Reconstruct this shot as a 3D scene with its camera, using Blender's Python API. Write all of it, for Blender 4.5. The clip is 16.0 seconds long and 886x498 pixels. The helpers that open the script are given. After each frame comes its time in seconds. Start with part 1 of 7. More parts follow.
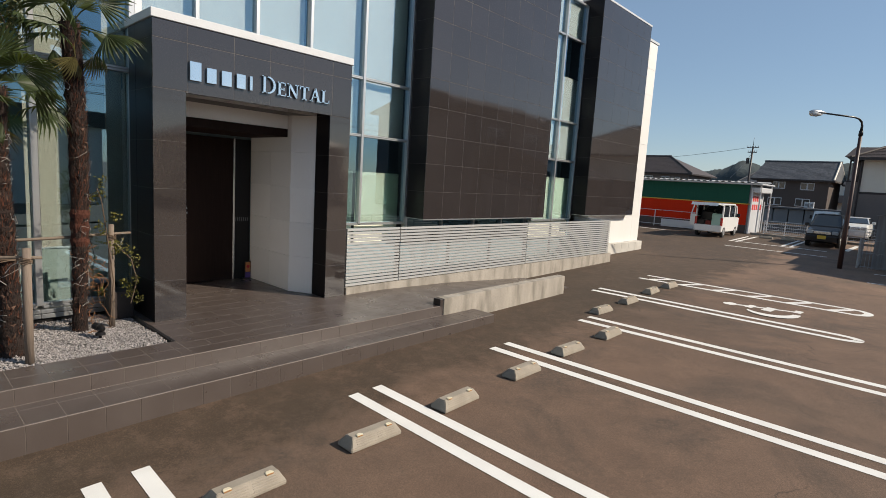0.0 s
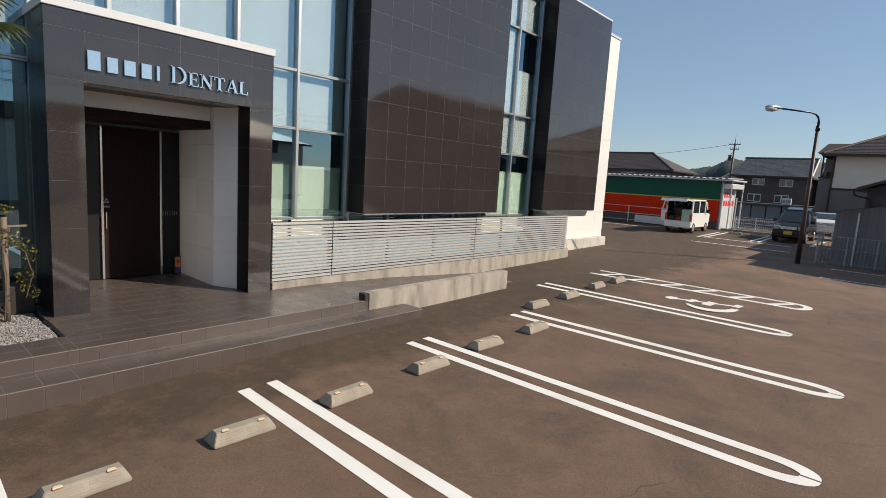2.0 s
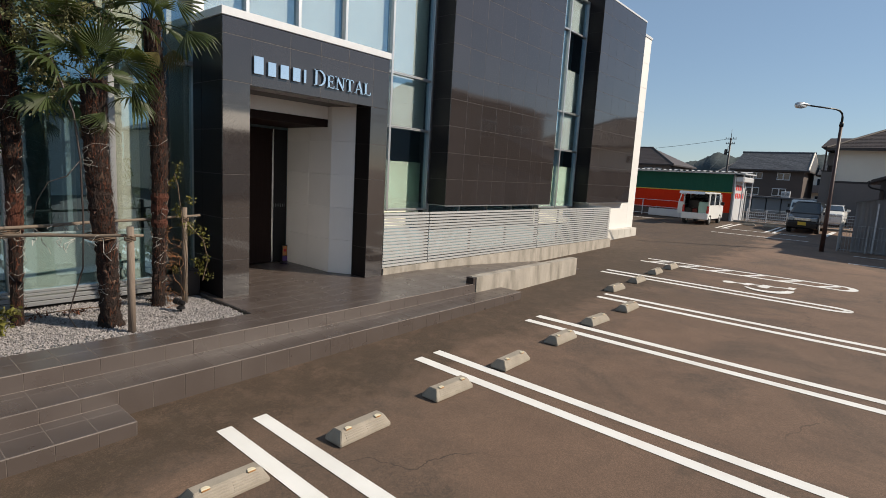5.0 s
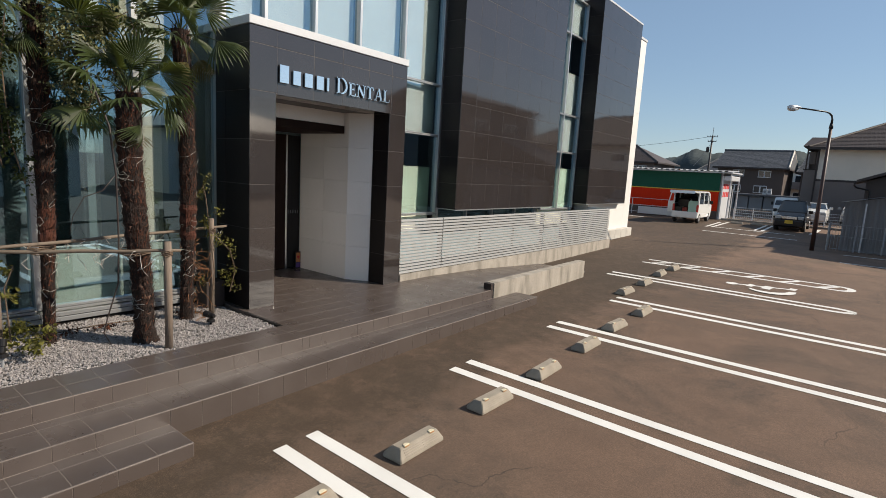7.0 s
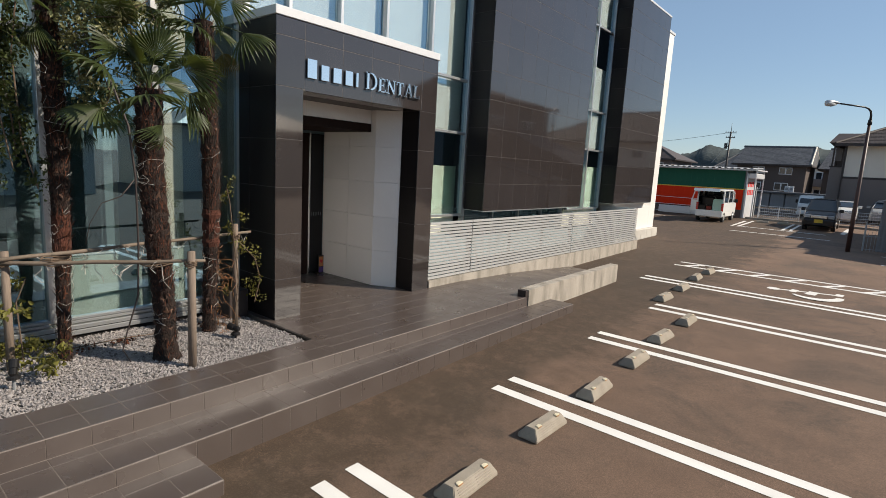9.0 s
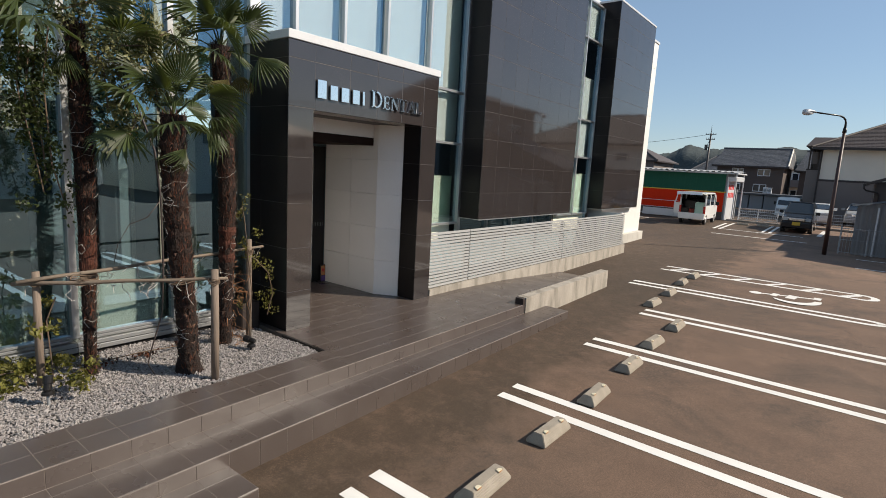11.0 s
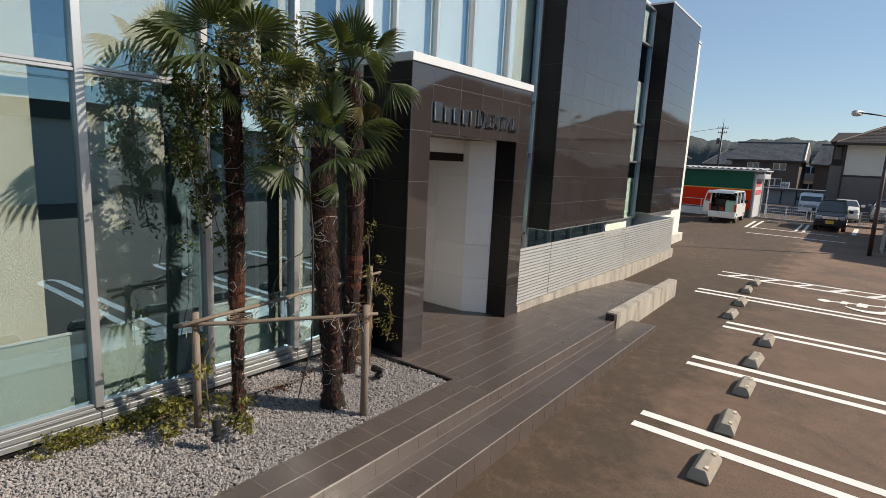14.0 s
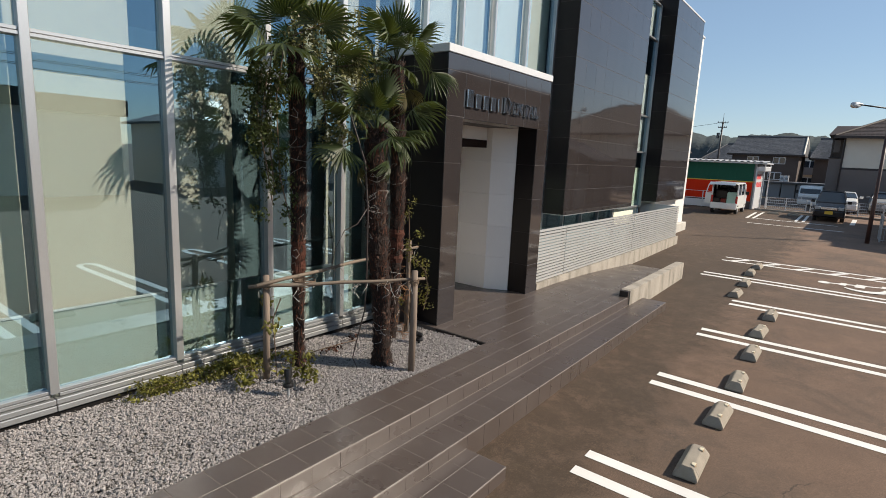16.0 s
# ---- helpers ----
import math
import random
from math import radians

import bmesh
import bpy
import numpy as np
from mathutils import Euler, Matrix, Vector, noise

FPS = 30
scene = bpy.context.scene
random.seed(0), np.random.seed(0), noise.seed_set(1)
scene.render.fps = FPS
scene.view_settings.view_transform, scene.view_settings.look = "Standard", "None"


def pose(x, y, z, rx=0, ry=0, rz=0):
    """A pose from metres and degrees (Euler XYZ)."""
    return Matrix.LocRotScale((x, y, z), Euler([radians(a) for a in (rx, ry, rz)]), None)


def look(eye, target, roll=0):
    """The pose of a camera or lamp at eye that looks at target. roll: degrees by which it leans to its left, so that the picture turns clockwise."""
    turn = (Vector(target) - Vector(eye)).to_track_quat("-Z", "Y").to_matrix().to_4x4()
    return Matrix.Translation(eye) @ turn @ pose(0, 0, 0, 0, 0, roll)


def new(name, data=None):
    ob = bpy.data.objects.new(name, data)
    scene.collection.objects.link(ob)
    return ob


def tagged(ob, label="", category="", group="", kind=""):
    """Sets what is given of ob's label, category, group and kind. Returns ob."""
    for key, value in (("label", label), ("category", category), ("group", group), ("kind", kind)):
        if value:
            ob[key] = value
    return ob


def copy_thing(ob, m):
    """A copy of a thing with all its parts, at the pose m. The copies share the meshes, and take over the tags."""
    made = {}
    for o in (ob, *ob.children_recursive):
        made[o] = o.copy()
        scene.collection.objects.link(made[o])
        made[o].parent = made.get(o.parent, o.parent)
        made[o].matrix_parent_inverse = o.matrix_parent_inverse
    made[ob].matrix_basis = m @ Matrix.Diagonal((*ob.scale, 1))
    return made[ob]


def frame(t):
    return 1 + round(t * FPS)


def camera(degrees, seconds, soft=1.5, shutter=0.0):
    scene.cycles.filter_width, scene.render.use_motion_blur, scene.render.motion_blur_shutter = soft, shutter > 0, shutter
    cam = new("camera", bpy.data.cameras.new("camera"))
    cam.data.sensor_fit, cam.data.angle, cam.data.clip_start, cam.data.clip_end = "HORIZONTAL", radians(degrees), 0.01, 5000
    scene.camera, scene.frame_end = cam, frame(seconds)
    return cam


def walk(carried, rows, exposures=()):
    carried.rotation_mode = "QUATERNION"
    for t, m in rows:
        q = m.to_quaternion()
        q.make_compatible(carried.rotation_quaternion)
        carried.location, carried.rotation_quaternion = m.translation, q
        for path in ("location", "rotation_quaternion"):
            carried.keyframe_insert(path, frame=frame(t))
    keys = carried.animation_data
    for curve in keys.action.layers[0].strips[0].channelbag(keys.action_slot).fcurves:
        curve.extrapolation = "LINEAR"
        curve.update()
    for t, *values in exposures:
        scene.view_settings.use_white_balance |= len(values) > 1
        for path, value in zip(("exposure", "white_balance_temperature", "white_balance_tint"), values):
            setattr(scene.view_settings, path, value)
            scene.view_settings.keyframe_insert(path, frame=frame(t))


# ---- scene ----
cam = camera(79.89, 16.0, soft=0.45)
PATH = [
    (0, (0.265, 0.069, 2.435), (-1.075, 1.531, 2.176), 3.50),
    (0.5, (0.323, 0.337, 2.450), (-1.012, 1.804, 2.189), 3.50),
    (1, (0.526, 0.650, 2.449), (-0.808, 2.117, 2.184), 3.60),
    (1.5, (0.753, 0.879, 2.443), (-0.576, 2.350, 2.177), 3.60),
    (2, (1.039, 0.908, 2.432), (-0.280, 2.388, 2.165), 3.50),
    (2.5, (1.091, 0.696, 2.400), (-0.223, 2.180, 2.131), 3.58),
    (3, (0.979, 0.364, 2.348), (-0.330, 1.852, 2.077), 3.46),
    (3.5, (0.749, 0.063, 2.346), (-0.555, 1.555, 2.074), 3.44),
    (4, (0.446, -0.226, 2.305), (-0.851, 1.272, 2.032), 3.32),
    (4.5, (0.208, -0.614, 2.271), (-1.082, 0.889, 1.997), 3.31),
    (4.7, (0.137, -0.819, 2.274), (-1.149, 0.687, 1.995), 3.30),
    (6.8, (-0.414, -1.531, 2.410), (-1.649, 0.016, 2.124), 3.22),
    (7, (-0.469, -1.508, 2.432), (-1.695, 0.045, 2.140), 3.21),
    (7.5, (-0.793, -1.414, 2.414), (-2.016, 0.141, 2.121), 3.20),
    (8, (-1.150, -1.351, 2.459), (-2.402, 0.179, 2.160), 3.19),
    (8.5, (-1.283, -1.305, 2.488), (-2.540, 0.221, 2.185), 3.07),
    (9, (-1.100, -1.335, 2.478), (-2.353, 0.193, 2.171), 3.16),
    (9.2, (-1.039, -1.335, 2.473), (-2.288, 0.196, 2.160), 3.16),
    (11.3, (-1.161, -1.792, 2.836), (-2.364, -0.224, 2.527), 3.18),
    (11.5, (-1.137, -1.805, 2.928), (-2.355, -0.252, 2.604), 2.98),
    (12, (-1.405, -1.944, 2.938), (-2.620, -0.389, 2.612), 2.89),
    (12.5, (-1.786, -2.025, 2.890), (-2.995, -0.465, 2.562), 2.89),
    (13, (-2.064, -2.147, 3.008), (-3.271, -0.587, 2.675), 2.99),
    (13.5, (-2.318, -2.347, 3.047), (-3.521, -0.784, 2.713), 2.89),
    (14, (-2.554, -2.618, 3.023), (-3.754, -1.053, 2.689), 2.78),
    (14.5, (-2.666, -2.917, 2.952), (-3.863, -1.350, 2.616), 2.78),
    (15, (-2.599, -3.194, 2.982), (-3.794, -1.627, 2.640), 2.78),
    (15.5, (-2.526, -3.333, 2.946), (-3.722, -1.768, 2.602), 2.68),
    (16, (-2.521, -3.427, 2.817), (-3.716, -1.861, 2.470), 2.68),
]
walk(cam, [(t, look(eye, target, roll)) for t, eye, target, roll in PATH],
     exposures=((0, 0.27), (4.5, 0.27), (7, 0.33), (9.2, 0.39), (12, 0.41), (16, 0.46)))

# ---- world, sun ----
SUN_AZ = math.atan2(0.545, 0.839)      # horizontal bearing of the sun, from +x towards +y
SUN_EL = radians(36)
world = bpy.data.worlds.new("world")
scene.world = world
world.use_nodes = True
wn = world.node_tree.nodes
sky = wn.new("ShaderNodeTexSky")
sky.sky_type, sky.sun_disc = "NISHITA", False
sky.sun_elevation, sky.sun_rotation = SUN_EL, math.pi / 2 - SUN_AZ
sky.air_density, sky.dust_density, sky.ozone_density = 1.0, 0.2, 2.4
haze = wn.new("ShaderNodeMix")                 # even pale blue of a hazy day over the clear sky
haze.data_type = "RGBA"
haze.inputs[0].default_value = 0.35
haze.inputs[7].default_value = (3.6, 5.1, 6.9, 1)
world.node_tree.links.new(sky.outputs[0], haze.inputs[6])
world.node_tree.links.new(haze.outputs[2], wn["Background"].inputs[0])
wn["Background"].inputs[1].default_value = 0.081
sun_dir = Vector((math.cos(SUN_AZ) * math.cos(SUN_EL), math.sin(SUN_AZ) * math.cos(SUN_EL), math.sin(SUN_EL)))
sun = new("sun", bpy.data.lights.new("sun", "SUN"))
sun.data.energy, sun.data.angle, sun.data.color = 5.0, radians(0.6), (1.0, 0.887, 0.738)
sun.matrix_world = look(sun_dir * 60, (0, 0, 0))


# ---- materials ----
def mat(name, col, rough=0.6, metal=0.0, var=0.15, big=1.5, fine=40.0, bump=0.0, tint=None, tint_amt=0.0, rand=0.0, island=False, spec=0.5, bump_dist=0.01, rvar=0.0, stretch=(1, 1, 1)):
    """A surface with variation at two scales, and optional variation from piece to piece."""
    m = bpy.data.materials.new(name)
    m.use_nodes = True
    nt = m.node_tree
    N, L = nt.nodes, nt.links
    b = N["Principled BSDF"]
    b.inputs["Roughness"].default_value, b.inputs["Metallic"].default_value = rough, metal
    b.inputs["Specular IOR Level"].default_value = spec
    geo = N.new("ShaderNodeNewGeometry")
    mp = N.new("ShaderNodeMapping")
    mp.inputs["Scale"].default_value = stretch
    L.new(geo.outputs["Position"], mp.inputs[0])
    n1, n2 = N.new("ShaderNodeTexNoise"), N.new("ShaderNodeTexNoise")
    for n, s, d in ((n1, big, 6), (n2, fine, 3)):
        n.inputs["Scale"].default_value, n.inputs["Detail"].default_value = s, d
        L.new(mp.outputs[0], n.inputs["Vector"])
    add = N.new("ShaderNodeMath"); add.operation = "ADD"
    L.new(n1.outputs[0], add.inputs[0]); L.new(n2.outputs[0], add.inputs[1])
    src = add.outputs[0]
    lo, hi = 1 - var, 1 + var
    if rand or island:
        r = geo.outputs["Random Per Island"] if island else N.new("ShaderNodeObjectInfo").outputs["Random"]
        mr = N.new("ShaderNodeMapRange")
        mr.inputs[3].default_value, mr.inputs[4].default_value = -(rand or 0.5), rand or 0.5
        L.new(r, mr.inputs[0])
        a2 = N.new("ShaderNodeMath"); a2.operation = "ADD"
        L.new(src, a2.inputs[0]); L.new(mr.outputs[0], a2.inputs[1])
        src = a2.outputs[0]
    k = N.new("ShaderNodeMapRange")
    k.clamp = False
    k.inputs[1].default_value, k.inputs[2].default_value = 0.6, 1.4
    k.inputs[3].default_value, k.inputs[4].default_value = lo, hi
    L.new(src, k.inputs[0])
    vm = N.new("ShaderNodeVectorMath"); vm.operation = "SCALE"
    vm.inputs[0].default_value = col
    L.new(k.outputs[0], vm.inputs["Scale"])
    out = vm.outputs[0]
    if tint:
        mx = N.new("ShaderNodeMix"); mx.data_type = "RGBA"
        ramp = N.new("ShaderNodeMapRange")
        ramp.inputs[1].default_value, ramp.inputs[2].default_value = 0.48, 0.66
        ramp.inputs[4].default_value = tint_amt
        n3 = N.new("ShaderNodeTexNoise")
        n3.inputs["Scale"].default_value, n3.inputs["Detail"].default_value = big * 0.7, 8
        L.new(mp.outputs[0], n3.inputs["Vector"])
        L.new(n3.outputs[0], ramp.inputs[0])
        L.new(ramp.outputs[0], mx.inputs[0]); L.new(out, mx.inputs[6])
        mx.inputs[7].default_value = (*tint, 1)
        out = mx.outputs[2]
    L.new(out, b.inputs["Base Color"])
    if rvar:
        rr = N.new("ShaderNodeMapRange")
        rr.inputs[1].default_value, rr.inputs[2].default_value = 0.35, 0.65
        rr.inputs[3].default_value, rr.inputs[4].default_value = max(0.02, rough - rvar), rough + rvar
        L.new(n1.outputs[0], rr.inputs[0]); L.new(rr.outputs[0], b.inputs["Roughness"])
    if bump:
        bp = N.new("ShaderNodeBump")
        bp.inputs["Strength"].default_value, bp.inputs["Distance"].default_value = bump, bump_dist
        L.new(n2.outputs[0], bp.inputs["Height"]); L.new(bp.outputs[0], b.inputs["Normal"])
    return m


def glass_mat(name, tint=(0.50, 0.60, 0.605), ior=3.3):
    """Tinted reflective facade glass: clear, with a gloss that rises at grazing angles."""
    m = bpy.data.materials.new(name)
    m.use_nodes = True
    N, L = m.node_tree.nodes, m.node_tree.links
    N.remove(N["Principled BSDF"])
    tr = N.new("ShaderNodeBsdfTransparent")
    tr.inputs[0].default_value = (*tint, 1)
    if not ior:
        L.new(tr.outputs[0], N["Material Output"].inputs[0])
        return m
    gl, fr, mx = (N.new("ShaderNode" + k) for k in ("BsdfGlossy", "Fresnel", "MixShader"))
    gl.inputs["Color"].default_value, gl.inputs["Roughness"].default_value = (0.52, 0.80, 1.0, 1), 0.0
    fr.inputs[0].default_value = ior
    L.new(fr.outputs[0], mx.inputs[0]); L.new(tr.outputs[0], mx.inputs[1]); L.new(gl.outputs[0], mx.inputs[2])
    L.new(mx.outputs[0], N["Material Output"].inputs[0])
    return m


def asphalt():
    """Worn asphalt: stone speckle, broad stains, dark blotches, and soil washed out in front of the steps."""
    m = mat("asphalt", (0.128, 0.0790, 0.0520), 0.88, var=0.12, big=0.35, fine=170, bump=0.4, bump_dist=0.006, tint=(0.090, 0.062, 0.043), tint_amt=0.45)
    N, L = m.node_tree.nodes, m.node_tree.links
    b = N["Principled BSDF"]
    src = b.inputs["Base Color"].links[0].from_socket
    geo = N.new("ShaderNodeNewGeometry")

    def noise_tex(scale, detail, stretch=(1, 1, 1), rough=0.55, dist=0.0):
        mp = N.new("ShaderNodeMapping"); mp.inputs["Scale"].default_value = stretch
        n = N.new("ShaderNodeTexNoise")
        n.inputs["Scale"].default_value, n.inputs["Detail"].default_value, n.inputs["Roughness"].default_value, n.inputs["Distortion"].default_value = scale, detail, rough, dist
        L.new(geo.outputs["Position"], mp.inputs[0]); L.new(mp.outputs[0], n.inputs["Vector"])
        return n.outputs[0]

    def remap(s, a, c, lo, hi):
        k = N.new("ShaderNodeMapRange")
        k.inputs[1].default_value, k.inputs[2].default_value, k.inputs[3].default_value, k.inputs[4].default_value = a, c, lo, hi
        L.new(s, k.inputs[0])
        return k.outputs[0]

    def scaled(s, f):
        v = N.new("ShaderNodeVectorMath"); v.operation = "SCALE"
        L.new(s, v.inputs[0]); L.new(f, v.inputs["Scale"])
        return v.outputs[0]

    def times(a, c):
        k = N.new("ShaderNodeMath"); k.operation = "MULTIPLY"
        L.new(a, k.inputs[0]); L.new(c, k.inputs[1])
        return k.outputs[0]

    def mixed(s, f, col):
        mx = N.new("ShaderNodeMix"); mx.data_type = "RGBA"; mx.inputs[7].default_value = (*col, 1)
        L.new(f, mx.inputs[0]); L.new(s, mx.inputs[6])
        return mx.outputs[2]

    # stone speckle at two sizes
    for sc, lo, hi in ((170, 0.74, 1.28), (95, 0.90, 1.10)):
        sp = N.new("ShaderNodeTexVoronoi"); sp.inputs["Scale"].default_value = sc
        L.new(geo.outputs["Position"], sp.inputs["Vector"])
        sep = N.new("ShaderNodeSeparateColor"); L.new(sp.outputs["Color"], sep.inputs[0])
        src = scaled(src, remap(sep.outputs[0], 0, 1, lo, hi))
    # patchy wear: middling blotches, and dark stains broken up by grain
    src = scaled(src, remap(noise_tex(1.7, 8, rough=0.65), 0.33, 0.68, 0.86, 1.12))
    stain = times(remap(noise_tex(0.55, 7, (1, 1, 1), 0.7, 0.6), 0.50, 0.62, 0.0, 1.0), remap(noise_tex(26, 6, (1, 1, 1), 0.8), 0.36, 0.60, 0.1, 0.85))
    src = mixed(src, stain, (0.050, 0.037, 0.027))
    # rubbed tracks along the bays
    trk = times(remap(noise_tex(1.1, 5, (0.25, 1.5, 1)), 0.54, 0.70, 0.0, 1.0), remap(noise_tex(22, 4), 0.4, 0.65, 0.0, 0.45))
    src = mixed(src, trk, (0.062, 0.046, 0.033))
    # lighter asphalt beyond the accessible bay, with a noisy transition
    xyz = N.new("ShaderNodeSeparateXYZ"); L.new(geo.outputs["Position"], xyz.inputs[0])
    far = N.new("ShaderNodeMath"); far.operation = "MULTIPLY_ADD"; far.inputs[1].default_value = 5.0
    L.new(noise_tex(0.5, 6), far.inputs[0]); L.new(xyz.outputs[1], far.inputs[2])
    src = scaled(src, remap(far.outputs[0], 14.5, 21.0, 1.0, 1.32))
    # damp dirt where the accessible bay drains towards the ramp
    wet = times(times(remap(xyz.outputs[1], 6.5, 9.5, 0.0, 1.0), remap(xyz.outputs[1], 12.0, 16.5, 1.0, 0.0)), remap(xyz.outputs[0], -4.2, -1.0, 1.0, 0.0))
    wet = times(wet, remap(noise_tex(0.9, 8, (1, 0.7, 1), 0.7, 0.8), 0.42, 0.60, 0.0, 0.62))
    src = mixed(src, wet, (0.050, 0.034, 0.021))
    # hairline cracks: thin lines of a warped cell pattern, here and there
    wp = N.new("ShaderNodeTexNoise"); wp.inputs["Scale"].default_value, wp.inputs["Detail"].default_value = 1.4, 5
    L.new(geo.outputs["Position"], wp.inputs["Vector"])
    mixv = N.new("ShaderNodeVectorMath"); mixv.operation = "ADD"
    L.new(geo.outputs["Position"], mixv.inputs[0]); L.new(wp.outputs["Color"], mixv.inputs[1])
    cell = N.new("ShaderNodeTexVoronoi"); cell.feature = "DISTANCE_TO_EDGE"; cell.inputs["Scale"].default_value = 0.42
    L.new(mixv.outputs[0], cell.inputs["Vector"])
    crack = times(remap(cell.outputs["Distance"], 0.0, 0.006, 0.8, 0.0), remap(noise_tex(0.35, 3), 0.5, 0.6, 0.0, 1.0))
    src = mixed(src, crack, (0.03, 0.022, 0.016))
    # soil band: distance from the lowest riser, broken up by noise
    mad = N.new("ShaderNodeMath"); mad.operation = "MULTIPLY_ADD"; mad.inputs[1].default_value, mad.inputs[2].default_value = 2.8, -1.4
    L.new(noise_tex(1.3, 9, rough=0.62), mad.inputs[0])
    ad = N.new("ShaderNodeMath"); ad.operation = "ADD"; L.new(xyz.outputs[0], ad.inputs[0]); L.new(mad.outputs[0], ad.inputs[1])
    soil = times(times(remap(ad.outputs[0], -4.45, -3.70, 1.0, 0.0), remap(noise_tex(5.0, 8, rough=0.75), 0.38, 0.56, 0.42, 1.0)), remap(noise_tex(75, 5, rough=0.9), 0.42, 0.54, 0.30, 1.0))
    soil = remap(soil, 0.0, 0.62, 0.0, 0.92)
    src = mixed(src, soil, (0.040, 0.0248, 0.0125))
    # dried tan mud among it
    ad2 = N.new("ShaderNodeMath"); ad2.operation = "ADD"; L.new(xyz.outputs[0], ad2.inputs[0]); L.new(mad.outputs[0], ad2.inputs[1])
    mud = times(times(remap(ad2.outputs[0], -4.4, -2.8, 0.8, 0.0), remap(noise_tex(2.6, 8, (1, 0.6, 1), 0.65, 1.2), 0.46, 0.70, 0.0, 1.0)), remap(noise_tex(55, 5, rough=0.75), 0.4, 0.6, 0.03, 0.30))
    src = mixed(src, mud, (0.140, 0.098, 0.062))
    L.new(src, b.inputs["Base Color"])
    return m


M = {}
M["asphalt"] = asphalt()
M["paint"] = mat("road_paint", (0.70, 0.685, 0.65), 0.7, var=0.08, big=3, fine=150, bump=0.3, bump_dist=0.003, tint=(0.54, 0.51, 0.47), tint_amt=0.3)
M["concrete"] = mat("concrete", (0.33, 0.295, 0.25), 0.85, var=0.26, big=2.6, fine=50, bump=0.3, tint=(0.13, 0.115, 0.09), tint_amt=0.6, stretch=(1, 2.4, 0.6))
M["stop"] = mat("stop_concrete", (0.275, 0.240, 0.193), 0.85, var=0.2, big=6, fine=120, bump=0.4, bump_dist=0.004, tint=(0.22, 0.19, 0.145), tint_amt=0.4)
M["floor_tile"] = mat("floor_tile", (0.075, 0.0590, 0.0522), 0.33, var=0.07, big=3, fine=90, bump=0.05, rand=0.16, rvar=0.06, bump_dist=0.002, tint=(0.104, 0.085, 0.076), tint_amt=0.3, spec=0.7)
M["joint"] = mat("joint_mortar", (0.128, 0.106, 0.090), 0.9, var=0.2, big=6, fine=100)
M["nosing"] = mat("pale_edge_strip", (0.175, 0.147, 0.130), 0.7, var=0.35, big=1.6, fine=30)
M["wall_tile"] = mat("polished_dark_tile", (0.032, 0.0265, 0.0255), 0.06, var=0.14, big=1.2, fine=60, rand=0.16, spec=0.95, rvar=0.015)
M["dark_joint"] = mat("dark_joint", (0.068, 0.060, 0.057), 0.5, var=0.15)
# darker, duller copy of wall_tile: shade of the side faces put into the colour
M["side_tile"] = mat("shaded_dark_tile", (0.0145, 0.012, 0.012), 0.28, var=0.10, big=1.2, fine=60, rand=0.12, spec=0.16)
M["white_tile"] = mat("white_wall_tile", (0.8, 0.77, 0.73), 0.45, var=0.05, big=1.5, fine=50, rand=0.35)
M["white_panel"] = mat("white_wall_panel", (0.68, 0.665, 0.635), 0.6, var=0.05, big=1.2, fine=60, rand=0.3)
M["plinth"] = mat("pale_concrete", (0.50, 0.475, 0.43), 0.8, var=0.12, big=2.5, fine=60, rand=0.3, tint=(0.36, 0.33, 0.29), tint_amt=0.5)
M["white_metal"] = mat("white_coated_metal", (0.56, 0.57, 0.585), 0.35, var=0.05, big=2, fine=30, rand=0.2)
M["louvre"] = mat("louvre_metal", (0.299, 0.296, 0.289), 0.4, var=0.08, big=2, fine=30, rand=0.2)
M["alu"] = mat("aluminium", (0.5, 0.505, 0.51), 0.32, metal=0.75, var=0.06, big=2, fine=80)
M["glass"] = glass_mat("facade_glass")
M["glass_inner"] = glass_mat("facade_glass_inner", (1, 1, 1), 0)
M["film"] = mat("frosted_film", (0.40, 0.43, 0.39), 0.6, var=0.05, big=1.5, fine=30)
M["film_warm"] = mat("warm_frosted_film", (0.74, 0.73, 0.6), 0.6, var=0.05, big=1.5, fine=30)
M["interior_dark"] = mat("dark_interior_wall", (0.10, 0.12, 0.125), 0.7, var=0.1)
M["shed_sheet"] = mat("weathered_shed_sheet", (0.30, 0.29, 0.29), 0.6, var=0.16, big=1.6, fine=40, tint=(0.36, 0.365, 0.37), tint_amt=0.8, stretch=(6, 1, 0.15))
M["fence_grey"] = mat("dull_galvanised_wire", (0.30, 0.31, 0.32), 0.6, var=0.1)
M["plate_yellow"] = mat("yellow_plate", (0.60, 0.40, 0.04), 0.5, var=0.05)
M["inner_screen"] = mat("inner_teal_wall", (0.12, 0.17, 0.185), 0.8, var=0.06, big=1.2, fine=40)
M["red_cloth"] = mat("dull_red_plastic", (0.20, 0.03, 0.02), 0.8, var=0.15)
M["blind"] = mat("roller_blind", (0.56, 0.50, 0.42), 0.85, var=0.05, big=1.0, fine=120, bump=0.05)
M["blind_cool"] = mat("pale_roller_blind", (0.66, 0.61, 0.59), 0.85, var=0.04, big=1.0, fine=120)
M["interior"] = mat("interior_wall", (0.26, 0.36, 0.4), 0.8, var=0.1)
M["interior_floor"] = mat("interior_floor", (0.34, 0.32, 0.28), 0.5, var=0.1)
M["door"] = mat("dark_brown_door", (0.022, 0.012, 0.009), 0.6, var=0.25, big=2, fine=30, stretch=(1, 1, 0.08), spec=0.1)
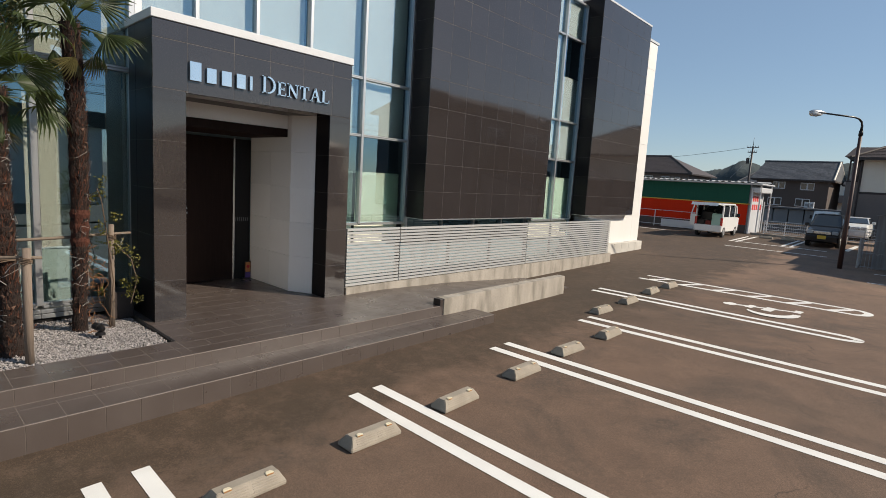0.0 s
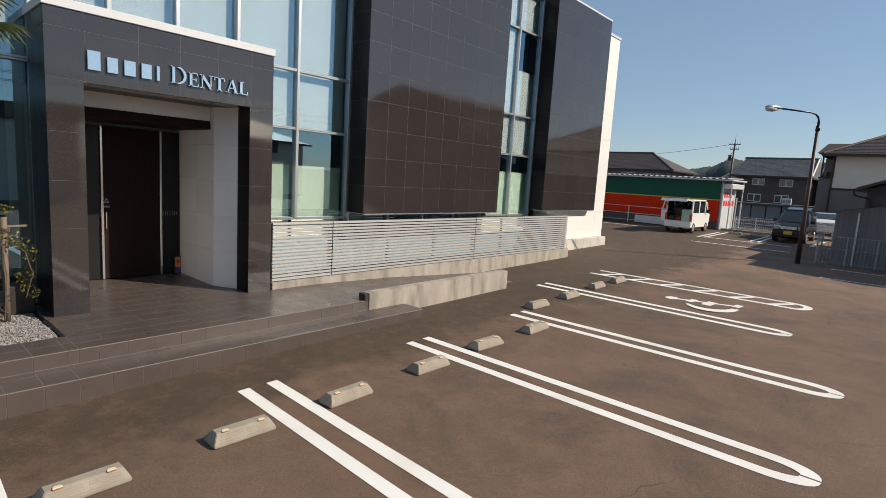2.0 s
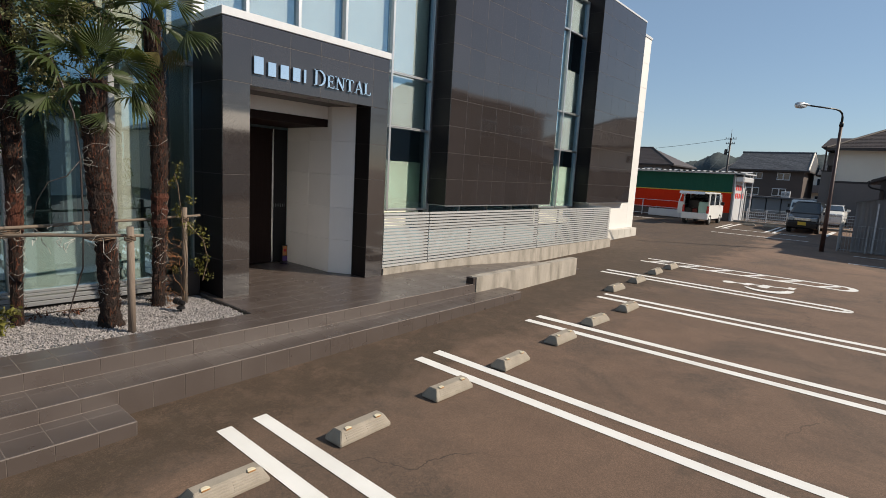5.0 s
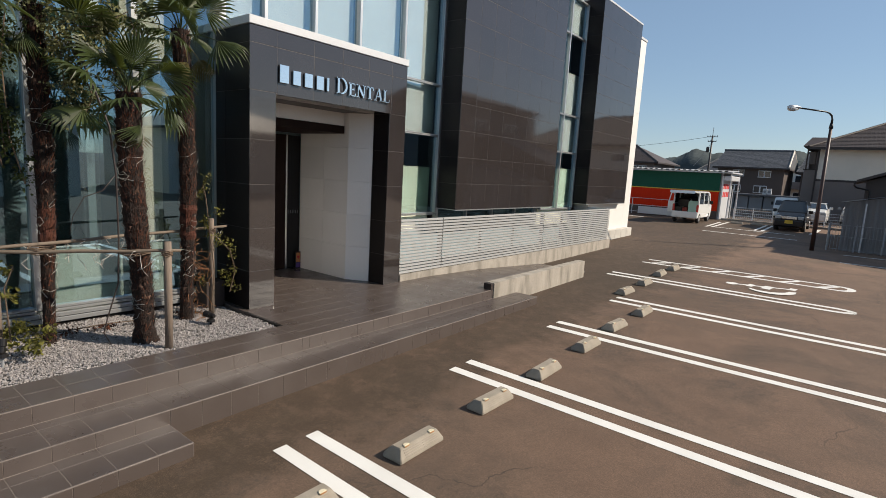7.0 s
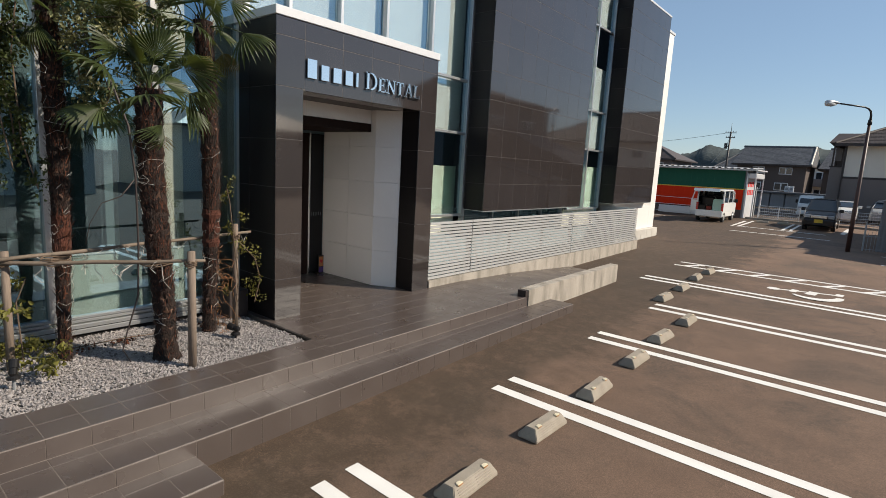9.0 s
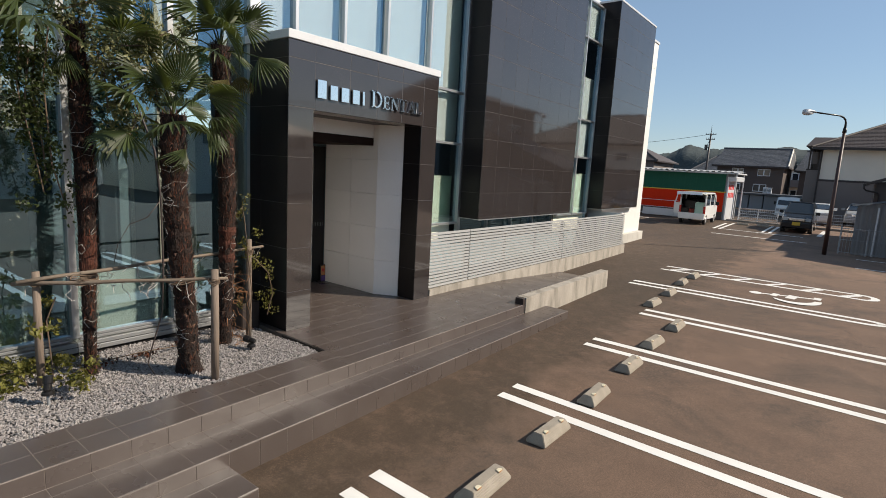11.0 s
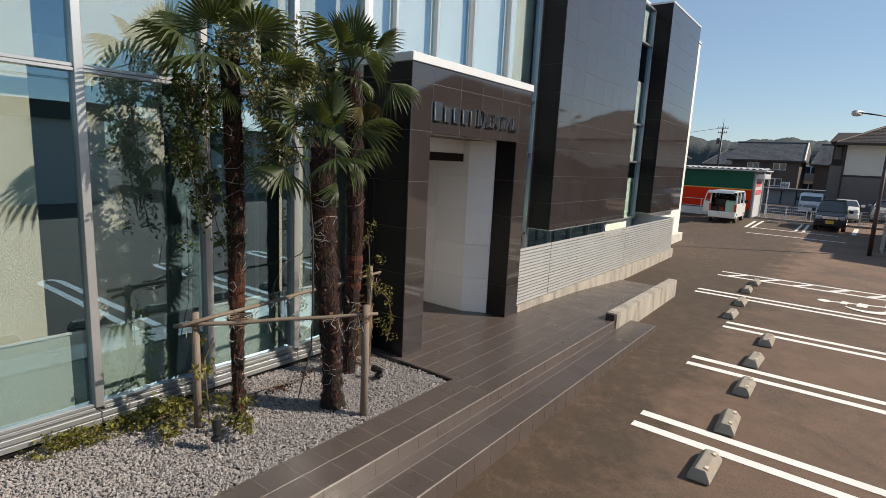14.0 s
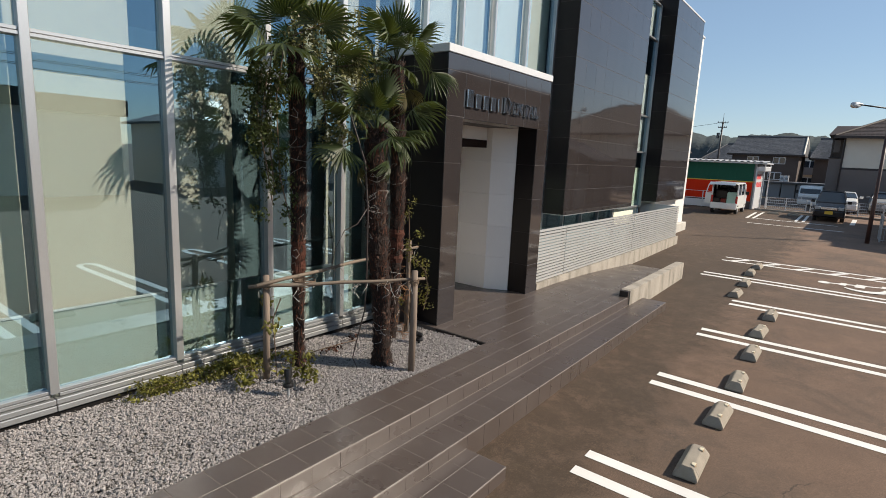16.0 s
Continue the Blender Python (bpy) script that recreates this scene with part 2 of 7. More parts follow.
M["black"] = mat("black_paint", (0.012, 0.011, 0.011), 0.35, var=0.1, spec=0.3)
M["dark_glass"] = mat("dark_window", (0.02, 0.025, 0.03), 0.05, var=0.1, spec=0.8)
M["letter"] = mat("silver_letter", (0.80, 0.82, 0.84), 0.12, metal=1.0, var=0.03)
M["gravel"] = mat("grey_gravel", (0.262, 0.240, 0.231), 0.85, var=0.26, big=30, fine=200, island=True, rand=0.4)
M["soil"] = mat("dark_soil", (0.072, 0.064, 0.056), 0.95, var=0.3, big=6, fine=80, bump=0.5)
M["yellow"] = mat("yellow_reflector", (0.62, 0.55, 0.40), 0.35, var=0.12, big=20, fine=90)
M["orange"] = mat("orange_reflector", (0.30, 0.14, 0.04), 0.3, var=0.15, big=20, fine=90)
M["brown_steel"] = mat("rust_brown_steel", (0.052, 0.023, 0.018), 0.5, var=0.2, big=3, fine=40)
M["lamp_glass"] = mat("lamp_cover", (0.55, 0.57, 0.58), 0.15, var=0.05, spec=0.6)
M["green_sheet"] = mat("green_sheet", (0.013, 0.088, 0.055), 0.6, var=0.12, big=1, fine=20, spec=0.15)
M["red_sheet"] = mat("red_sheet", (0.60, 0.028, 0.004), 0.6, var=0.1, big=1, fine=20, spec=0.12)
M["grey_sheet"] = mat("grey_sheet", (0.24, 0.248, 0.256), 0.5, var=0.12, big=1, fine=25)
M["roof_dark"] = mat("roof_tile_dark", (0.080, 0.082, 0.088), 0.55, var=0.25, big=2, fine=14, island=True, rand=0.6)
M["roof_brown"] = mat("roof_tile_brown", (0.062, 0.046, 0.04), 0.6, var=0.3, big=2, fine=14)
M["wall_brown"] = mat("brown_siding", (0.0788, 0.06, 0.0525), 0.7, var=0.12, big=1, fine=20)
M["wall_grey"] = mat("grey_brown_siding", (0.175, 0.148, 0.135), 0.7, var=0.1, big=1, fine=20)
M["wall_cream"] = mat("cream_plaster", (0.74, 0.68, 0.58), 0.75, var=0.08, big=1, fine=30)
M["wood_dark"] = mat("dark_trim", (0.035, 0.025, 0.022), 0.5, var=0.2)
M["car_white"] = mat("white_car_paint", (0.74, 0.74, 0.72), 0.18, var=0.03, spec=0.6)
M["car_black"] = mat("black_car_paint", (0.014, 0.015, 0.018), 0.15, var=0.05, spec=0.4)
M["rubber"] = mat("tyre_rubber", (0.02, 0.02, 0.02), 0.8, var=0.2)
M["chrome"] = mat("bright_metal", (0.7, 0.7, 0.7), 0.15, metal=0.9, var=0.05)
M["lens"] = mat("headlamp_lens", (0.38, 0.39, 0.40), 0.08, var=0.05)
M["red_lens"] = mat("red_tail_lens", (0.45, 0.02, 0.015), 0.15, var=0.05)
M["mint"] = mat("mint_plastic", (0.42, 0.62, 0.52), 0.6, var=0.1)
# the haze of distance is put into this bluish hill colour
M["hill"] = mat("hazy_wooded_hill", (0.046, 0.060, 0.062), 0.95, var=0.30, big=0.06, fine=0.5, bump=0.5, bump_dist=1.0)
M["trunk"] = mat("palm_fibre", (0.014, 0.006, 0.0032), 0.95, var=0.5, big=9, fine=70, bump=0.9, bump_dist=0.02, stretch=(1, 1, 0.5))
M["trunk_red"] = mat("red_palm_fibre", (0.06, 0.017, 0.008), 0.95, var=0.4, big=9, fine=90, bump=0.8, bump_dist=0.02, stretch=(1, 1, 0.3))
M["fibre"] = mat("loose_fibre", (0.056, 0.018, 0.008), 0.9, var=0.6, island=True, rand=0.9)
M["frond"] = mat("palm_leaf", (0.036, 0.050, 0.016), 0.48, var=0.30, big=4, fine=30, island=True, rand=0.35, spec=0.3)
M["frond_old"] = mat("yellowed_palm_leaf", (0.09, 0.0788, 0.0263), 0.5, var=0.3, big=4, fine=30, island=True, rand=0.5)
# ivy under the crown: its shade is put into a darker leaf colour
M["leaf"] = mat("shaded_ivy_leaf", (0.031, 0.040, 0.015), 0.45, var=0.5, big=3, fine=40, island=True, rand=0.9, spec=0.18)
# sunlit copy of the ivy leaf, sunlight put into the paler olive
M["leaf_olive"] = mat("sunlit_olive_ivy_leaf", (0.125, 0.125, 0.055), 0.45, var=0.4, big=3, fine=40, island=True, rand=0.7, spec=0.35)
M["leaf_base"] = mat("old_leaf_base", (0.050, 0.026, 0.016), 0.85, var=0.5, big=12, fine=80, island=True, rand=0.9)
M["leaf_pale"] = mat("yellow_green_leaf", (0.11, 0.105, 0.024), 0.55, var=0.4, big=3, fine=40, island=True, rand=0.8, spec=0.3)
M["stem"] = mat("vine_stem", (0.11, 0.075, 0.05), 0.9, var=0.3)
M["dry_stem"] = mat("dry_runner", (0.20, 0.095, 0.04), 0.85, var=0.35)
M["stake"] = mat("weathered_wood", (0.17, 0.13, 0.1), 0.85, var=0.3, big=4, fine=60, bump=0.4, stretch=(1, 1, 0.12))
M["bamboo"] = mat("weathered_pole", (0.15, 0.115, 0.085), 0.75, var=0.35, big=5, fine=60, bump=0.3)
M["cable"] = mat("white_cable", (0.36, 0.34, 0.31), 0.6, var=0.1)
M["sign_red"] = mat("sign_red", (0.55, 0.03, 0.03), 0.5, var=0.05)
M["sign_tan"] = mat("sign_tan", (0.52, 0.40, 0.25), 0.6, var=0.05)
M["sign_orange"] = mat("sign_orange", (0.55, 0.22, 0.07), 0.6, var=0.2, big=30)
M["sign_purple"] = mat("sign_purple", (0.10, 0.05, 0.20), 0.6, var=0.05)


def see_through(m, col, amount):
    """Lets part of the light through a thin leaf."""
    N, L = m.node_tree.nodes, m.node_tree.links
    out = N["Material Output"]
    tr = N.new("ShaderNodeBsdfTranslucent"); tr.inputs[0].default_value = (*col, 1)
    mx = N.new("ShaderNodeMixShader"); mx.inputs[0].default_value = amount
    L.new(N["Principled BSDF"].outputs[0], mx.inputs[1]); L.new(tr.outputs[0], mx.inputs[2]); L.new(mx.outputs[0], out.inputs["Surface"])


see_through(M["leaf"], (0.12, 0.15, 0.03), 0.28)
see_through(M["leaf_olive"], (0.22, 0.21, 0.07), 0.28)
see_through(M["leaf_pale"], (0.26, 0.24, 0.04), 0.3)
see_through(M["frond"], (0.12, 0.15, 0.025), 0.2)
see_through(M["frond_old"], (0.24, 0.18, 0.04), 0.3)

# ---- building helpers ----
def box(bm, x0, x1, y0, y1, z0, z1, bevel=0.0):
    m = Matrix.Translation(((x0 + x1) / 2, (y0 + y1) / 2, (z0 + z1) / 2)) @ Matrix.Diagonal((abs(x1 - x0), abs(y1 - y0), abs(z1 - z0), 1))
    vs = bmesh.ops.create_cube(bm, size=1, matrix=m)["verts"]
    if bevel:
        es = list({e for v in vs for e in v.link_edges})
        bmesh.ops.bevel(bm, geom=es, offset=bevel, segments=1, affect="EDGES")
    return bm


def prism(bm, pts, axis, a, b, bevel=0.0):
    """A closed outline of (u, v) pairs pushed along an axis from a to b."""
    def place(u, v, w):
        return {"x": (w, u, v), "y": (u, w, v), "z": (u, v, w)}[axis]
    lo = [bm.verts.new(place(u, v, a)) for u, v in pts]
    hi = [bm.verts.new(place(u, v, b)) for u, v in pts]
    n = len(pts)
    fs = [bm.faces.new(lo[::-1]), bm.faces.new(hi)]
    for i in range(n):
        fs.append(bm.faces.new((lo[i], lo[(i + 1) % n], hi[(i + 1) % n], hi[i])))
    bmesh.ops.recalc_face_normals(bm, faces=fs)
    if bevel:
        es = list({e for f in fs for e in f.edges})
        bmesh.ops.bevel(bm, geom=es, offset=bevel, segments=2, affect="EDGES")
    return bm


def tube(bm, pts, radii, seg=8, cap=True):
    """A round bar along a line of points."""
    pts = [Vector(p) for p in pts]
    if not hasattr(radii, "__len__"):
        radii = [radii] * len(pts)
    rings = []
    for i, p in enumerate(pts):
        d = (pts[min(i + 1, len(pts) - 1)] - pts[max(i - 1, 0)]).normalized()
        u = d.cross(Vector((0, 0, 1)) if abs(d.z) < 0.9 else Vector((1, 0, 0))).normalized()
        w = d.cross(u)
        rings.append([bm.verts.new(p + (u * math.cos(2 * math.pi * k / seg) + w * math.sin(2 * math.pi * k / seg)) * radii[i]) for k in range(seg)])
    for r, s in zip(rings, rings[1:]):
        for k in range(seg):
            bm.faces.new((r[k], r[(k + 1) % seg], s[(k + 1) % seg], s[k]))
    if cap:
        bm.faces.new(rings[0][::-1]); bm.faces.new(rings[-1])
    return bm


def to_mesh(name, bm, material, smooth=False):
    bmesh.ops.recalc_face_normals(bm, faces=bm.faces)
    me = bpy.data.meshes.new(name)
    bm.to_mesh(me)
    bm.free()
    for m in (material if isinstance(material, (list, tuple)) else [material]):
        me.materials.append(m)
    if smooth:
        me.shade_smooth()
    return me


def B():
    return bmesh.new()


def empty(name, loc, label, category, group="", kind=""):
    ob = new(name)
    ob.location = loc
    ob.empty_display_size = 0.1
    return tagged(ob, label, category, group, kind)


def solid(name, bm, material, label, category, group="", kind="", smooth=False):
    return tagged(new(name, to_mesh(name, bm, material, smooth)), label, category, group, kind)


def part(name, bm, material, parent, label="", smooth=False):
    """One mesh, modelled in the place's own metres, under a thing or under a part."""
    ob = new(name, bm if isinstance(bm, bpy.types.Mesh) else to_mesh(name, bm, material, smooth))
    ob.parent = parent
    if parent.parent is None:
        ob.matrix_parent_inverse = Matrix.Translation(-Vector(parent.location))
    return tagged(ob, label)


def gz(y):
    """Height of the paved ground, which rises gently along the building."""
    return 0.018 * (min(max(y, -12.0), 34.0) - 7.3)


# ---- ground and markings ----
def ground():
    bm = B()
    ys = [-4000, -12, 34, 4000]
    cols = [-4000, 4000]
    v = [[bm.verts.new((x, y, gz(y))) for x in cols] for y in ys]
    for a, b in zip(v, v[1:]):
        bm.faces.new((a[0], a[1], b[1], b[0]))
    return solid("ground", bm, M["asphalt"], "grey-brown worn asphalt of the parking lot", "asphalt", kind="structure")


def stripe(bm, x0, y0, x1, y1, w, z=0.005):
    """A painted stripe from one point of the ground to another, with ragged edges."""
    rng = random.Random(int(1000 * (x0 + 3 * y0 + 7 * x1)))
    a, b = Vector((x0, y0)), Vector((x1, y1))
    d = (b - a).normalized()
    n = Vector((-d.y, d.x))
    m = max(1, int((b - a).length / 0.035))
    prev = None
    for k in range(m + 1):
        c = a.lerp(b, k / m)
        p, q = c + n * (w / 2 + rng.uniform(-0.0045, 0.003)), c - n * (w / 2 + rng.uniform(-0.0045, 0.003))
        cur = [bm.verts.new((v.x, v.y, gz(v.y) + z)) for v in (p, q)]
        if prev:
            bm.faces.new((prev[1], cur[1], cur[0], prev[0]))
        prev = cur


def loop_marking(x0, xe, y, gap, w, skew=0.0):
    """A double parking line whose two stripes close to a point at the open end."""
    bm = B()
    c = gap / 2
    n = 8
    outer, inner = [], []
    for sgn in (1, -1):
        rows_o, rows_i = [], []
        for k in range(n + 1):
            x = x0 + (xe - 0.44 - x0) * k / n
            rows_o.append((x, y + sgn * (c + w))); rows_i.append((x, y + sgn * c))
        for k in range(1, n + 1):
            a = k / n * math.pi / 2
            rows_o.append((xe - 0.44 + 0.44 * math.sin(a), y + sgn * (0.012 + (c + w - 0.012) * math.cos(a) ** 0.8)))
            rows_i.append((xe - 0.44 + 0.28 * math.sin(a), y + sgn * (0.012 + (c - 0.012) * math.cos(a))))
        o = [bm.verts.new((x, yy, gz(yy) + 0.005)) for x, yy in rows_o]
        i = [bm.verts.new((x, yy, gz(yy) + 0.005)) for x, yy in rows_i]
        for k in range(len(o) - 1):
            f = bm.faces.new((o[k], o[k + 1], i[k + 1], i[k]))
            f.normal_update()
            if f.normal.z < 0:
                f.normal_flip()
    for v in bm.verts:
        v.co.y += skew * (v.co.x - x0)
        v.co.z = gz(v.co.y) + 0.005
    me = bpy.data.meshes.new("parking_line")
    bm.to_mesh(me); bm.free()
    me.materials.append(M["paint"])
    return tagged(new("parking_line", me), "white painted double parking line, looped at its end", "road marking", "parking lines", "structure")


ground()
for x0, xe, y, skew in ((-4.28, 0.75, -1.18, -0.02), (-4.29, 0.72, 1.30, -0.02), (-4.33, 0.70, 3.885, -0.030), (-4.32, 0.71, 6.47, -0.006), (-4.26, 0.64, 9.02, 0), (-5.39, -0.33, 11.70, 0)):
    loop_marking(x0, xe, y, 0.21, 0.142, skew)
bm = B()
for yy in (14.13, 14.73):
    stripe(bm, -5.36, yy, -0.75, yy + 0.02, 0.13)
for k in range(6):
    xa = -5.08 + k * 0.79
    stripe(bm, xa, 14.19, xa + 0.36, 14.67, 0.14, 0.0035)
nose = [(-0.75 + 0.36 * math.sin(a), 14.44 - 0.365 * math.cos(a)) for a in [math.pi * k / 12 for k in range(13)]]
core = [(-0.76 + 0.20 * math.sin(a), 14.44 - 0.235 * math.cos(a)) for a in [math.pi * k / 12 for k in range(13)]]
vo = [bm.verts.new((x, y, gz(y) + 0.0045)) for x, y in nose]
vi = [bm.verts.new((x, y, gz(y) + 0.0045)) for x, y in core]
for k in range(12):
    bm.faces.new((vo[k], vo[k + 1], vi[k + 1], vi[k]))
me = bpy.data.meshes.new("parking_line"); bm.to_mesh(me); bm.free(); me.materials.append(M["paint"])
tagged(new("parking_line", me), "white painted hatched strip beside the accessible bay", "road marking", "parking lines", "structure")


def wheelchair_sign():
    bm = B()
    # head, body, arm, seat and leg, lying along x with the head nearest the building
    def disc(cx, cy, r, z=0.005):
        vs = [bm.verts.new((cx + r * math.cos(a), cy + 1.2 * r * math.sin(a), gz(cy) + z)) for a in [2 * math.pi * k / 20 for k in range(20)]]
        bm.faces.new(vs)
    disc(-2.79, 12.92, 0.135)
    stripe(bm, -2.67, 12.93, -1.62, 13.26, 0.10, 0.005)
    stripe(bm, -2.42, 12.86, -2.38, 13.18, 0.14, 0.0045)
    stripe(bm, -2.08, 12.84, -2.03, 13.26, 0.20, 0.004)
    stripe(bm, -1.58, 13.18, -1.56, 13.46, 0.15, 0.0035)
    # wheel: a crescent that is thin at its start
    cx, cy, n = -1.95, 12.86, 20
    ring = []
    for k in range(n + 1):
        a = math.radians(205 + 168 * k / n)
        th = 0.05 + 0.16 * math.sin(math.pi * min(1, k / n * 0.85)) ** 0.8
        ring.append((bm.verts.new((cx + 0.49 * math.cos(a), cy + 0.60 * math.sin(a), gz(cy) + 0.006)), bm.verts.new((cx + (0.49 - th) * math.cos(a), cy + (0.60 - th * 1.25) * math.sin(a), gz(cy) + 0.006))))
    for a, b in zip(ring, ring[1:]):
        bm.faces.new((a[0], b[0], b[1], a[1]))
    for f in bm.faces:
        f.normal_update()
        if f.normal.z < 0:
            f.normal_flip()
    me = bpy.data.meshes.new("wheelchair_marking"); bm.to_mesh(me); bm.free(); me.materials.append(M["paint"])
    tagged(new("wheelchair_marking", me), "white painted wheelchair sign on the asphalt", "road marking", kind="structure")


wheelchair_sign()
# far stripes
for x0, y0, x1, y1, w in ((-6.35, 25.6, -2.6, 25.6, 0.14), (-6.35, 28.1, -2.9, 27.9, 0.14), (-6.72, 27.9, -6.78, 31.6, 0.13), (-6.45, 27.9, -6.46, 32.0, 0.13), (-4.62, 28.3, -4.61, 32.3, 0.13), (-4.31, 28.4, -4.33, 32.4, 0.13), (-2.36, 29.1, -2.25, 32.4, 0.2), (-13.0, 30.4, -10.6, 30.2, 0.14), (-0.9, 19.6, 4.5, 19.6, 0.1), (-0.9, 21.9, 4.5, 21.9, 0.1)):
    bm = B(); stripe(bm, x0, y0, x1, y1, w)
    me = bpy.data.meshes.new("parking_line"); bm.to_mesh(me); bm.free(); me.materials.append(M["paint"])
    tagged(new("parking_line", me), "faded white painted parking line", "road marking", "far parking lines", "structure")


# ---- wheel stops ----
def wheel_stop():
    e = empty("wheel_stop", (0, 0, 0), "weathered concrete wheel stop with yellow reflectors on the asphalt", "wheel stop", "wheel stops")
    bm = B()
    L = 0.60
    prism(bm, [(-0.11, 0.0), (0.11, 0.0), (0.11, 0.034), (0.055, 0.118), (-0.045, 0.118), (-0.11, 0.038)], "y", -L / 2, L / 2, 0.007)
    for v in bm.verts:
        if v.co.z > 0.07:
            v.co.y *= 0.86
    part("body", bm, M["stop"], e)
    for k in range(4):
        zz = 0.046 + k * 0.0165
        xx = 0.11 - (zz - 0.034) / 0.084 * 0.055
        for y0, y1 in ((-0.228, -0.018), (0.018, 0.228)):
            bm = B()
            prism(bm, [(xx - 0.003, zz - 0.006), (xx + 0.0050, zz - 0.0045), (xx + 0.0028, zz + 0.0035), (xx - 0.008, zz + 0.004)], "y", y0, y1)
            part("ridge", bm, M["stop"], e)
    for sy in (-0.175, 0.175):
        bm = B()
        prism(bm, [(sy - 0.034, 0), (sy + 0.034, 0), (sy + 0.03, -0.022), (sy + 0.016, -0.036), (sy - 0.016, -0.036), (sy - 0.03, -0.022)], "z", 0.1185, 0.1275, 0.002)
        bmesh.ops.transform(bm, matrix=Matrix(((0, 1, 0, 0.062), (1, 0, 0, 0), (0, 0, 1, 0), (0, 0, 0, 1))), verts=bm.verts)
        cap = part("reflector", bm, M["yellow"], e, "pale yellow reflector")
        bm = B(); box(bm, 0.0622, 0.066, sy - 0.03, sy + 0.03, 0.112, 0.1195); part("reflector_face", bm, M["orange"], cap, "orange reflector face")
    return e


stop0 = wheel_stop()
STOPS = [(-3.405, 1.95, 1), (-3.405, 3.21, -1), (-3.405, 4.44, 2), (-3.425, 5.78, 0), (-3.485, 7.07, -2), (-3.455, 8.35, 1), (-4.285, 9.75, -1), (-4.295, 11.03, 1), (-4.385, 12.49, 3), (-4.355, 13.59, 0), (-3.415, 0.69, 0), (-3.405, -0.61, 1)]
stop0.matrix_basis = pose(STOPS[0][0], STOPS[0][1], gz(STOPS[0][1]), 0, 0, STOPS[0][2])
for x, y, a in STOPS[1:]:
    copy_thing(stop0, pose(x, y, gz(y), 0, 0, a))


# ---- pieces: tiles share one mesh per size ----
TILES = {}


def tile_mesh(dx, dy, dz, material, bevel=0.003):
    key = (round(dx, 3), round(dy, 3), round(dz, 3), material.name)
    if key not in TILES:
        bm = B()
        box(bm, -dx / 2, dx / 2, -dy / 2, dy / 2, -dz / 2, dz / 2, min(bevel, dx * 0.3, dy * 0.3, dz * 0.3))
        TILES[key] = to_mesh("tile", bm, material)
    return TILES[key]


def tile(parent, x0, x1, y0, y1, z0, z1, material, name="tile", jitter=0.0):
    ob = new(name, tile_mesh(x1 - x0, y1 - y0, z1 - z0, material))
    ob.parent = parent
    ob.matrix_parent_inverse = Matrix.Translation(-Vector(parent.location))
    ob.location = ((x0 + x1) / 2, (y0 + y1) / 2, (z0 + z1) / 2)
    if jitter:
        ob.rotation_euler = [random.uniform(-jitter, jitter) for _ in range(3)]
    return ob


def cuts(a, b, step, start=None):
    """Edges of pieces of one step from a to b."""
    out = [a]
    p = a + step if start is None else start
    while p < b - 0.02:
        if p > a + 0.02:
            out.append(p)
        p += step
    return out + [b]


# ---- terrace, steps, ramp, planting bed ----
LOW = 0.150         # lower step height
T = 0.318         # terrace height
X_UP, X_LOW = -5.638, -5.155
Y_END = 6.66


def slab(name, x0, x1, y0, y1, z0, z1, material, label, category):
    bm = B(); box(bm, x0, x1, y0, y1, z0, z1)
    return solid(name, bm, material, label, category, kind="structure")


terrace = slab("terrace", -9.40, X_UP - 0.0028, 2.47, Y_END, -0.45, T - 0.0012, M["joint"], "brown-grey tiled entrance terrace", "terrace")
terrace_strip = slab("terrace_strip", -6.21, X_UP - 0.0028, -12, 2.47, -0.45, T - 0.0012, M["joint"], "brown-grey tiled strip along the gravel bed", "terrace")
lower_step = slab("lower_step", X_UP - 0.2, X_LOW - 0.0028, -12, 7.42, -0.45, LOW - 0.0012, M["joint"], "brown-grey tiled lower step", "step")
bottom_step = slab("bottom_step", X_LOW - 0.2, -4.7028, -12, 0.55, -0.45, 0.0088, M["joint"], "low brown-grey tiled bottom step", "step")


def floor_tiles(parent, x0, x1, y0, y1, z, step=0.3, xs=None, g=0.002, off=0.0):
    xs = xs or cuts(x0, x1, step)
    for i, (xa, xb) in enumerate(zip(xs, xs[1:])):
        ys = cuts(y0, y1, 0.3 if step < 0.5 else 0.6, y0 + off * (i % 2) + (0.3 if step < 0.5 else 0.6) * (1 if off == 0 or i % 2 == 0 else 0))
        for ya, yb in zip(ys, ys[1:]):
            tile(parent, xa + g, xb - g, ya + g, yb - g, z - 0.010, z, M["floor_tile"], jitter=0.0007)


ramp_bm = B()
prism(ramp_bm, [(Y_END, -0.3), (Y_END, T - 0.001), (8.3, 0.27), (11.2, 0.10), (11.2, -0.3)], "x", -7.14, -5.84)
ramp = solid("ramp", ramp_bm, M["floor_tile"], "sloping brown-grey ramp beside the steps", "ramp", kind="structure")

bed = slab("planting_bed", -8.05, -6.215, -12, 2.44, -0.3, 0.27, M["soil"], "dark soil bed under the gravel", "planting bed")
slab("bed_edging", -7.06, -6.20, 2.435, 2.469, -0.2, T + 0.006, M["black"], "thin black edging strip of the gravel bed", "edging")


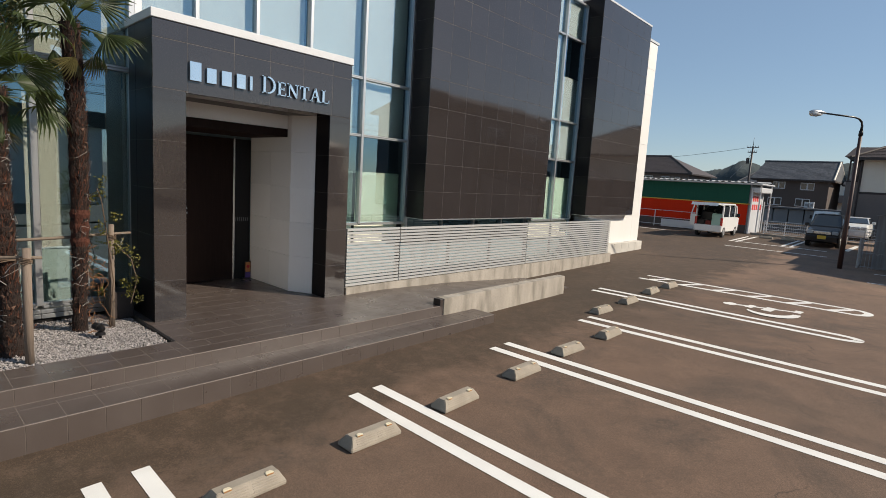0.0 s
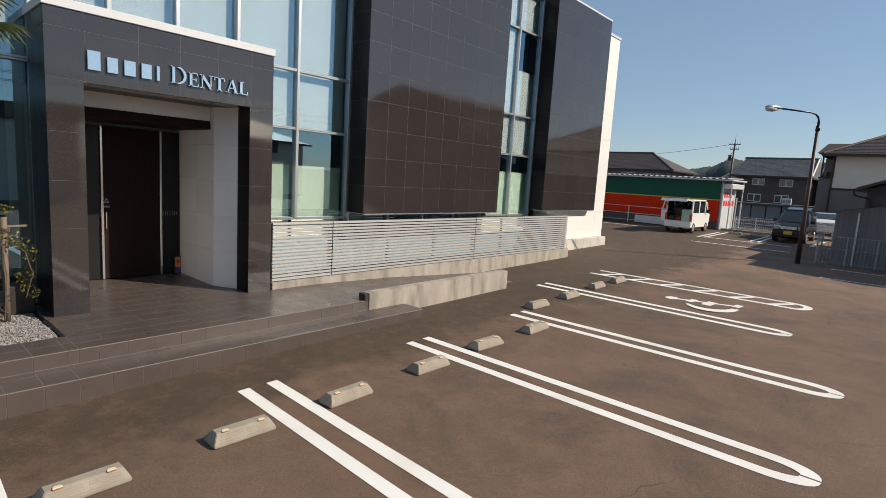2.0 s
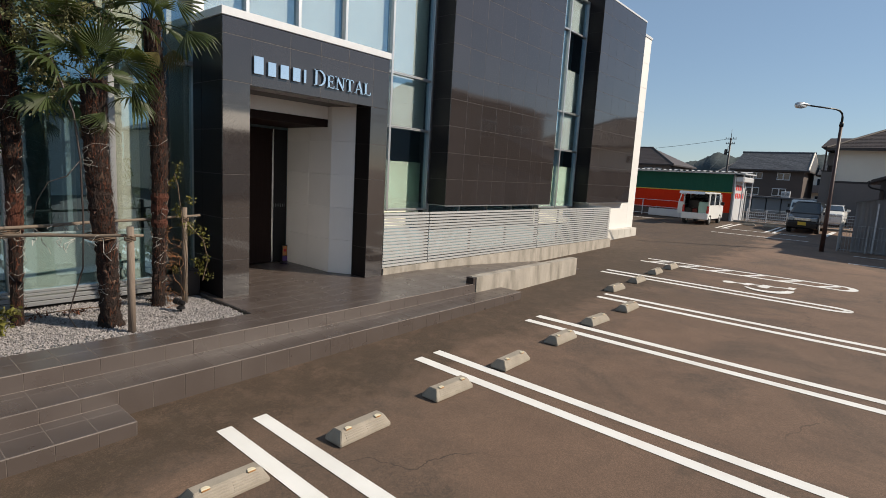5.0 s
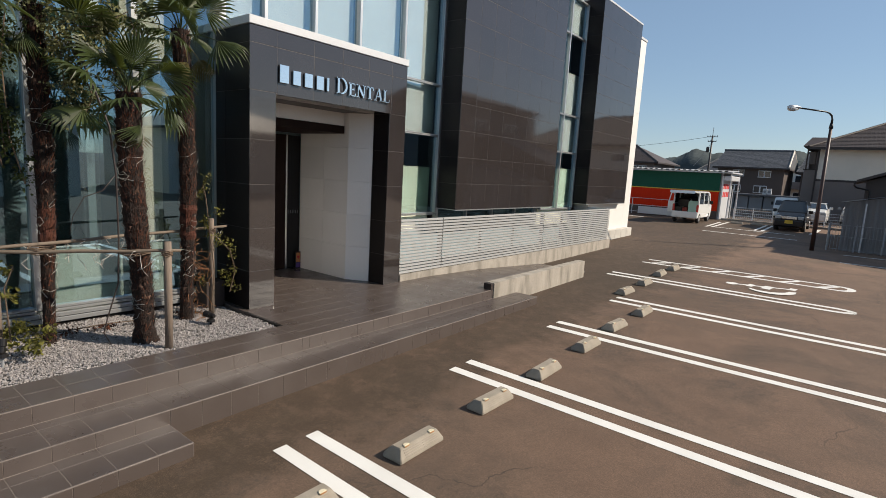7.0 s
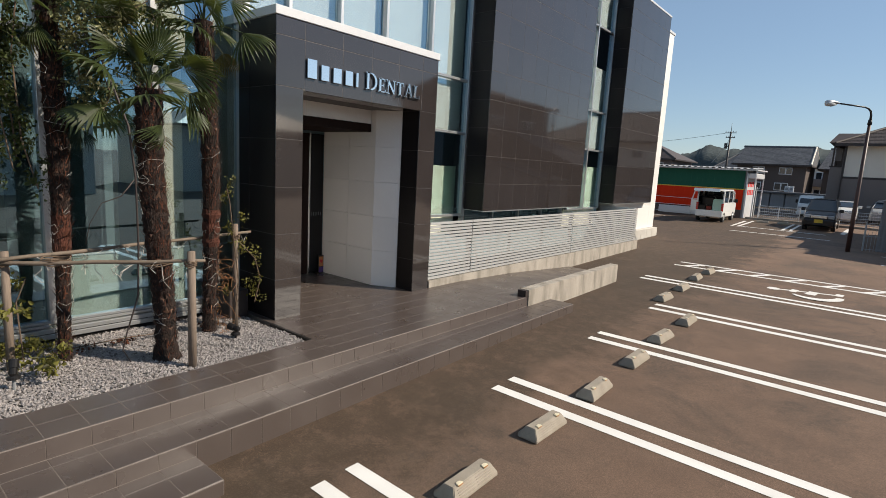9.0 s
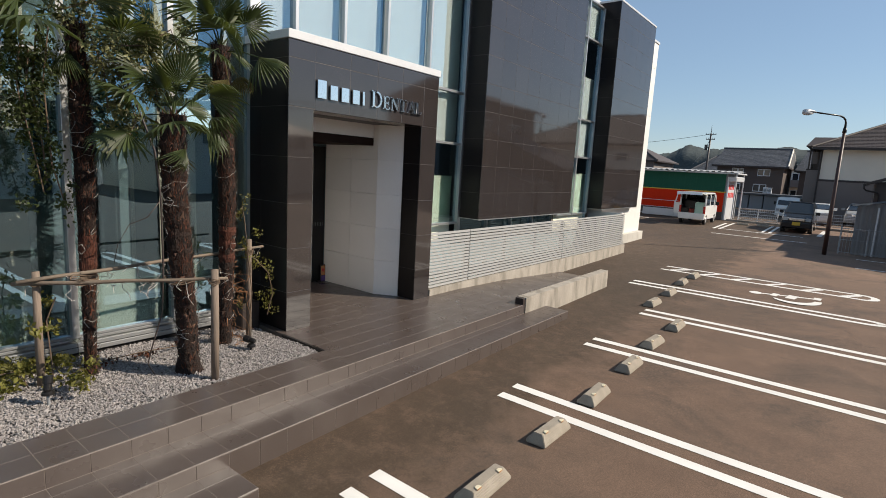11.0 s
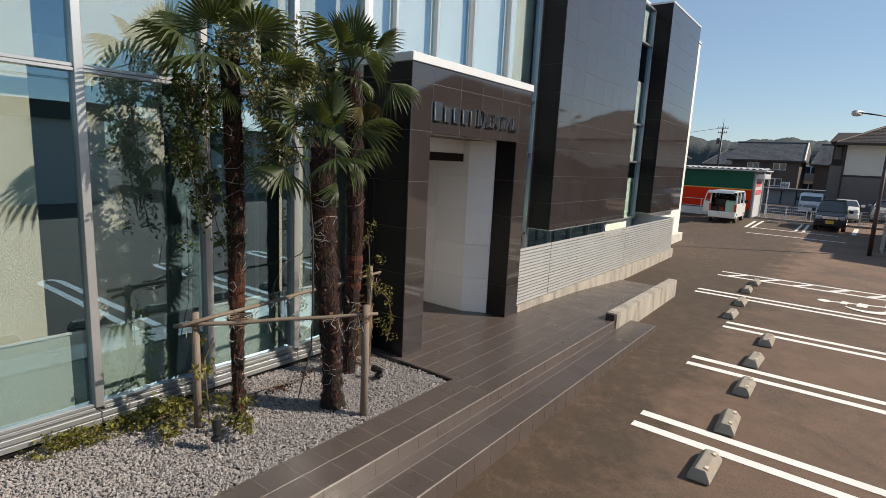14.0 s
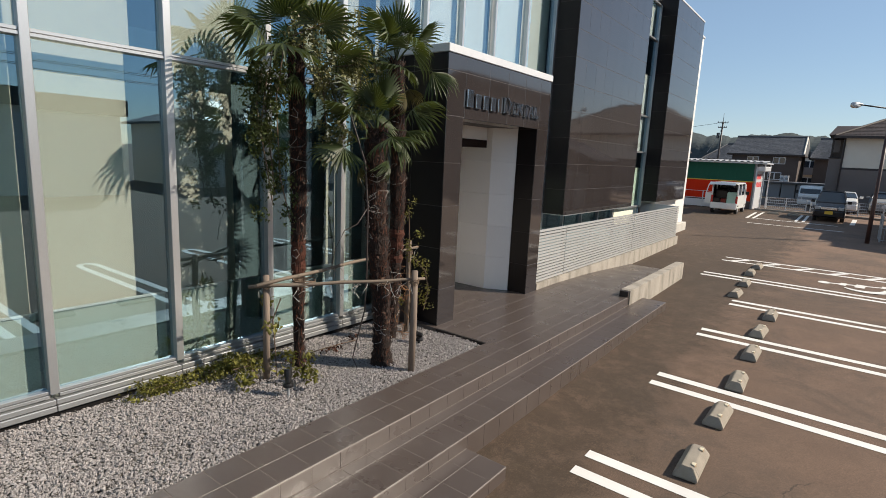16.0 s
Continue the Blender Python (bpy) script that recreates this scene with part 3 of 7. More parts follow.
def gravel():
    """Loose stones, each a small irregular lump."""
    rng = np.random.default_rng(3)
    n = 76000
    x = rng.uniform(-8.02, -6.235, n); y = rng.uniform(-3.9, 2.42, n)
    z = 0.268 + rng.uniform(0, 0.030, n) + 0.012 * np.sin(x * 5) * np.cos(y * 4)
    size = rng.uniform(0.0070, 0.0140, n) * (1 + 0.5 * (rng.random(n) > 0.96))
    base = np.array([(1, 0, 0), (-1, 0, 0), (0, 1, 0), (0, -1, 0), (0, 0, 1), (0, 0, -1)], float)
    fac = np.array([(0, 2, 4), (2, 1, 4), (1, 3, 4), (3, 0, 4), (2, 0, 5), (1, 2, 5), (3, 1, 5), (0, 3, 5)])
    k = len(base)
    sc = rng.uniform(0.6, 1.35, (n, 1, 3)) * size[:, None, None]
    sc[:, :, 2] *= 0.75
    a = rng.uniform(0, 6.283, n)
    p = base[None] * sc * rng.uniform(0.7, 1.3, (n, k, 1)) + rng.uniform(-0.35, 0.35, (n, k, 3)) * size[:, None, None]
    c, s = np.cos(a)[:, None], np.sin(a)[:, None]
    q = np.stack((p[..., 0] * c - p[..., 1] * s + x[:, None], p[..., 0] * s + p[..., 1] * c + y[:, None], p[..., 2] + z[:, None]), -1).reshape(-1, 3)
    f = (fac[None] + (np.arange(n) * k)[:, None, None]).reshape(-1, 3)
    me = bpy.data.meshes.new("gravel")
    me.from_pydata(q, [], f)
    me.materials.append(M["gravel"])
    tagged(new("gravel", me), "loose grey crushed gravel in the planting bed", "gravel", kind="stuff")


gravel()

# low concrete kerb wall of the ramp
bm = B()
prism(bm, [(6.60, -0.2), (6.60, 0.435), (10.60, 0.46), (10.60, -0.2)], "x", -5.815, -5.62, 0.006)
kerb_wall = solid("low_wall", bm, M["concrete"], "low stained concrete wall beside the ramp", "low wall", kind="structure")
# shaded end face of the wall, painted as a dark block of its own
bm = B(); box(bm, -5.80, -5.635, 6.52, 6.597, 0.30, 0.430, 0.006)
solid("wall_end_block", bm, M["wood_dark"], "end of the low concrete wall, its shade put into a dark block", "block", kind="structure")

# ---- main building ----
XG, XL, XW = -8.52, -8.10, -8.38        # glass planes: upper right part, left part, strip between the boxes
TOP = 8.05
Y_JOG = 2.66


def wall(name, x0, x1, y0, y1, z0, z1, material, label, category="wall"):
    return slab(name, x0, x1, y0, y1, z0, z1, material, label, category)


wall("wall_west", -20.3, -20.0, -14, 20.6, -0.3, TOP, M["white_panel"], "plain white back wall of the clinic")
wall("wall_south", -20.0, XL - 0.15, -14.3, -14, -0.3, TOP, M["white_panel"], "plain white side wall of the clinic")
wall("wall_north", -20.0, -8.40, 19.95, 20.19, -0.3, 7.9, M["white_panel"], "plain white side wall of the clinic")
wall("wall_interior", -12.3, -12.0, -14, 15.2, -0.3, TOP, M["interior"], "grey-green interior wall behind the glass")
wall("wall_interior_2", -12.0, -8.45, 15.44, 15.6, -0.3, TOP, M["interior"], "grey-green interior cross wall")
wall("wall_interior_3", -12.0, -9.6, 5.25, 5.4, -0.3, TOP, M["interior"], "grey-green interior cross wall")
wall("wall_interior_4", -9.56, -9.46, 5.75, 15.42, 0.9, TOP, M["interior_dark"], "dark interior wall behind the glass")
wall("wall_interior_5", -8.92, -8.82, -14, 2.60, 0.45, TOP, M["inner_screen"], "pale teal partition behind the waiting room glass")
wall("floor", -12.0, XL - 0.16, -14, 2.62, -0.2, 0.45, M["interior_floor"], "dark interior floor", "floor")
wall("floor_2", -12.0, XG - 0.12, 5.72, 15.35, -0.2, 0.9, M["interior_floor"], "dark interior floor", "floor")
wall("ceiling", -12.0, XL - 0.55, -14, 2.60, 3.72, 3.98, M["interior"], "grey intermediate ceiling", "ceiling")
wall("roof", -20.0, XL - 0.06, -14, Y_JOG, TOP, TOP + 0.2, M["white_metal"], "white metal-edged flat roof", "roof")
wall("roof_2", -20.0, XG - 0.02, Y_JOG, 20.3, TOP, TOP + 0.2, M["white_metal"], "white metal-edged flat roof", "roof")
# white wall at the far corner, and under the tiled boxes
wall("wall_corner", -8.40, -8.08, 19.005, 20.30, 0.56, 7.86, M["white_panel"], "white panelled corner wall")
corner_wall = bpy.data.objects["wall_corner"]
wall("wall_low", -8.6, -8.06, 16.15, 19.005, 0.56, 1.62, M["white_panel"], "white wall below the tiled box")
wall("wall_cap", -8.44, -8.04, 19.005, 20.34, 7.86, 7.94, M["white_metal"], "white metal coping", "coping")
wall("plinth", -8.32, -7.91, 16.15, 20.36, -0.3, 0.555, M["plinth"], "pale concrete plinth of the corner wall", "plinth")
wall("wall_behind_louvre", -8.75, -8.60, 5.72, 16.15, -0.3, 1.0, M["interior"], "grey low wall behind the louvre screen")


def sheet_x(name, x, y0, y1, z0, z1, d, material, parent, label=""):
    bm = B(); box(bm, x - d / 2, x + d / 2, y0, y1, z0, z1)
    return part(name, bm, material, parent, label)


def window(name, x, ys, zs, w=0.06, dep=0.13, label="silver-framed glass curtain wall", last=True):
    """A glazed front in the plane x: bars at ys and zs, a pane in every field."""
    e = empty(name, (x, (ys[0] + ys[-1]) / 2, zs[0]), label, "window", kind="structure")
    for y in (ys if last else ys[:-1]):
        bm = B(); box(bm, x - dep / 2, x + dep / 2, y - w / 2, y + w / 2, zs[0], zs[-1], 0.004)
        part("mullion", bm, M["alu"], e)
    for z in zs:
        for ya, yb in zip(ys, ys[1:]):
            bm = B()
            box(bm, x - dep / 2 + 0.012, x + dep / 2 - 0.012, ya + w / 2, yb - w / 2, z - w * 0.45, z - 0.003, 0.003)
            box(bm, x - dep / 2 + 0.02, x + dep / 2 - 0.02, ya + w / 2, yb - w / 2, z + 0.003, z + w * 0.45, 0.003)
            part("transom", bm, M["alu"], e)
    for ya, yb in zip(ys, ys[1:]):
        for za, zb in zip(zs, zs[1:]):
            p = sheet_x("pane", x - 0.02, ya + w / 2 - 0.01, yb - w / 2 + 0.01, za + w * 0.45 - 0.01, zb - w * 0.45 + 0.01, 0.012, M["glass"], e)
            p.visible_shadow = False
            p.data.materials.append(M["glass_inner"])
            for f in p.data.polygons:
                f.material_index = 0 if f.normal.x > 0.5 else 1
            p.rotation_euler = (0, radians(random.uniform(-0.12, 0.12)), radians(random.uniform(-0.12, 0.12)))
            p.matrix_parent_inverse = Matrix.Translation(-Vector(e.location))
            c = Vector((x - 0.02, (ya + yb) / 2, (za + zb) / 2))
            p.data.transform(Matrix.Translation(-c)); p.location = c
    return e


YL = [-13.45, -12.3, -11.15, -10.0, -8.85, -7.7, -6.55, -5.4, -4.25, -3.10, -1.95, -0.80, 0.34, 1.49, 2.61]
window("window_1", XL, YL, [0.50, 3.66, 7.98], w=0.075, label="tall silver-framed glass front of the waiting room")
window("window_2", XG, [2.80, 3.66, 4.66, 5.68], [4.27, 7.98], last=False, label="tall glass front above the entrance")
window("window_3", XG, [5.71, 6.96, 8.24], [1.42, 3.23, 4.36, 7.98], label="glass front beside the entrance")
window("window_4", XW, [13.18, 14.25, 15.39], [1.42, 3.24, 4.42, 6.88, 7.98], label="narrow tall glass front between the tiled boxes")
window("window_5", XG, [8.3, 9.5, 10.7, 11.9, 13.1], [1.02, 1.55], label="low strip of glass under the tiled box")

# sills of the left front: two silver bands over a dark gap
e = empty("window_sill", (XL, 0, 0.4), "double silver metal sill under the glass front", "sill", kind="structure")
for ya, yb in zip(YL, YL[1:]):
    bm = B(); box(bm, XL - 0.08, XL + 0.085, ya + 0.003, yb - 0.003, 0.402, 0.452, 0.005); part("sill_band", bm, M["alu"], e)
    bm = B(); box(bm, XL - 0.08, XL + 0.070, ya, yb, 0.394, 0.403); part("sill_groove", bm, M["black"], e)
    bm = B(); box(bm, XL - 0.08, XL + 0.095, ya + 0.003, yb - 0.003, 0.338, 0.393, 0.005); part("sill_band", bm, M["alu"], e)
    bm = B(); box(bm, XL - 0.1, XL + 0.055, ya, yb, 0.2, 0.337); part("dark_gap", bm, M["black"], e)
wall("jog_column", XG - 0.1, XL + 0.05, 2.655, 2.74, -0.2, TOP, M["white_metal"], "white corner column of the glass front", "column")

# roller blinds and frosted film behind the glass
def blind(x, y0, y1, z0, z1, key="blind", label="cream roller blind behind the glass"):
    bm = B()
    n = max(2, int((y1 - y0) / 0.09))
    for a in range(n):
        ya, yb = y0 + (y1 - y0) * a / n, y0 + (y1 - y0) * (a + 1) / n
        xa, xb = x + 0.0012 * math.sin(a * 1.7), x + 0.0012 * math.sin((a + 1) * 1.7)
        f = bm.faces.new([bm.verts.new(v) for v in ((xa, ya, z0), (xb, yb, z0), (xb, yb, z1), (xa, ya, z1))])
    bmesh.ops.remove_doubles(bm, verts=bm.verts, dist=1e-4)
    bmesh.ops.solidify(bm, geom=bm.faces, thickness=0.004)
    solid("roller_blind", bm, M[key], label, "blind", "roller blinds")


for ya, yb in zip(YL[7:], YL[8:]):
    blind(XL - 0.12, ya + 0.05, yb - 0.05, 0.42, 1.22, "film", "pale green frosted screen behind the glass")
for ya, yb in zip(YL[7:], YL[8:]):
    bm = B(); box(bm, XL - 0.135, XL - 0.105, ya + 0.05, yb - 0.05, 1.222, 1.245, 0.003)
    solid("screen_rail", bm, M["white_metal"], "thin pale rail on top of the frosted screen", "rail", "screen rails")
for y0, y1 in ((-5.3, -4.5), (-4.15, -3.35), (-3.0, -2.01), (-1.88, -1.10), (-0.73, 0.03), (1.08, 1.13), (1.43, 1.47), (1.58, 1.92), (2.34, 2.55)):
    blind(XL - 0.22, y0, y1, 1.0, 3.72)
    blind(XL - 0.22, y0 - 0.02, y1 + 0.06, 3.72, TOP)
for y0, y1 in ((2.76, 3.65), (3.67, 4.65), (4.67, 5.66)):
    blind(XG - 0.12, y0, y1, 4.1, TOP, "blind_cool", "pale roller blind behind the upper glass")
for y0, y1 in ((5.74, 6.94), (6.98, 8.20)):
    blind(XG - 0.12, y0, y1, 3.27, TOP, "blind_cool", "pale roller blind behind the glass")
for y0, y1, z0, z1 in ((13.17, 14.26, 3.27, TOP), (14.24, 15.40, 6.9, TOP), (14.24, 15.40, 3.27, 5.75)):
    blind(XW - 0.066, y0, y1, z0, z1, "blind_cool", "pale roller blind behind the glass")
for y0, y1 in ((13.17, 14.26), (14.24, 15.40)):
    blind(XW - 0.066, y0, y1, 0.9, 2.72, "film_warm", "pale green frosted screen behind the glass")
for y0, y1 in ((5.76, 6.92), (7.0, 8.20)):
    blind(XG - 0.16, y0, y1, 0.9, 2.5, "film_warm", "pale green frosted screen behind the glass")


# ---- tiled boxes on the front ----
def tiled_box(y0, y1, z0, z1, XP):
    bm = B(); box(bm, XG - 0.3, XP - 0.0025, y0 + 0.004, y1 - 0.004, z0 + 0.012, z1)
    ob = solid("wall_tiled_box", bm, M["dark_joint"], "projecting wall box clad in polished dark tiles", "wall", kind="structure")
    ys, zs = cuts(y0, y1, 0.6), cuts(z0, z1, 0.605)
    g = 0.0022
    for za, zb in zip(zs, zs[1:]):
        for ya, yb in zip(ys, ys[1:]):
            tile(ob, XP - 0.013, XP, ya + g, yb - g, za + g, zb - g, M["wall_tile"], jitter=0.0014)
        for ya, yb in ((y0, y0 + 0.013), (y1 - 0.013, y1)):
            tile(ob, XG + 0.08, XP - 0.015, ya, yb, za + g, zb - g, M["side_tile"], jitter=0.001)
    bm = B(); box(bm, XG - 0.3, XP + 0.012, y0 - 0.012, y1 + 0.012, z1, z1 + 0.06, 0.004)
    solid("coping", bm, M["white_metal"], "white metal coping of the tiled box", "coping", kind="structure")
    bm = B(); box(bm, XP - 0.012, XP + 0.006, y0 + 0.01, y1 - 0.01, z0 - 0.022, z0 - 0.002)
    box(bm, XG, XP - 0.014, y0 + 0.014, y1 - 0.014, z0 - 0.012, z0 + 0.011)
    solid("trim", bm, M["alu"], "thin bright metal trim under the tiles", "trim", kind="structure")


tiled_box(8.28, 13.15, 1.55, 8.16, -7.91)
tiled_box(15.42, 19.0, 1.59, 8.16, -7.82)


# ---- entrance portal ----
PX, PB = -7.14, -7.53         # front and back of its legs
PY0, PO0, PO1, PY1 = 2.56, 2.97, 5.24, 5.645
PZ0, PZ1 = 3.36, 4.22
def portal_piece(name, x0, x1, y0, y1, z0, z1, label):
    return slab(name, x0, x1, y0, y1, z0, z1, M["dark_joint"], label, "portal")


d = 0.012
b = 0.0025
leg_l = portal_piece("portal_leg", -8.03, PX - b, PY0 + b, PO0 - b, T - 0.2, PZ1, "portal leg clad in polished dark tiles")
leg_r = portal_piece("portal_leg", PB + b, PX - b, PO1 + b, PY1 - b, T - 0.2, PZ0, "portal leg clad in polished dark tiles")
lintel = portal_piece("portal_lintel", XG + 0.06, PX - b, PO0 - d, PY1 - b, PZ0 + b, PZ1, "portal lintel clad in polished dark tiles")
rows_z = [T, 0.87, 1.48, 2.10, 2.72, 3.38, 3.995, PZ1]
g = 0.002
for za, zb in zip(rows_z, rows_z[1:]):
    tile(leg_l, PX - d, PX, PY0, PO0 - g if za < 3.37 else PO0 + 0.02, za + g, zb - g, M["wall_tile"], jitter=0.001)
    for xa, xb in ((-8.02, -7.76), (-7.76, PX - d - 0.001)):
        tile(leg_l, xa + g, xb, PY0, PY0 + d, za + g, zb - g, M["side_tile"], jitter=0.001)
    if za < 3.37:
        zt = min(zb, PZ0)
        tile(leg_l, -7.95, PX - d - 0.001, PO0 - d, PO0, za + g, zt - g, M["wall_tile"])
        tile(leg_r, PX - d, PX, PO1, PY1, za + g, zt - g, M["wall_tile"], jitter=0.001)
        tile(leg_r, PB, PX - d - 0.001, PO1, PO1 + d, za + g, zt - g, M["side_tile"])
        tile(leg_r, PB, PX - d - 0.001, PY1 - d, PY1, za + g, zt - g, M["wall_tile"])
lint_y = [PO0 + 0.02, 3.62, 4.17, 4.73, 5.27, PY1]
for za, zb in ((PZ0, 3.995), (3.995, PZ1)):
    for ya, yb in zip(lint_y, lint_y[1:]):
        tile(lintel, PX - d, PX, ya + g, yb - (g if yb < PY1 else 0), za + g, zb - g, M["wall_tile"], jitter=0.001)
for za, zb in ((PZ0, 3.995), (3.995, PZ1)):
    tile(lintel, XG + 0.1, PX - d - 0.001, PY1 - d, PY1, za + g, zb - g, M["wall_tile"])
for ya, yb in zip(lint_y, lint_y[1:]):
    tile(lintel, PB, PX - d, ya + g, min(yb, PO1) - g, PZ0, PZ0 + d, M["wall_tile"])
bm = B(); box(bm, XG + 0.02, PX + 0.02, PY0 - 0.02, PY1 + 0.02, PZ1 + 0.004, PZ1 + 0.115, 0.006)
solid("portal_coping", bm, M["white_metal"], "white metal coping on the entrance portal", "coping", kind="structure")

# white-tiled recess behind the portal
bm = B(); box(bm, -9.36, PB - 0.002, 2.7, 5.6, PZ0 + 0.03, PZ0 + 0.12)
solid("ceiling_porch", bm, M["white_tile"], "white porch ceiling", "ceiling", kind="structure")
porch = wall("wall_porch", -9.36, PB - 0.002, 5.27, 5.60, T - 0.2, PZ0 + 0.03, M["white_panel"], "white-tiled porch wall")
zs = [T, 0.95, 1.55, 2.15, 2.75, PZ0 + 0.028]
for za, zb in zip(zs, zs[1:]):
    # long flat run, then a bent piece that meets the portal leg
    for xa, xb in ((-9.35, -8.62), (-8.62, -7.93)):
        tile(porch, xa + 0.0015, xb - 0.0015, 5.02, 5.26, za + 0.0015, zb - 0.0015, M["white_tile"])
    bm = B()
    prism(bm, [(-7.93, 5.26), (-7.93, 5.022), (PB - 0.004, 5.235), (PB - 0.004, 5.26)], "z", za + 0.0015, zb - 0.0015)
    part("tile", bm, M["white_tile"], porch)
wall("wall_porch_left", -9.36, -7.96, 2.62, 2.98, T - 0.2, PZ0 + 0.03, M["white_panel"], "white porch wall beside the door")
wall("wall_door", -9.62, -9.42, 2.62, 5.6, T - 0.2, 4.0, M["interior"], "wall around the entrance door")
# dark soffit box above the door
bm = B(); box(bm, -9.36, -8.05, 2.99, 5.015, 3.0, 3.135, 0.004)
solid("door_soffit", bm, M["door"], "dark brown soffit box above the entrance door", "soffit", kind="structure")


bm = B(); box(bm, -8.3, -8.06, 2.99, 5.015, 3.138, PZ0 + 0.028)
solid("soffit_fascia", bm, M["white_tile"], "white band above the dark soffit box", "fascia", kind="structure")


def entrance_door():
    e = empty("door_1", (-9.3, 4.0, T), "dark brown sliding entrance door with steel edges", "door", kind="structure")
    bm = B(); box(bm, -9.41, -9.33, 3.76, 4.66, T + 0.012, 2.95, 0.006); part("door_leaf", bm, M["door"], e)
    for y in (3.735, 4.675):
        bm = B(); box(bm, -9.37, -9.30, y - 0.018, y + 0.018, T + 0.01, 2.96, 0.004); part("door_edge", bm, M["chrome"], e, "bright steel door edge")
    bm = B(); box(bm, -9.41, -9.35, 4.70, 5.015, T + 0.012, 2.95, 0.004); part("side_panel", bm, M["black"], e, "dark glass side panel")
    bm = B(); box(bm, -9.41, -9.35, 2.99, 3.71, T + 0.012, 2.95, 0.004); part("side_panel", bm, M["black"], e, "dark glass side panel")
    bm = B(); box(bm, -9.325, -9.30, 3.785, 3.797, 1.2, 1.5, 0.003); part("door_handle", bm, M["chrome"], e, "steel pull handle")
    bm = B()
    for k in range(7):
        box(bm, -9.349, -9.347, 4.72 + k * 0.04, 4.727 + k * 0.04, 1.43, 1.50)
    part("sticker", bm, M["grey_sheet"], e, "row of small grey marks")
    bm = B(); prism(bm, [(3.755, 1.655), (3.845, 1.655), (3.80, 1.745)], "x", -9.3295, -9.327); mark = part("sticker", bm, M["grey_sheet"], e, "small pale triangular warning sticker")
    bm = B(); tube(bm, [(-9.3268, 3.80, 1.685), (-9.3262, 3.80, 1.685)], 0.018, 10); part("emblem", bm, M["black"], mark, "dark blot inside the triangle")
    bm = B(); box(bm, -9.3295, -9.327, 3.755, 3.845, 1.575, 1.605); part("sticker", bm, M["grey_sheet"], e, "pale strip of small writing")


entrance_door()


def notice():
    e = empty("floor_sign", (-9.27, 4.955, T), "small dark-framed orange and purple notice board by the door", "sign")
    bm = B(); box(bm, -9.30, -9.285, 4.895, 5.012, T, T + 0.34, 0.003); part("board", bm, M["wood_dark"], e)
    bm = B(); box(bm, -9.284, -9.282, 4.905, 5.004, T + 0.13, T + 0.32); part("panel", bm, M["sign_orange"], e, "orange panel")
    bm = B(); box(bm, -9.284, -9.282, 4.905, 5.004, T + 0.02, T + 0.12); part("panel", bm, M["sign_purple"], e, "purple panel")
    bm = B(); prism(bm, [(4.92, T + 0.24), (4.955, T + 0.19), (4.99, T + 0.24), (4.972, T + 0.27), (4.955, T + 0.255), (4.938, T + 0.27)], "x", -9.281, -9.279); part("emblem", bm, M["sign_red"], e)


notice()


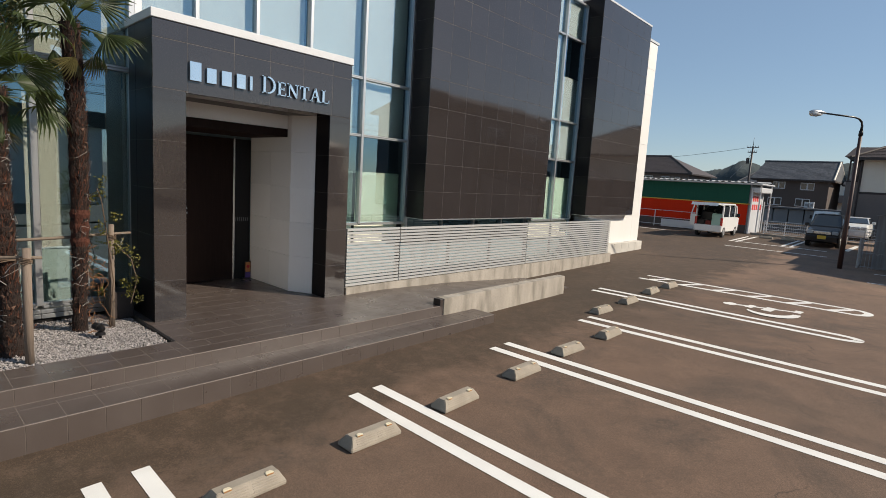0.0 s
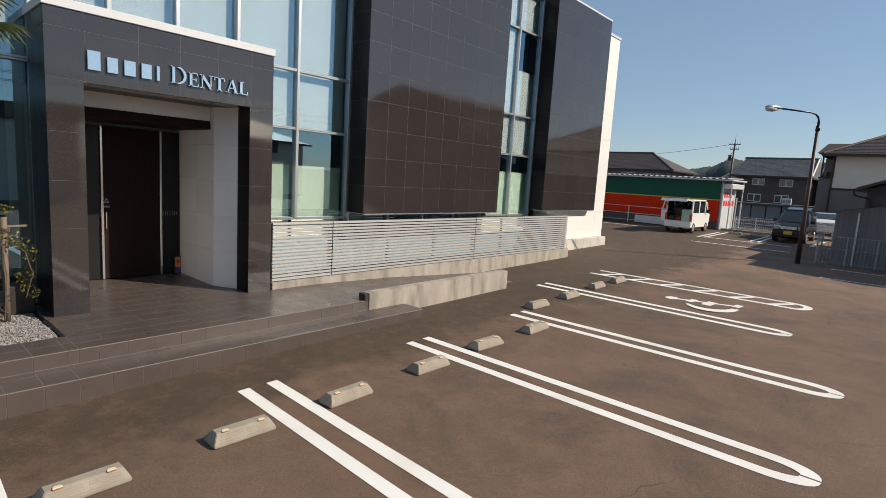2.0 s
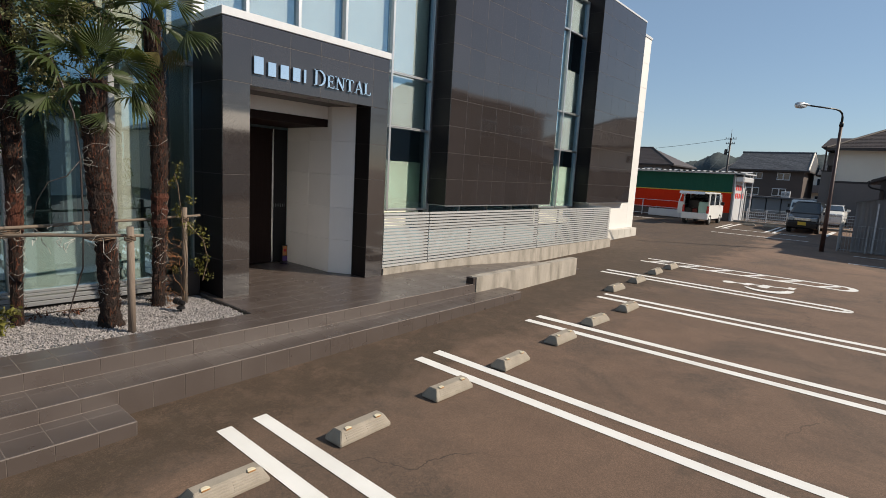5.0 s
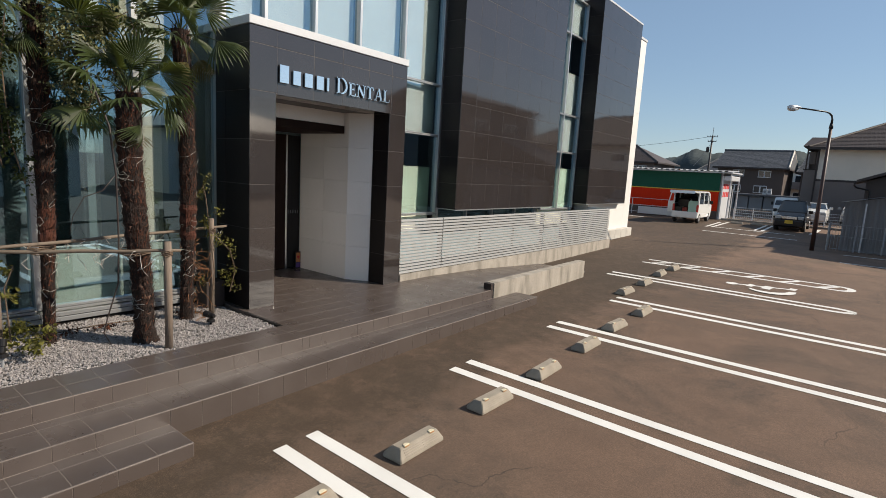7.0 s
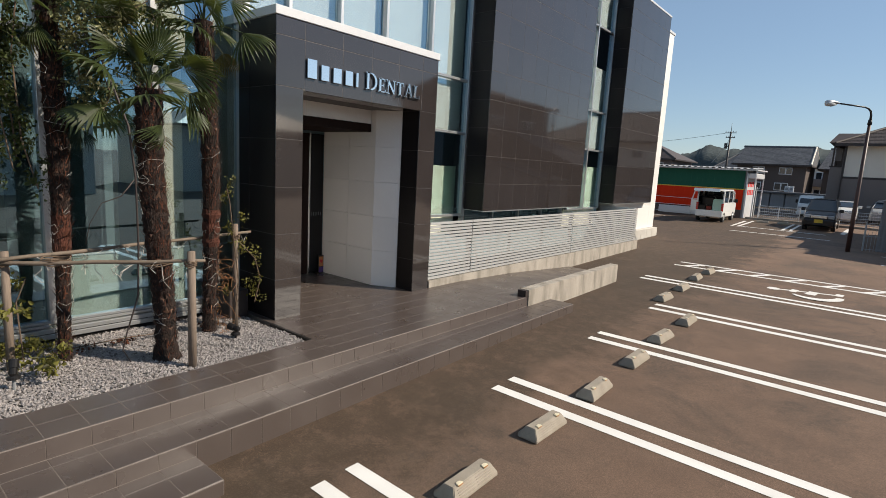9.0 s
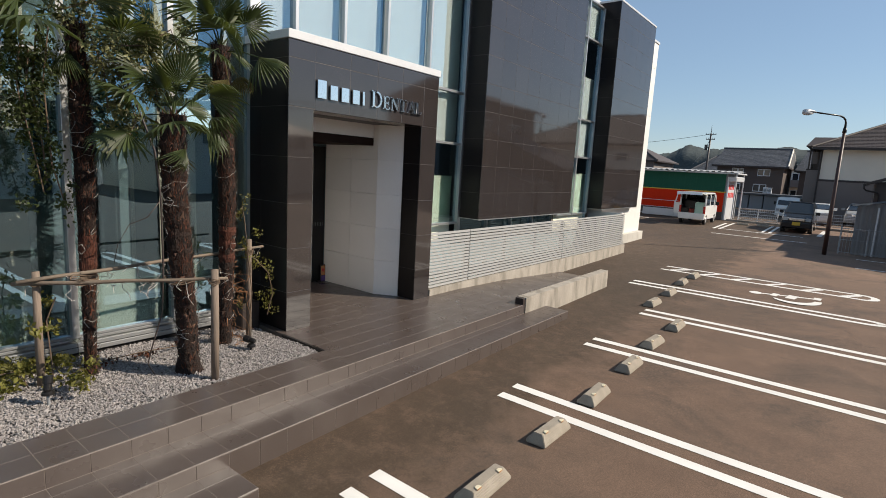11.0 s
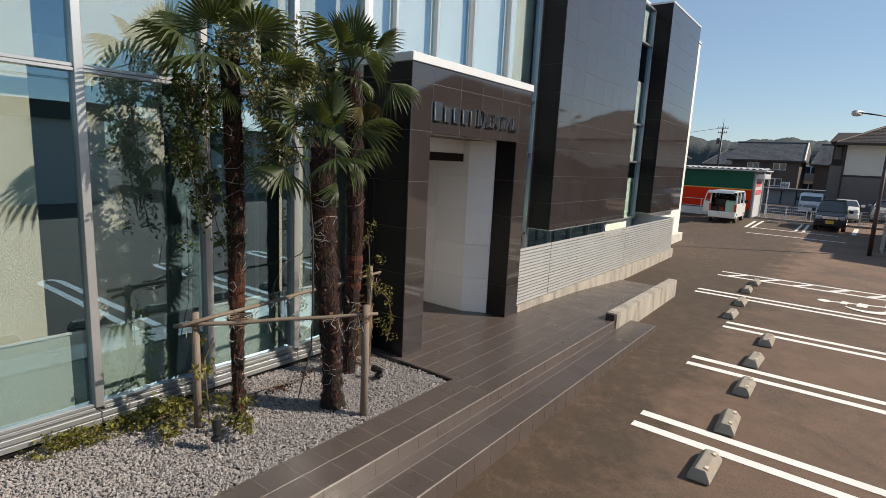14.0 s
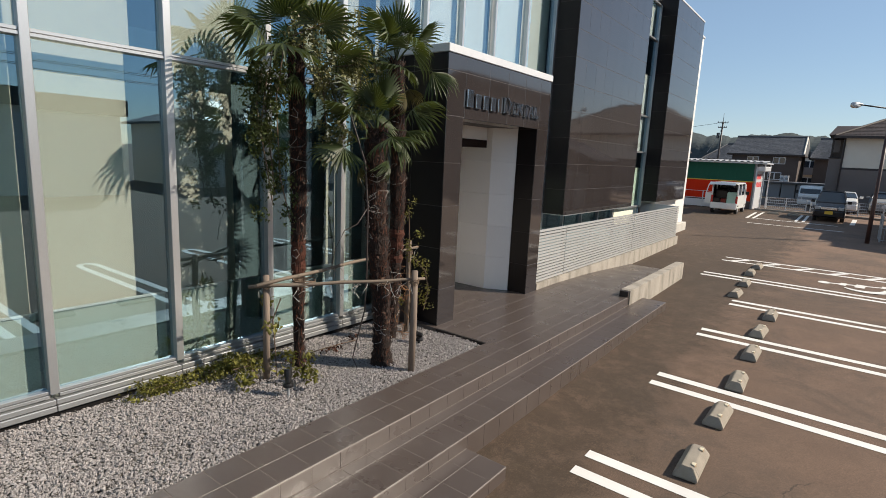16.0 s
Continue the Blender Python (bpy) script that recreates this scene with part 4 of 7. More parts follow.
# ---- lettering: the name as plain bars, the word as letters ----
def sign():
    e = empty("wall_sign", (PX, 3.03, 3.5), "raised silver serif lettering on the portal lintel", "sign")
    y = 2.975
    for k, w in enumerate((0.21, 0.19, 0.20, 0.19, 0.085)):
        h = 0.245 if k == 0 else 0.20
        bm = B(); box(bm, PX + 0.012, PX + 0.038, y + (0.03 if w > 0.1 else 0.022), y + w - (0.03 if w > 0.1 else 0.022), 3.53, 3.53 + h, 0.003)
        part("bar", bm, M["letter"], e, "raised silver bar")
        y += w + 0.012
    y += 0.105
    widths = dict(D=0.23, E=0.165, N=0.205, T=0.175, A=0.20, L=0.17)
    for k, ch in enumerate("DENTAL"):
        h = 0.245 if k == 0 else 0.20
        w = widths[ch] * (0.97 if k else 1.0)
        bm = B()
        s = 0.038          # thick stem
        t = 0.014          # thin stroke
        def bar(u0, v0, u1, v1, wd):
            a, b = Vector((u0, v0)), Vector((u1, v1))
            n = Vector((-(b - a).y, (b - a).x)).normalized() * wd / 2
            prism(bm, [tuple(a + n), tuple(b + n), tuple(b - n), tuple(a - n)], "x", PX + 0.012, PX + 0.038)
        def serif(u, v, wd=0.07):
            bar(u - wd / 2, v, u + wd / 2, v, 0.012)
        z0, z1 = 3.53, 3.53 + h
        if ch == "D":
            bar(y + 0.045, z0, y + 0.045, z1, s); serif(y + 0.05, z0 + 0.006, 0.09); serif(y + 0.05, z1 - 0.006, 0.09)
            c = [(y + 0.09 + 0.115 * math.cos(a), (z0 + z1) / 2 + (h / 2 - 0.008) * math.sin(a)) for a in [math.radians(-90 + 180 * q / 10) for q in range(11)]]
            for i, (p, q) in enumerate(zip(c, c[1:])):
                bar(*p, *q, t + (s - t) * math.sin(math.pi * (i + 0.5) / 10))
            bar(y + 0.06, z0 + 0.008, y + 0.1, z0 + 0.008, t); bar(y + 0.06, z1 - 0.008, y + 0.1, z1 - 0.008, t)
        elif ch == "E":
            bar(y + 0.045, z0, y + 0.045, z1, s)
            for zz, ln in ((z0 + 0.008, 0.135), ((z0 + z1) / 2, 0.105), (z1 - 0.008, 0.125)):
                bar(y + 0.01 if ln > 0.11 else y + 0.05, zz, y + ln + 0.012, zz, t)
            bar(y + 0.145, z0, y + 0.147, z0 + 0.045, t); bar(y + 0.133, z1, y + 0.135, z1 - 0.042, t); bar(y + 0.115, (z0 + z1) / 2 - 0.022, y + 0.115, (z0 + z1) / 2 + 0.022, t)
        elif ch == "N":
            bar(y + 0.035, z0, y + 0.035, z1, t); bar(y + 0.165, z0, y + 0.165, z1, t); bar(y + 0.035, z1 - 0.01, y + 0.165, z0 + 0.01, s)
            serif(y + 0.035, z0 + 0.006); serif(y + 0.165, z1 - 0.006); serif(y + 0.022, z1 - 0.006, 0.05)
        elif ch == "T":
            bar(y + 0.085, z0, y + 0.085, z1, s); bar(y + 0.008, z1 - 0.008, y + 0.162, z1 - 0.008, t); serif(y + 0.085, z0 + 0.006, 0.085)
            bar(y + 0.012, z1, y + 0.010, z1 - 0.05, t); bar(y + 0.158, z1, y + 0.160, z1 - 0.05, t)
        elif ch == "A":
            bar(y + 0.03, z0, y + 0.098, z1, t); bar(y + 0.098, z1, y + 0.168, z0, s); bar(y + 0.055, z0 + 0.07, y + 0.14, z0 + 0.07, t)
            serif(y + 0.03, z0 + 0.006, 0.06); serif(y + 0.165, z0 + 0.006, 0.075)
        else:
            bar(y + 0.045, z0, y + 0.045, z1, s); serif(y + 0.047, z1 - 0.006, 0.08); bar(y + 0.01, z0 + 0.008, y + 0.15, z0 + 0.008, t); bar(y + 0.148, z0, y + 0.15, z0 + 0.055, t)
        part("letter", bm, M["letter"], e, "raised silver letter " + ch)
        y += w + 0.012


sign()


# ---- louvre screen and its concrete base ----
bm = B(); prism(bm, [(5.69, -0.3), (5.69, 0.44), (16.10, 0.44), (16.10, -0.3)], "x", -7.40, -7.145, 0.006)
solid("louvre_base", bm, M["concrete"], "stained concrete base under the louvre screen", "concrete base", kind="structure")


def louvre(y0, y1):
    e = empty("louvre_screen", (-7.2, y0, 0.44), "white horizontal metal louvre screen on a concrete base", "screen", "louvre screens")
    n, z0, z1 = 17, 0.475, 1.465
    for k in range(n):
        z = z0 + (z1 - z0) * k / (n - 1)
        bm = B()
        prism(bm, [(-7.225, z - 0.021), (-7.195, z - 0.024), (-7.187, z - 0.019), (-7.195, z + 0.019), (-7.225, z + 0.022)], "y", y0 + 0.01, y1 - 0.01)
        part("slat", bm, M["louvre"], e)
    k = max(1, round((y1 - y0) / 1.3))
    for i in range(k + 1):
        y = y0 + 0.03 + (y1 - y0 - 0.06) * i / k
        bm = B(); box(bm, -7.285, -7.237, y - 0.022, y + 0.022, 0.435, z1 + 0.01, 0.003); part("post", bm, M["grey_sheet"], e)


for a, b in ((5.70, 6.97), (6.97, 11.33), (11.33, 15.98)):
    louvre(a, b)
for a, b in ((-8.5, -7.3),):
    bm = B(); box(bm, a, b, 15.985, 16.02, 0.435, 1.48); solid("louvre_end", bm, M["white_metal"], "white metal end panel of the louvre screen", "panel", kind="structure")


# ---- street lamp ----
def street_lamp():
    px, py = -1.85, 22.3
    z0 = gz(py)
    e = empty("street_lamp", (px, py, z0), "brown steel street lamp with a curved arm and cobra head", "street lamp")
    bm = B(); tube(bm, [(px, py, z0 - 0.05), (px, py, z0 + 1.4), (px, py, 4.75)], [0.078, 0.068, 0.050], 14); part("pole", bm, M["brown_steel"], e, smooth=True)
    bm = B(); tube(bm, [(px, py, 4.70), (px, py, 4.86)], [0.07, 0.055], 14); part("collar", bm, M["black"], e, smooth=True)
    hx, hy, hz = -2.87, 20.55, 5.20
    d = Vector((hx - px, hy - py, 0)).normalized()
    pts = [(px, py, 4.82), (px, py, 5.02), (px + d.x * 0.05, py + d.y * 0.05, 5.14), (px + d.x * 0.18, py + d.y * 0.18, 5.22), (px + d.x * 0.38, py + d.y * 0.38, 5.255), (hx - d.x * 0.2, hy - d.y * 0.2, 5.26)]
    bm = B(); tube(bm, pts, [0.040, 0.036, 0.032, 0.029, 0.027, 0.025], 10); part("arm", bm, M["black"], e, "black curved arm", smooth=True)
    bm = B()
    q = [Vector((hx, hy, hz)) + d * s for s in (-0.34, -0.2, 0.0, 0.18, 0.30)]
    tube(bm, [(*p.xy, 5.27 - i * 0.006) for i, p in enumerate(q)], [0.04, 0.085, 0.115, 0.10, 0.03], 14)
    for v in bm.verts:
        v.co.z = 5.255 + (v.co.z - 5.255) * (0.75 if v.co.z > 5.255 else 0.35)
    part("head", bm, M["alu"], e, "silver lamp housing", smooth=True)
    bm = B()
    tube(bm, [(*p.xy, 5.215) for p in q[1:]], [0.04, 0.105, 0.110, 0.03], 12)
    for v in bm.verts:
        v.co.z = 5.215 + (v.co.z - 5.215) * 0.85
    part("lens", bm, M["lamp_glass"], e, "clear lamp cover", smooth=True)


street_lamp()


# ---- shop with striped wall ----
def shop():
    y0, x1, x0 = 33.3, -7.25, -25.0
    g = gz(34)
    e = empty("shop", (x1, y0, g), "low shop with green and red striped metal wall", "shop")
    bm = B(); box(bm, x0, x1 - 0.05, y0 + 0.06, 35.95, g, 3.2); part("wall", bm, M["grey_sheet"], e)
    def ribbed(z0, z1, m, lab):
        bm = B()
        n = int((x1 - x0) / 0.32)
        for k in range(n):
            xa = x0 + k * 0.32
            box(bm, xa, xa + 0.3195, y0, y0 + 0.055, z0, z1, 0.003)
        part("cladding", bm, m, e, lab)
    ribbed(2.12, 3.18, M["green_sheet"], "dark green sheet cladding")
    ribbed(0.95, 2.115, M["red_sheet"], "orange-red sheet cladding")
    ribbed(g, 0.945, M["wall_brown"], "brown base cladding")
    # corrugated roof with a wavy edge
    bm = B()
    n = int((x1 + 0.4 - x0) / 0.055)
    prev = None
    for k in range(n + 1):
        x = x0 + k * 0.055
        z = 3.32 + (0.035 if k % 6 in (1, 2, 3) else -0.02)
        c = [bm.verts.new((x, yy, z + dz + (yy - y0) * 0.03)) for yy, dz in ((y0 - 0.35, 0), (36.2, 0), (36.2, -0.02), (y0 - 0.35, -0.02))]
        if prev:
            for i in range(4):
                bm.faces.new((prev[i], prev[(i + 1) % 4], c[(i + 1) % 4], c[i]))
        prev = c
    part("roof", bm, M["grey_sheet"], e, "corrugated grey metal roof")
    bm = B(); box(bm, x0, x1 + 0.05, y0 - 0.28, y0 - 0.06, 3.2, 3.28); part("gutter", bm, M["white_metal"], e)
    # end wall with red writing, too small to read
    bm = B(); box(bm, x1 - 0.05, x1 + 0.03, y0 - 0.02, y0 + 2.6, g, 3.05, 0.01); sign = part("end_panel", bm, M["white_metal"], e, "white end panel with red writing")
    for r in range(2):
        for k in range(5 if r else 4):
            ya, z = y0 + 0.15 + k * 0.44, 2.28 - r * 0.47
            bm = B(); box(bm, x1 + 0.031, x1 + 0.036, ya, ya + 0.32, z, z + 0.3, 0.002); part("writing_bar", bm, M["sign_red"], sign, "red bar of writing")
    bm = B(); box(bm, x1 + 0.035, x1 + 0.42, y0 - 0.06, y0 + 2.7, 2.76, 3.06, 0.04); part("awning_case", bm, M["white_metal"], e, "white awning case")
    bm = B(); box(bm, x0, x1, y0 - 0.012, y0 + 0.02, 2.095, 2.15); part("stripe", bm, M["plate_yellow"], e, "thin yellow stripe between the colours")
    bm = B(); box(bm, x1 - 0.1, x1 + 0.5, y0 - 0.3, y0 + 2.8, 3.2, 3.28, 0.01); part("eave", bm, M["white_metal"], e, "white roof overhang")
    for yy in (y0, y0 + 2.5):
        bm = B(); box(bm, x1 + 0.36, x1 + 0.42, yy, yy + 0.07, g, 3.2, 0.005); part("post", bm, M["white_metal"], e)
    bm = B(); box(bm, x1 + 0.04, x1 + 0.07, y0 + 2.7, y0 + 2.95, g, 2.3); part("door_frame", bm, M["grey_sheet"], e)


shop()


def pipe_fence(name, x0, x1, y, z0, h, step, label, rails=4, group="fences"):
    e = empty(name, (x0, y, z0), label, "fence", group)
    n = max(1, round((x1 - x0) / step))
    for k in range(n + 1):
        x = x0 + (x1 - x0) * k / n
        bm = B(); tube(bm, [(x, y, z0), (x, y, z0 + h)], 0.028, 8); part("post", bm, M["white_metal"], e)
    for r in range(rails):
        z = z0 + h - r * (h - 0.15) / max(1, rails - 1) - 0.02
        bm = B(); tube(bm, [(x0, y, z), (x1, y, z)], 0.016, 6); part("rail", bm, M["white_metal"], e)
    return e


def mesh_panel(fence, x0, x1, y, z0, h):
    """Thin upright wires between the rails of a fence."""
    bm = B()
    n = int((x1 - x0) / 0.10)
    for k in range(n + 1):
        x = x0 + (x1 - x0) * k / n
        box(bm, x - 0.004, x + 0.004, y - 0.004, y + 0.004, z0, z0 + h)
    part("wire_mesh", bm, M["white_metal"], fence, "thin white upright wires")["kind"] = "stuff"


g34 = gz(34)
pipe_fence("pipe_fence", -16.5, -7.6, 32.2, g34, 0.98, 2.1, "white pipe fence in front of the striped shop", 3)
bm = B(); box(bm, -11.8, -9.0, 32.6, 32.66, g34, 0.92, 0.01); solid("white_panel", bm, M["white_metal"], "white low panel standing against the shop wall", "panel")
mesh_panel(pipe_fence("pipe_fence", -6.6, -4.6, 34.0, g34, 0.80, 1.0, "white pipe fence behind the parked cars", 5), -6.6, -4.6, 34.0, g34 + 0.12, 0.64)
mesh_panel(pipe_fence("pipe_fence", -4.4, 3.4, 34.3, g34, 0.80, 1.1, "white pipe fence behind the parked cars", 5), -4.4, 3.4, 34.3, g34 + 0.12, 0.64)
bm = B(); box(bm, -7.1, 3.4, 33.2, 33.36, g34 - 0.05, g34 + 0.10, 0.015); solid("kerb", bm, M["concrete"], "concrete kerb at the edge of the lot", "kerb", kind="structure")
for x, y, a in ((-5.95, 31.5, 4), (-5.0, 31.65, 4)):
    copy_thing(stop0, pose(x, y, gz(y), 0, 0, 90 + a))


# ---- vehicles ----
def wheel(parent, x, y, z, r, w, name="wheel"):
    bm = B(); tube(bm, [(x - w / 2, y, z), (x - w / 2 + 0.02, y, z), (x + w / 2 - 0.02, y, z), (x + w / 2, y, z)], [r * 0.93, r, r, r * 0.93], 22)
    tyre = part(name, bm, M["rubber"], parent, smooth=False)
    bm = B()
    for s in (-1, 1):
        tube(bm, [(x + s * (w / 2 - 0.01), y, z), (x + s * (w / 2 + 0.006), y, z)], [r * 0.62, r * 0.56], 18)
    part("rim", bm, M["alu"], tyre, "silver wheel rim")


def loft(bm, sections):
    """A shell through closed outlines with the same number of points."""
    rings = [[bm.verts.new(p) for p in s] for s in sections]
    n = len(rings[0])
    for r, s in zip(rings, rings[1:]):
        for k in range(n):
            bm.faces.new((r[k], r[(k + 1) % n], s[(k + 1) % n], s[k]))
    bm.faces.new(rings[0][::-1]); bm.faces.new(rings[-1])
    return bm


def kei_van():
    """Boxy van with its tail to the lot, tailgate up and one side door open."""
    cx, y0, W, L, H = -8.06, 28.9, 0.65, 3.0, 1.70
    g = gz(29.5)
    e = empty("van", (cx, y0 + L / 2, g), "white boxy van with raised tailgate and loaded boot", "van", "vehicles")
    def X(s):
        return cx + s
    # shell: floor, two sides, roof, front
    bm = B(); box(bm, X(-W), X(W), y0 + 0.03, y0 + L - 0.1, g + 0.28, g + 0.52, 0.02); part("floor_pan", bm, M["car_white"], e)
    for s in (-1, 1):
        bm = B()
        prism(bm, [(y0 + 0.02, g + 0.5), (y0 + L - 0.05, g + 0.5), (y0 + L - 0.02, g + 0.95), (y0 + L - 0.35, g + 1.02), (y0 + 0.02, g + 1.02)], "x", X(s * W), X(s * (W - 0.05)), 0.01)
        part("side_panel", bm, M["car_white"], e)
        bm = B(); box(bm, X(s * (W - 0.012)), X(s * (W - 0.03)), y0 + 0.18, y0 + L - 0.65, g + 1.0, g + H - 0.16); part("side_window", bm, M["dark_glass"], e, "dark side window")
        for yy in (y0 + 0.02, y0 + 1.05, y0 + 2.05):
            bm = B(); box(bm, X(s * (W + 0.0)), X(s * (W - 0.06)), yy, yy + 0.13, g + 0.98, g + H - 0.08, 0.008); part("pillar", bm, M["car_white"], e)
        bm = B(); prism(bm, [(y0 + L - 0.42, g + 0.98), (y0 + L - 0.30, g + 0.98), (y0 + L - 0.62, g + H - 0.1), (y0 + L - 0.74, g + H - 0.1)], "x", X(s * W), X(s * (W - 0.06))); part("pillar", bm, M["car_white"], e)
        bm = B(); box(bm, X(s * (W - 0.1)), X(s * (W + 0.01)), y0 - 0.015, y0 + 0.05, g + 0.55, g + 0.98, 0.01); part("tail_lamp", bm, M["red_lens"], e, "red tail lamp")
        bm = B(); box(bm, X(s * (W + 0.03)), X(s * (W + 0.2)), y0 + L - 0.75, y0 + L - 0.68, g + 1.02, g + 1.2, 0.015); part("mirror", bm, M["black"], e, "black door mirror")
        for yy in (y0 + 0.42, y0 + L - 0.55):
            wheel(e, X(s * (W - 0.07)), yy, g + 0.265, 0.265, 0.15)
    bm = B(); box(bm, X(-W + 0.02), X(W - 0.02), y0 + 0.0, y0 + L - 0.75, g + H - 0.1, g + H, 0.04); part("roof", bm, M["car_white"], e)
    bm = B(); prism(bm, [(y0 + L - 0.36, g + 0.98), (y0 + L - 0.33, g + 0.98), (y0 + L - 0.7, g + H - 0.06), (y0 + L - 0.76, g + H - 0.06)], "x", X(-W + 0.06), X(W - 0.06)); part("windscreen", bm, M["dark_glass"], e, "dark windscreen")
    bm = B(); box(bm, X(-W + 0.03), X(W - 0.03), y0 + L - 0.12, y0 + L, g + 0.3, g + 0.98, 0.03); part("nose", bm, M["car_white"], e)
    bm = B(); box(bm, X(-W - 0.005), X(W + 0.005), y0 - 0.07, y0 + 0.06, g + 0.26, g + 0.60, 0.03); part("bumper", bm, M["car_white"], e, "white rear bumper")
    bm = B(); box(bm, X(-0.17), X(0.17), y0 - 0.078, y0 - 0.071, g + 0.36, g + 0.52); part("number_plate", bm, M["car_white"], e, "blank pale number plate")
    # raised tailgate with its window
    bm = B()
    prism(bm, [(y0 + 0.02, g + H - 0.06), (y0 - 0.85, g + H + 0.02), (y0 - 0.95, g + H - 0.12), (y0 - 0.82, g + H - 0.05), (y0 + 0.02, g + H - 0.11)], "x", X(-W + 0.03), X(W - 0.03), 0.008)
    gate = part("tailgate", bm, M["car_white"], e, "raised white tailgate")
    bm = B(); box(bm, X(-W + 0.12), X(W - 0.12), y0 - 0.55, y0 - 0.1, g + H - 0.1, g + H - 0.082); part("gate_window", bm, M["dark_glass"], gate, "dark tailgate window")
    for s in (-1, 1):
        bm = B(); tube(bm, [(X(s * (W - 0.08)), y0 + 0.03, g + 1.35), (X(s * (W - 0.08)), y0 - 0.5, g + H - 0.08)], 0.012, 6); part("gas_strut", bm, M["black"], e)
    # seats back and dark inner lining
    bm = B(); box(bm, X(-W + 0.06), X(W - 0.06), y0 + 1.35, y0 + 1.5, g + 0.5, g + 1.35, 0.05); part("seat_back", bm, M["black"], e, "dark seat back")
    for s in (-0.35, 0.35):
        bm = B(); box(bm, X(s - 0.13), X(s + 0.13), y0 + 1.36, y0 + 1.46, g + 1.34, g + 1.52, 0.03); part("head_rest", bm, M["black"], e)
    bm = B(); box(bm, X(-W + 0.055), X(W - 0.055), y0 + 0.05, y0 + 1.34, g + 0.521, g + 0.53); part("boot_floor", bm, M["black"], e, "dark boot mat")
    for q in (-1, 1):
        bm = B(); box(bm, X(q * (W - 0.052)), X(q * (W - 0.075)), y0 + 0.06, y0 + 1.34, g + 0.531, g + 1.0); part("side_lining", bm, M["black"], e, "dark side lining")
    # side door standing open
    bm = B()
    prism(bm, [(X(-W - 0.02), g + 0.5), (X(-W - 0.42), g + 0.5), (X(-W - 0.42), g + 1.05), (X(-W - 0.30), g + 1.58), (X(-W - 0.02), g + 1.58), (X(-W - 0.02), g + 1.52), (X(-W - 0.27), g + 1.52), (X(-W - 0.36), g + 1.08), (X(-W - 0.02), g + 1.08)], "y", y0 + 0.55, y0 + 0.60)
    part("side_door", bm, M["car_white"], e, "open white side door")


kei_van()


def boot_load():
    y0, cx, g = 28.95, -8.08, gz(29.5)
    bm = B(); box(bm, cx + 0.12, cx + 0.62, y0 + 0.05, y0 + 0.5, g + 0.53, g + 1.18, 0.05)
    solid("storage_bag", bm, M["mint"], "mint-green bag standing in the van's boot", "bag", "boot load")
    bm = B(); box(bm, cx - 0.62, cx - 0.2, y0 + 0.06, y0 + 0.55, g + 0.53, g + 0.84, 0.02)
    solid("dark_case", bm, M["black"], "dark grey case in the van's boot", "case", "boot load")
    bm = B(); box(bm, cx - 0.17, cx + 0.08, y0 + 0.1, y0 + 0.85, g + 0.53, g + 0.8, 0.02)
    solid("plastic_crate", bm, M["red_cloth"], "dull red plastic crate in the van's boot", "crate", "boot load")
    bm = B(); box(bm, cx - 0.60, cx + 0.10, y0 + 0.58, y0 + 0.95, g + 0.53, g + 1.30, 0.08)
    solid("black_bag", bm, M["black"], "large black bag in the van's boot", "bag", "boot load")


boot_load()


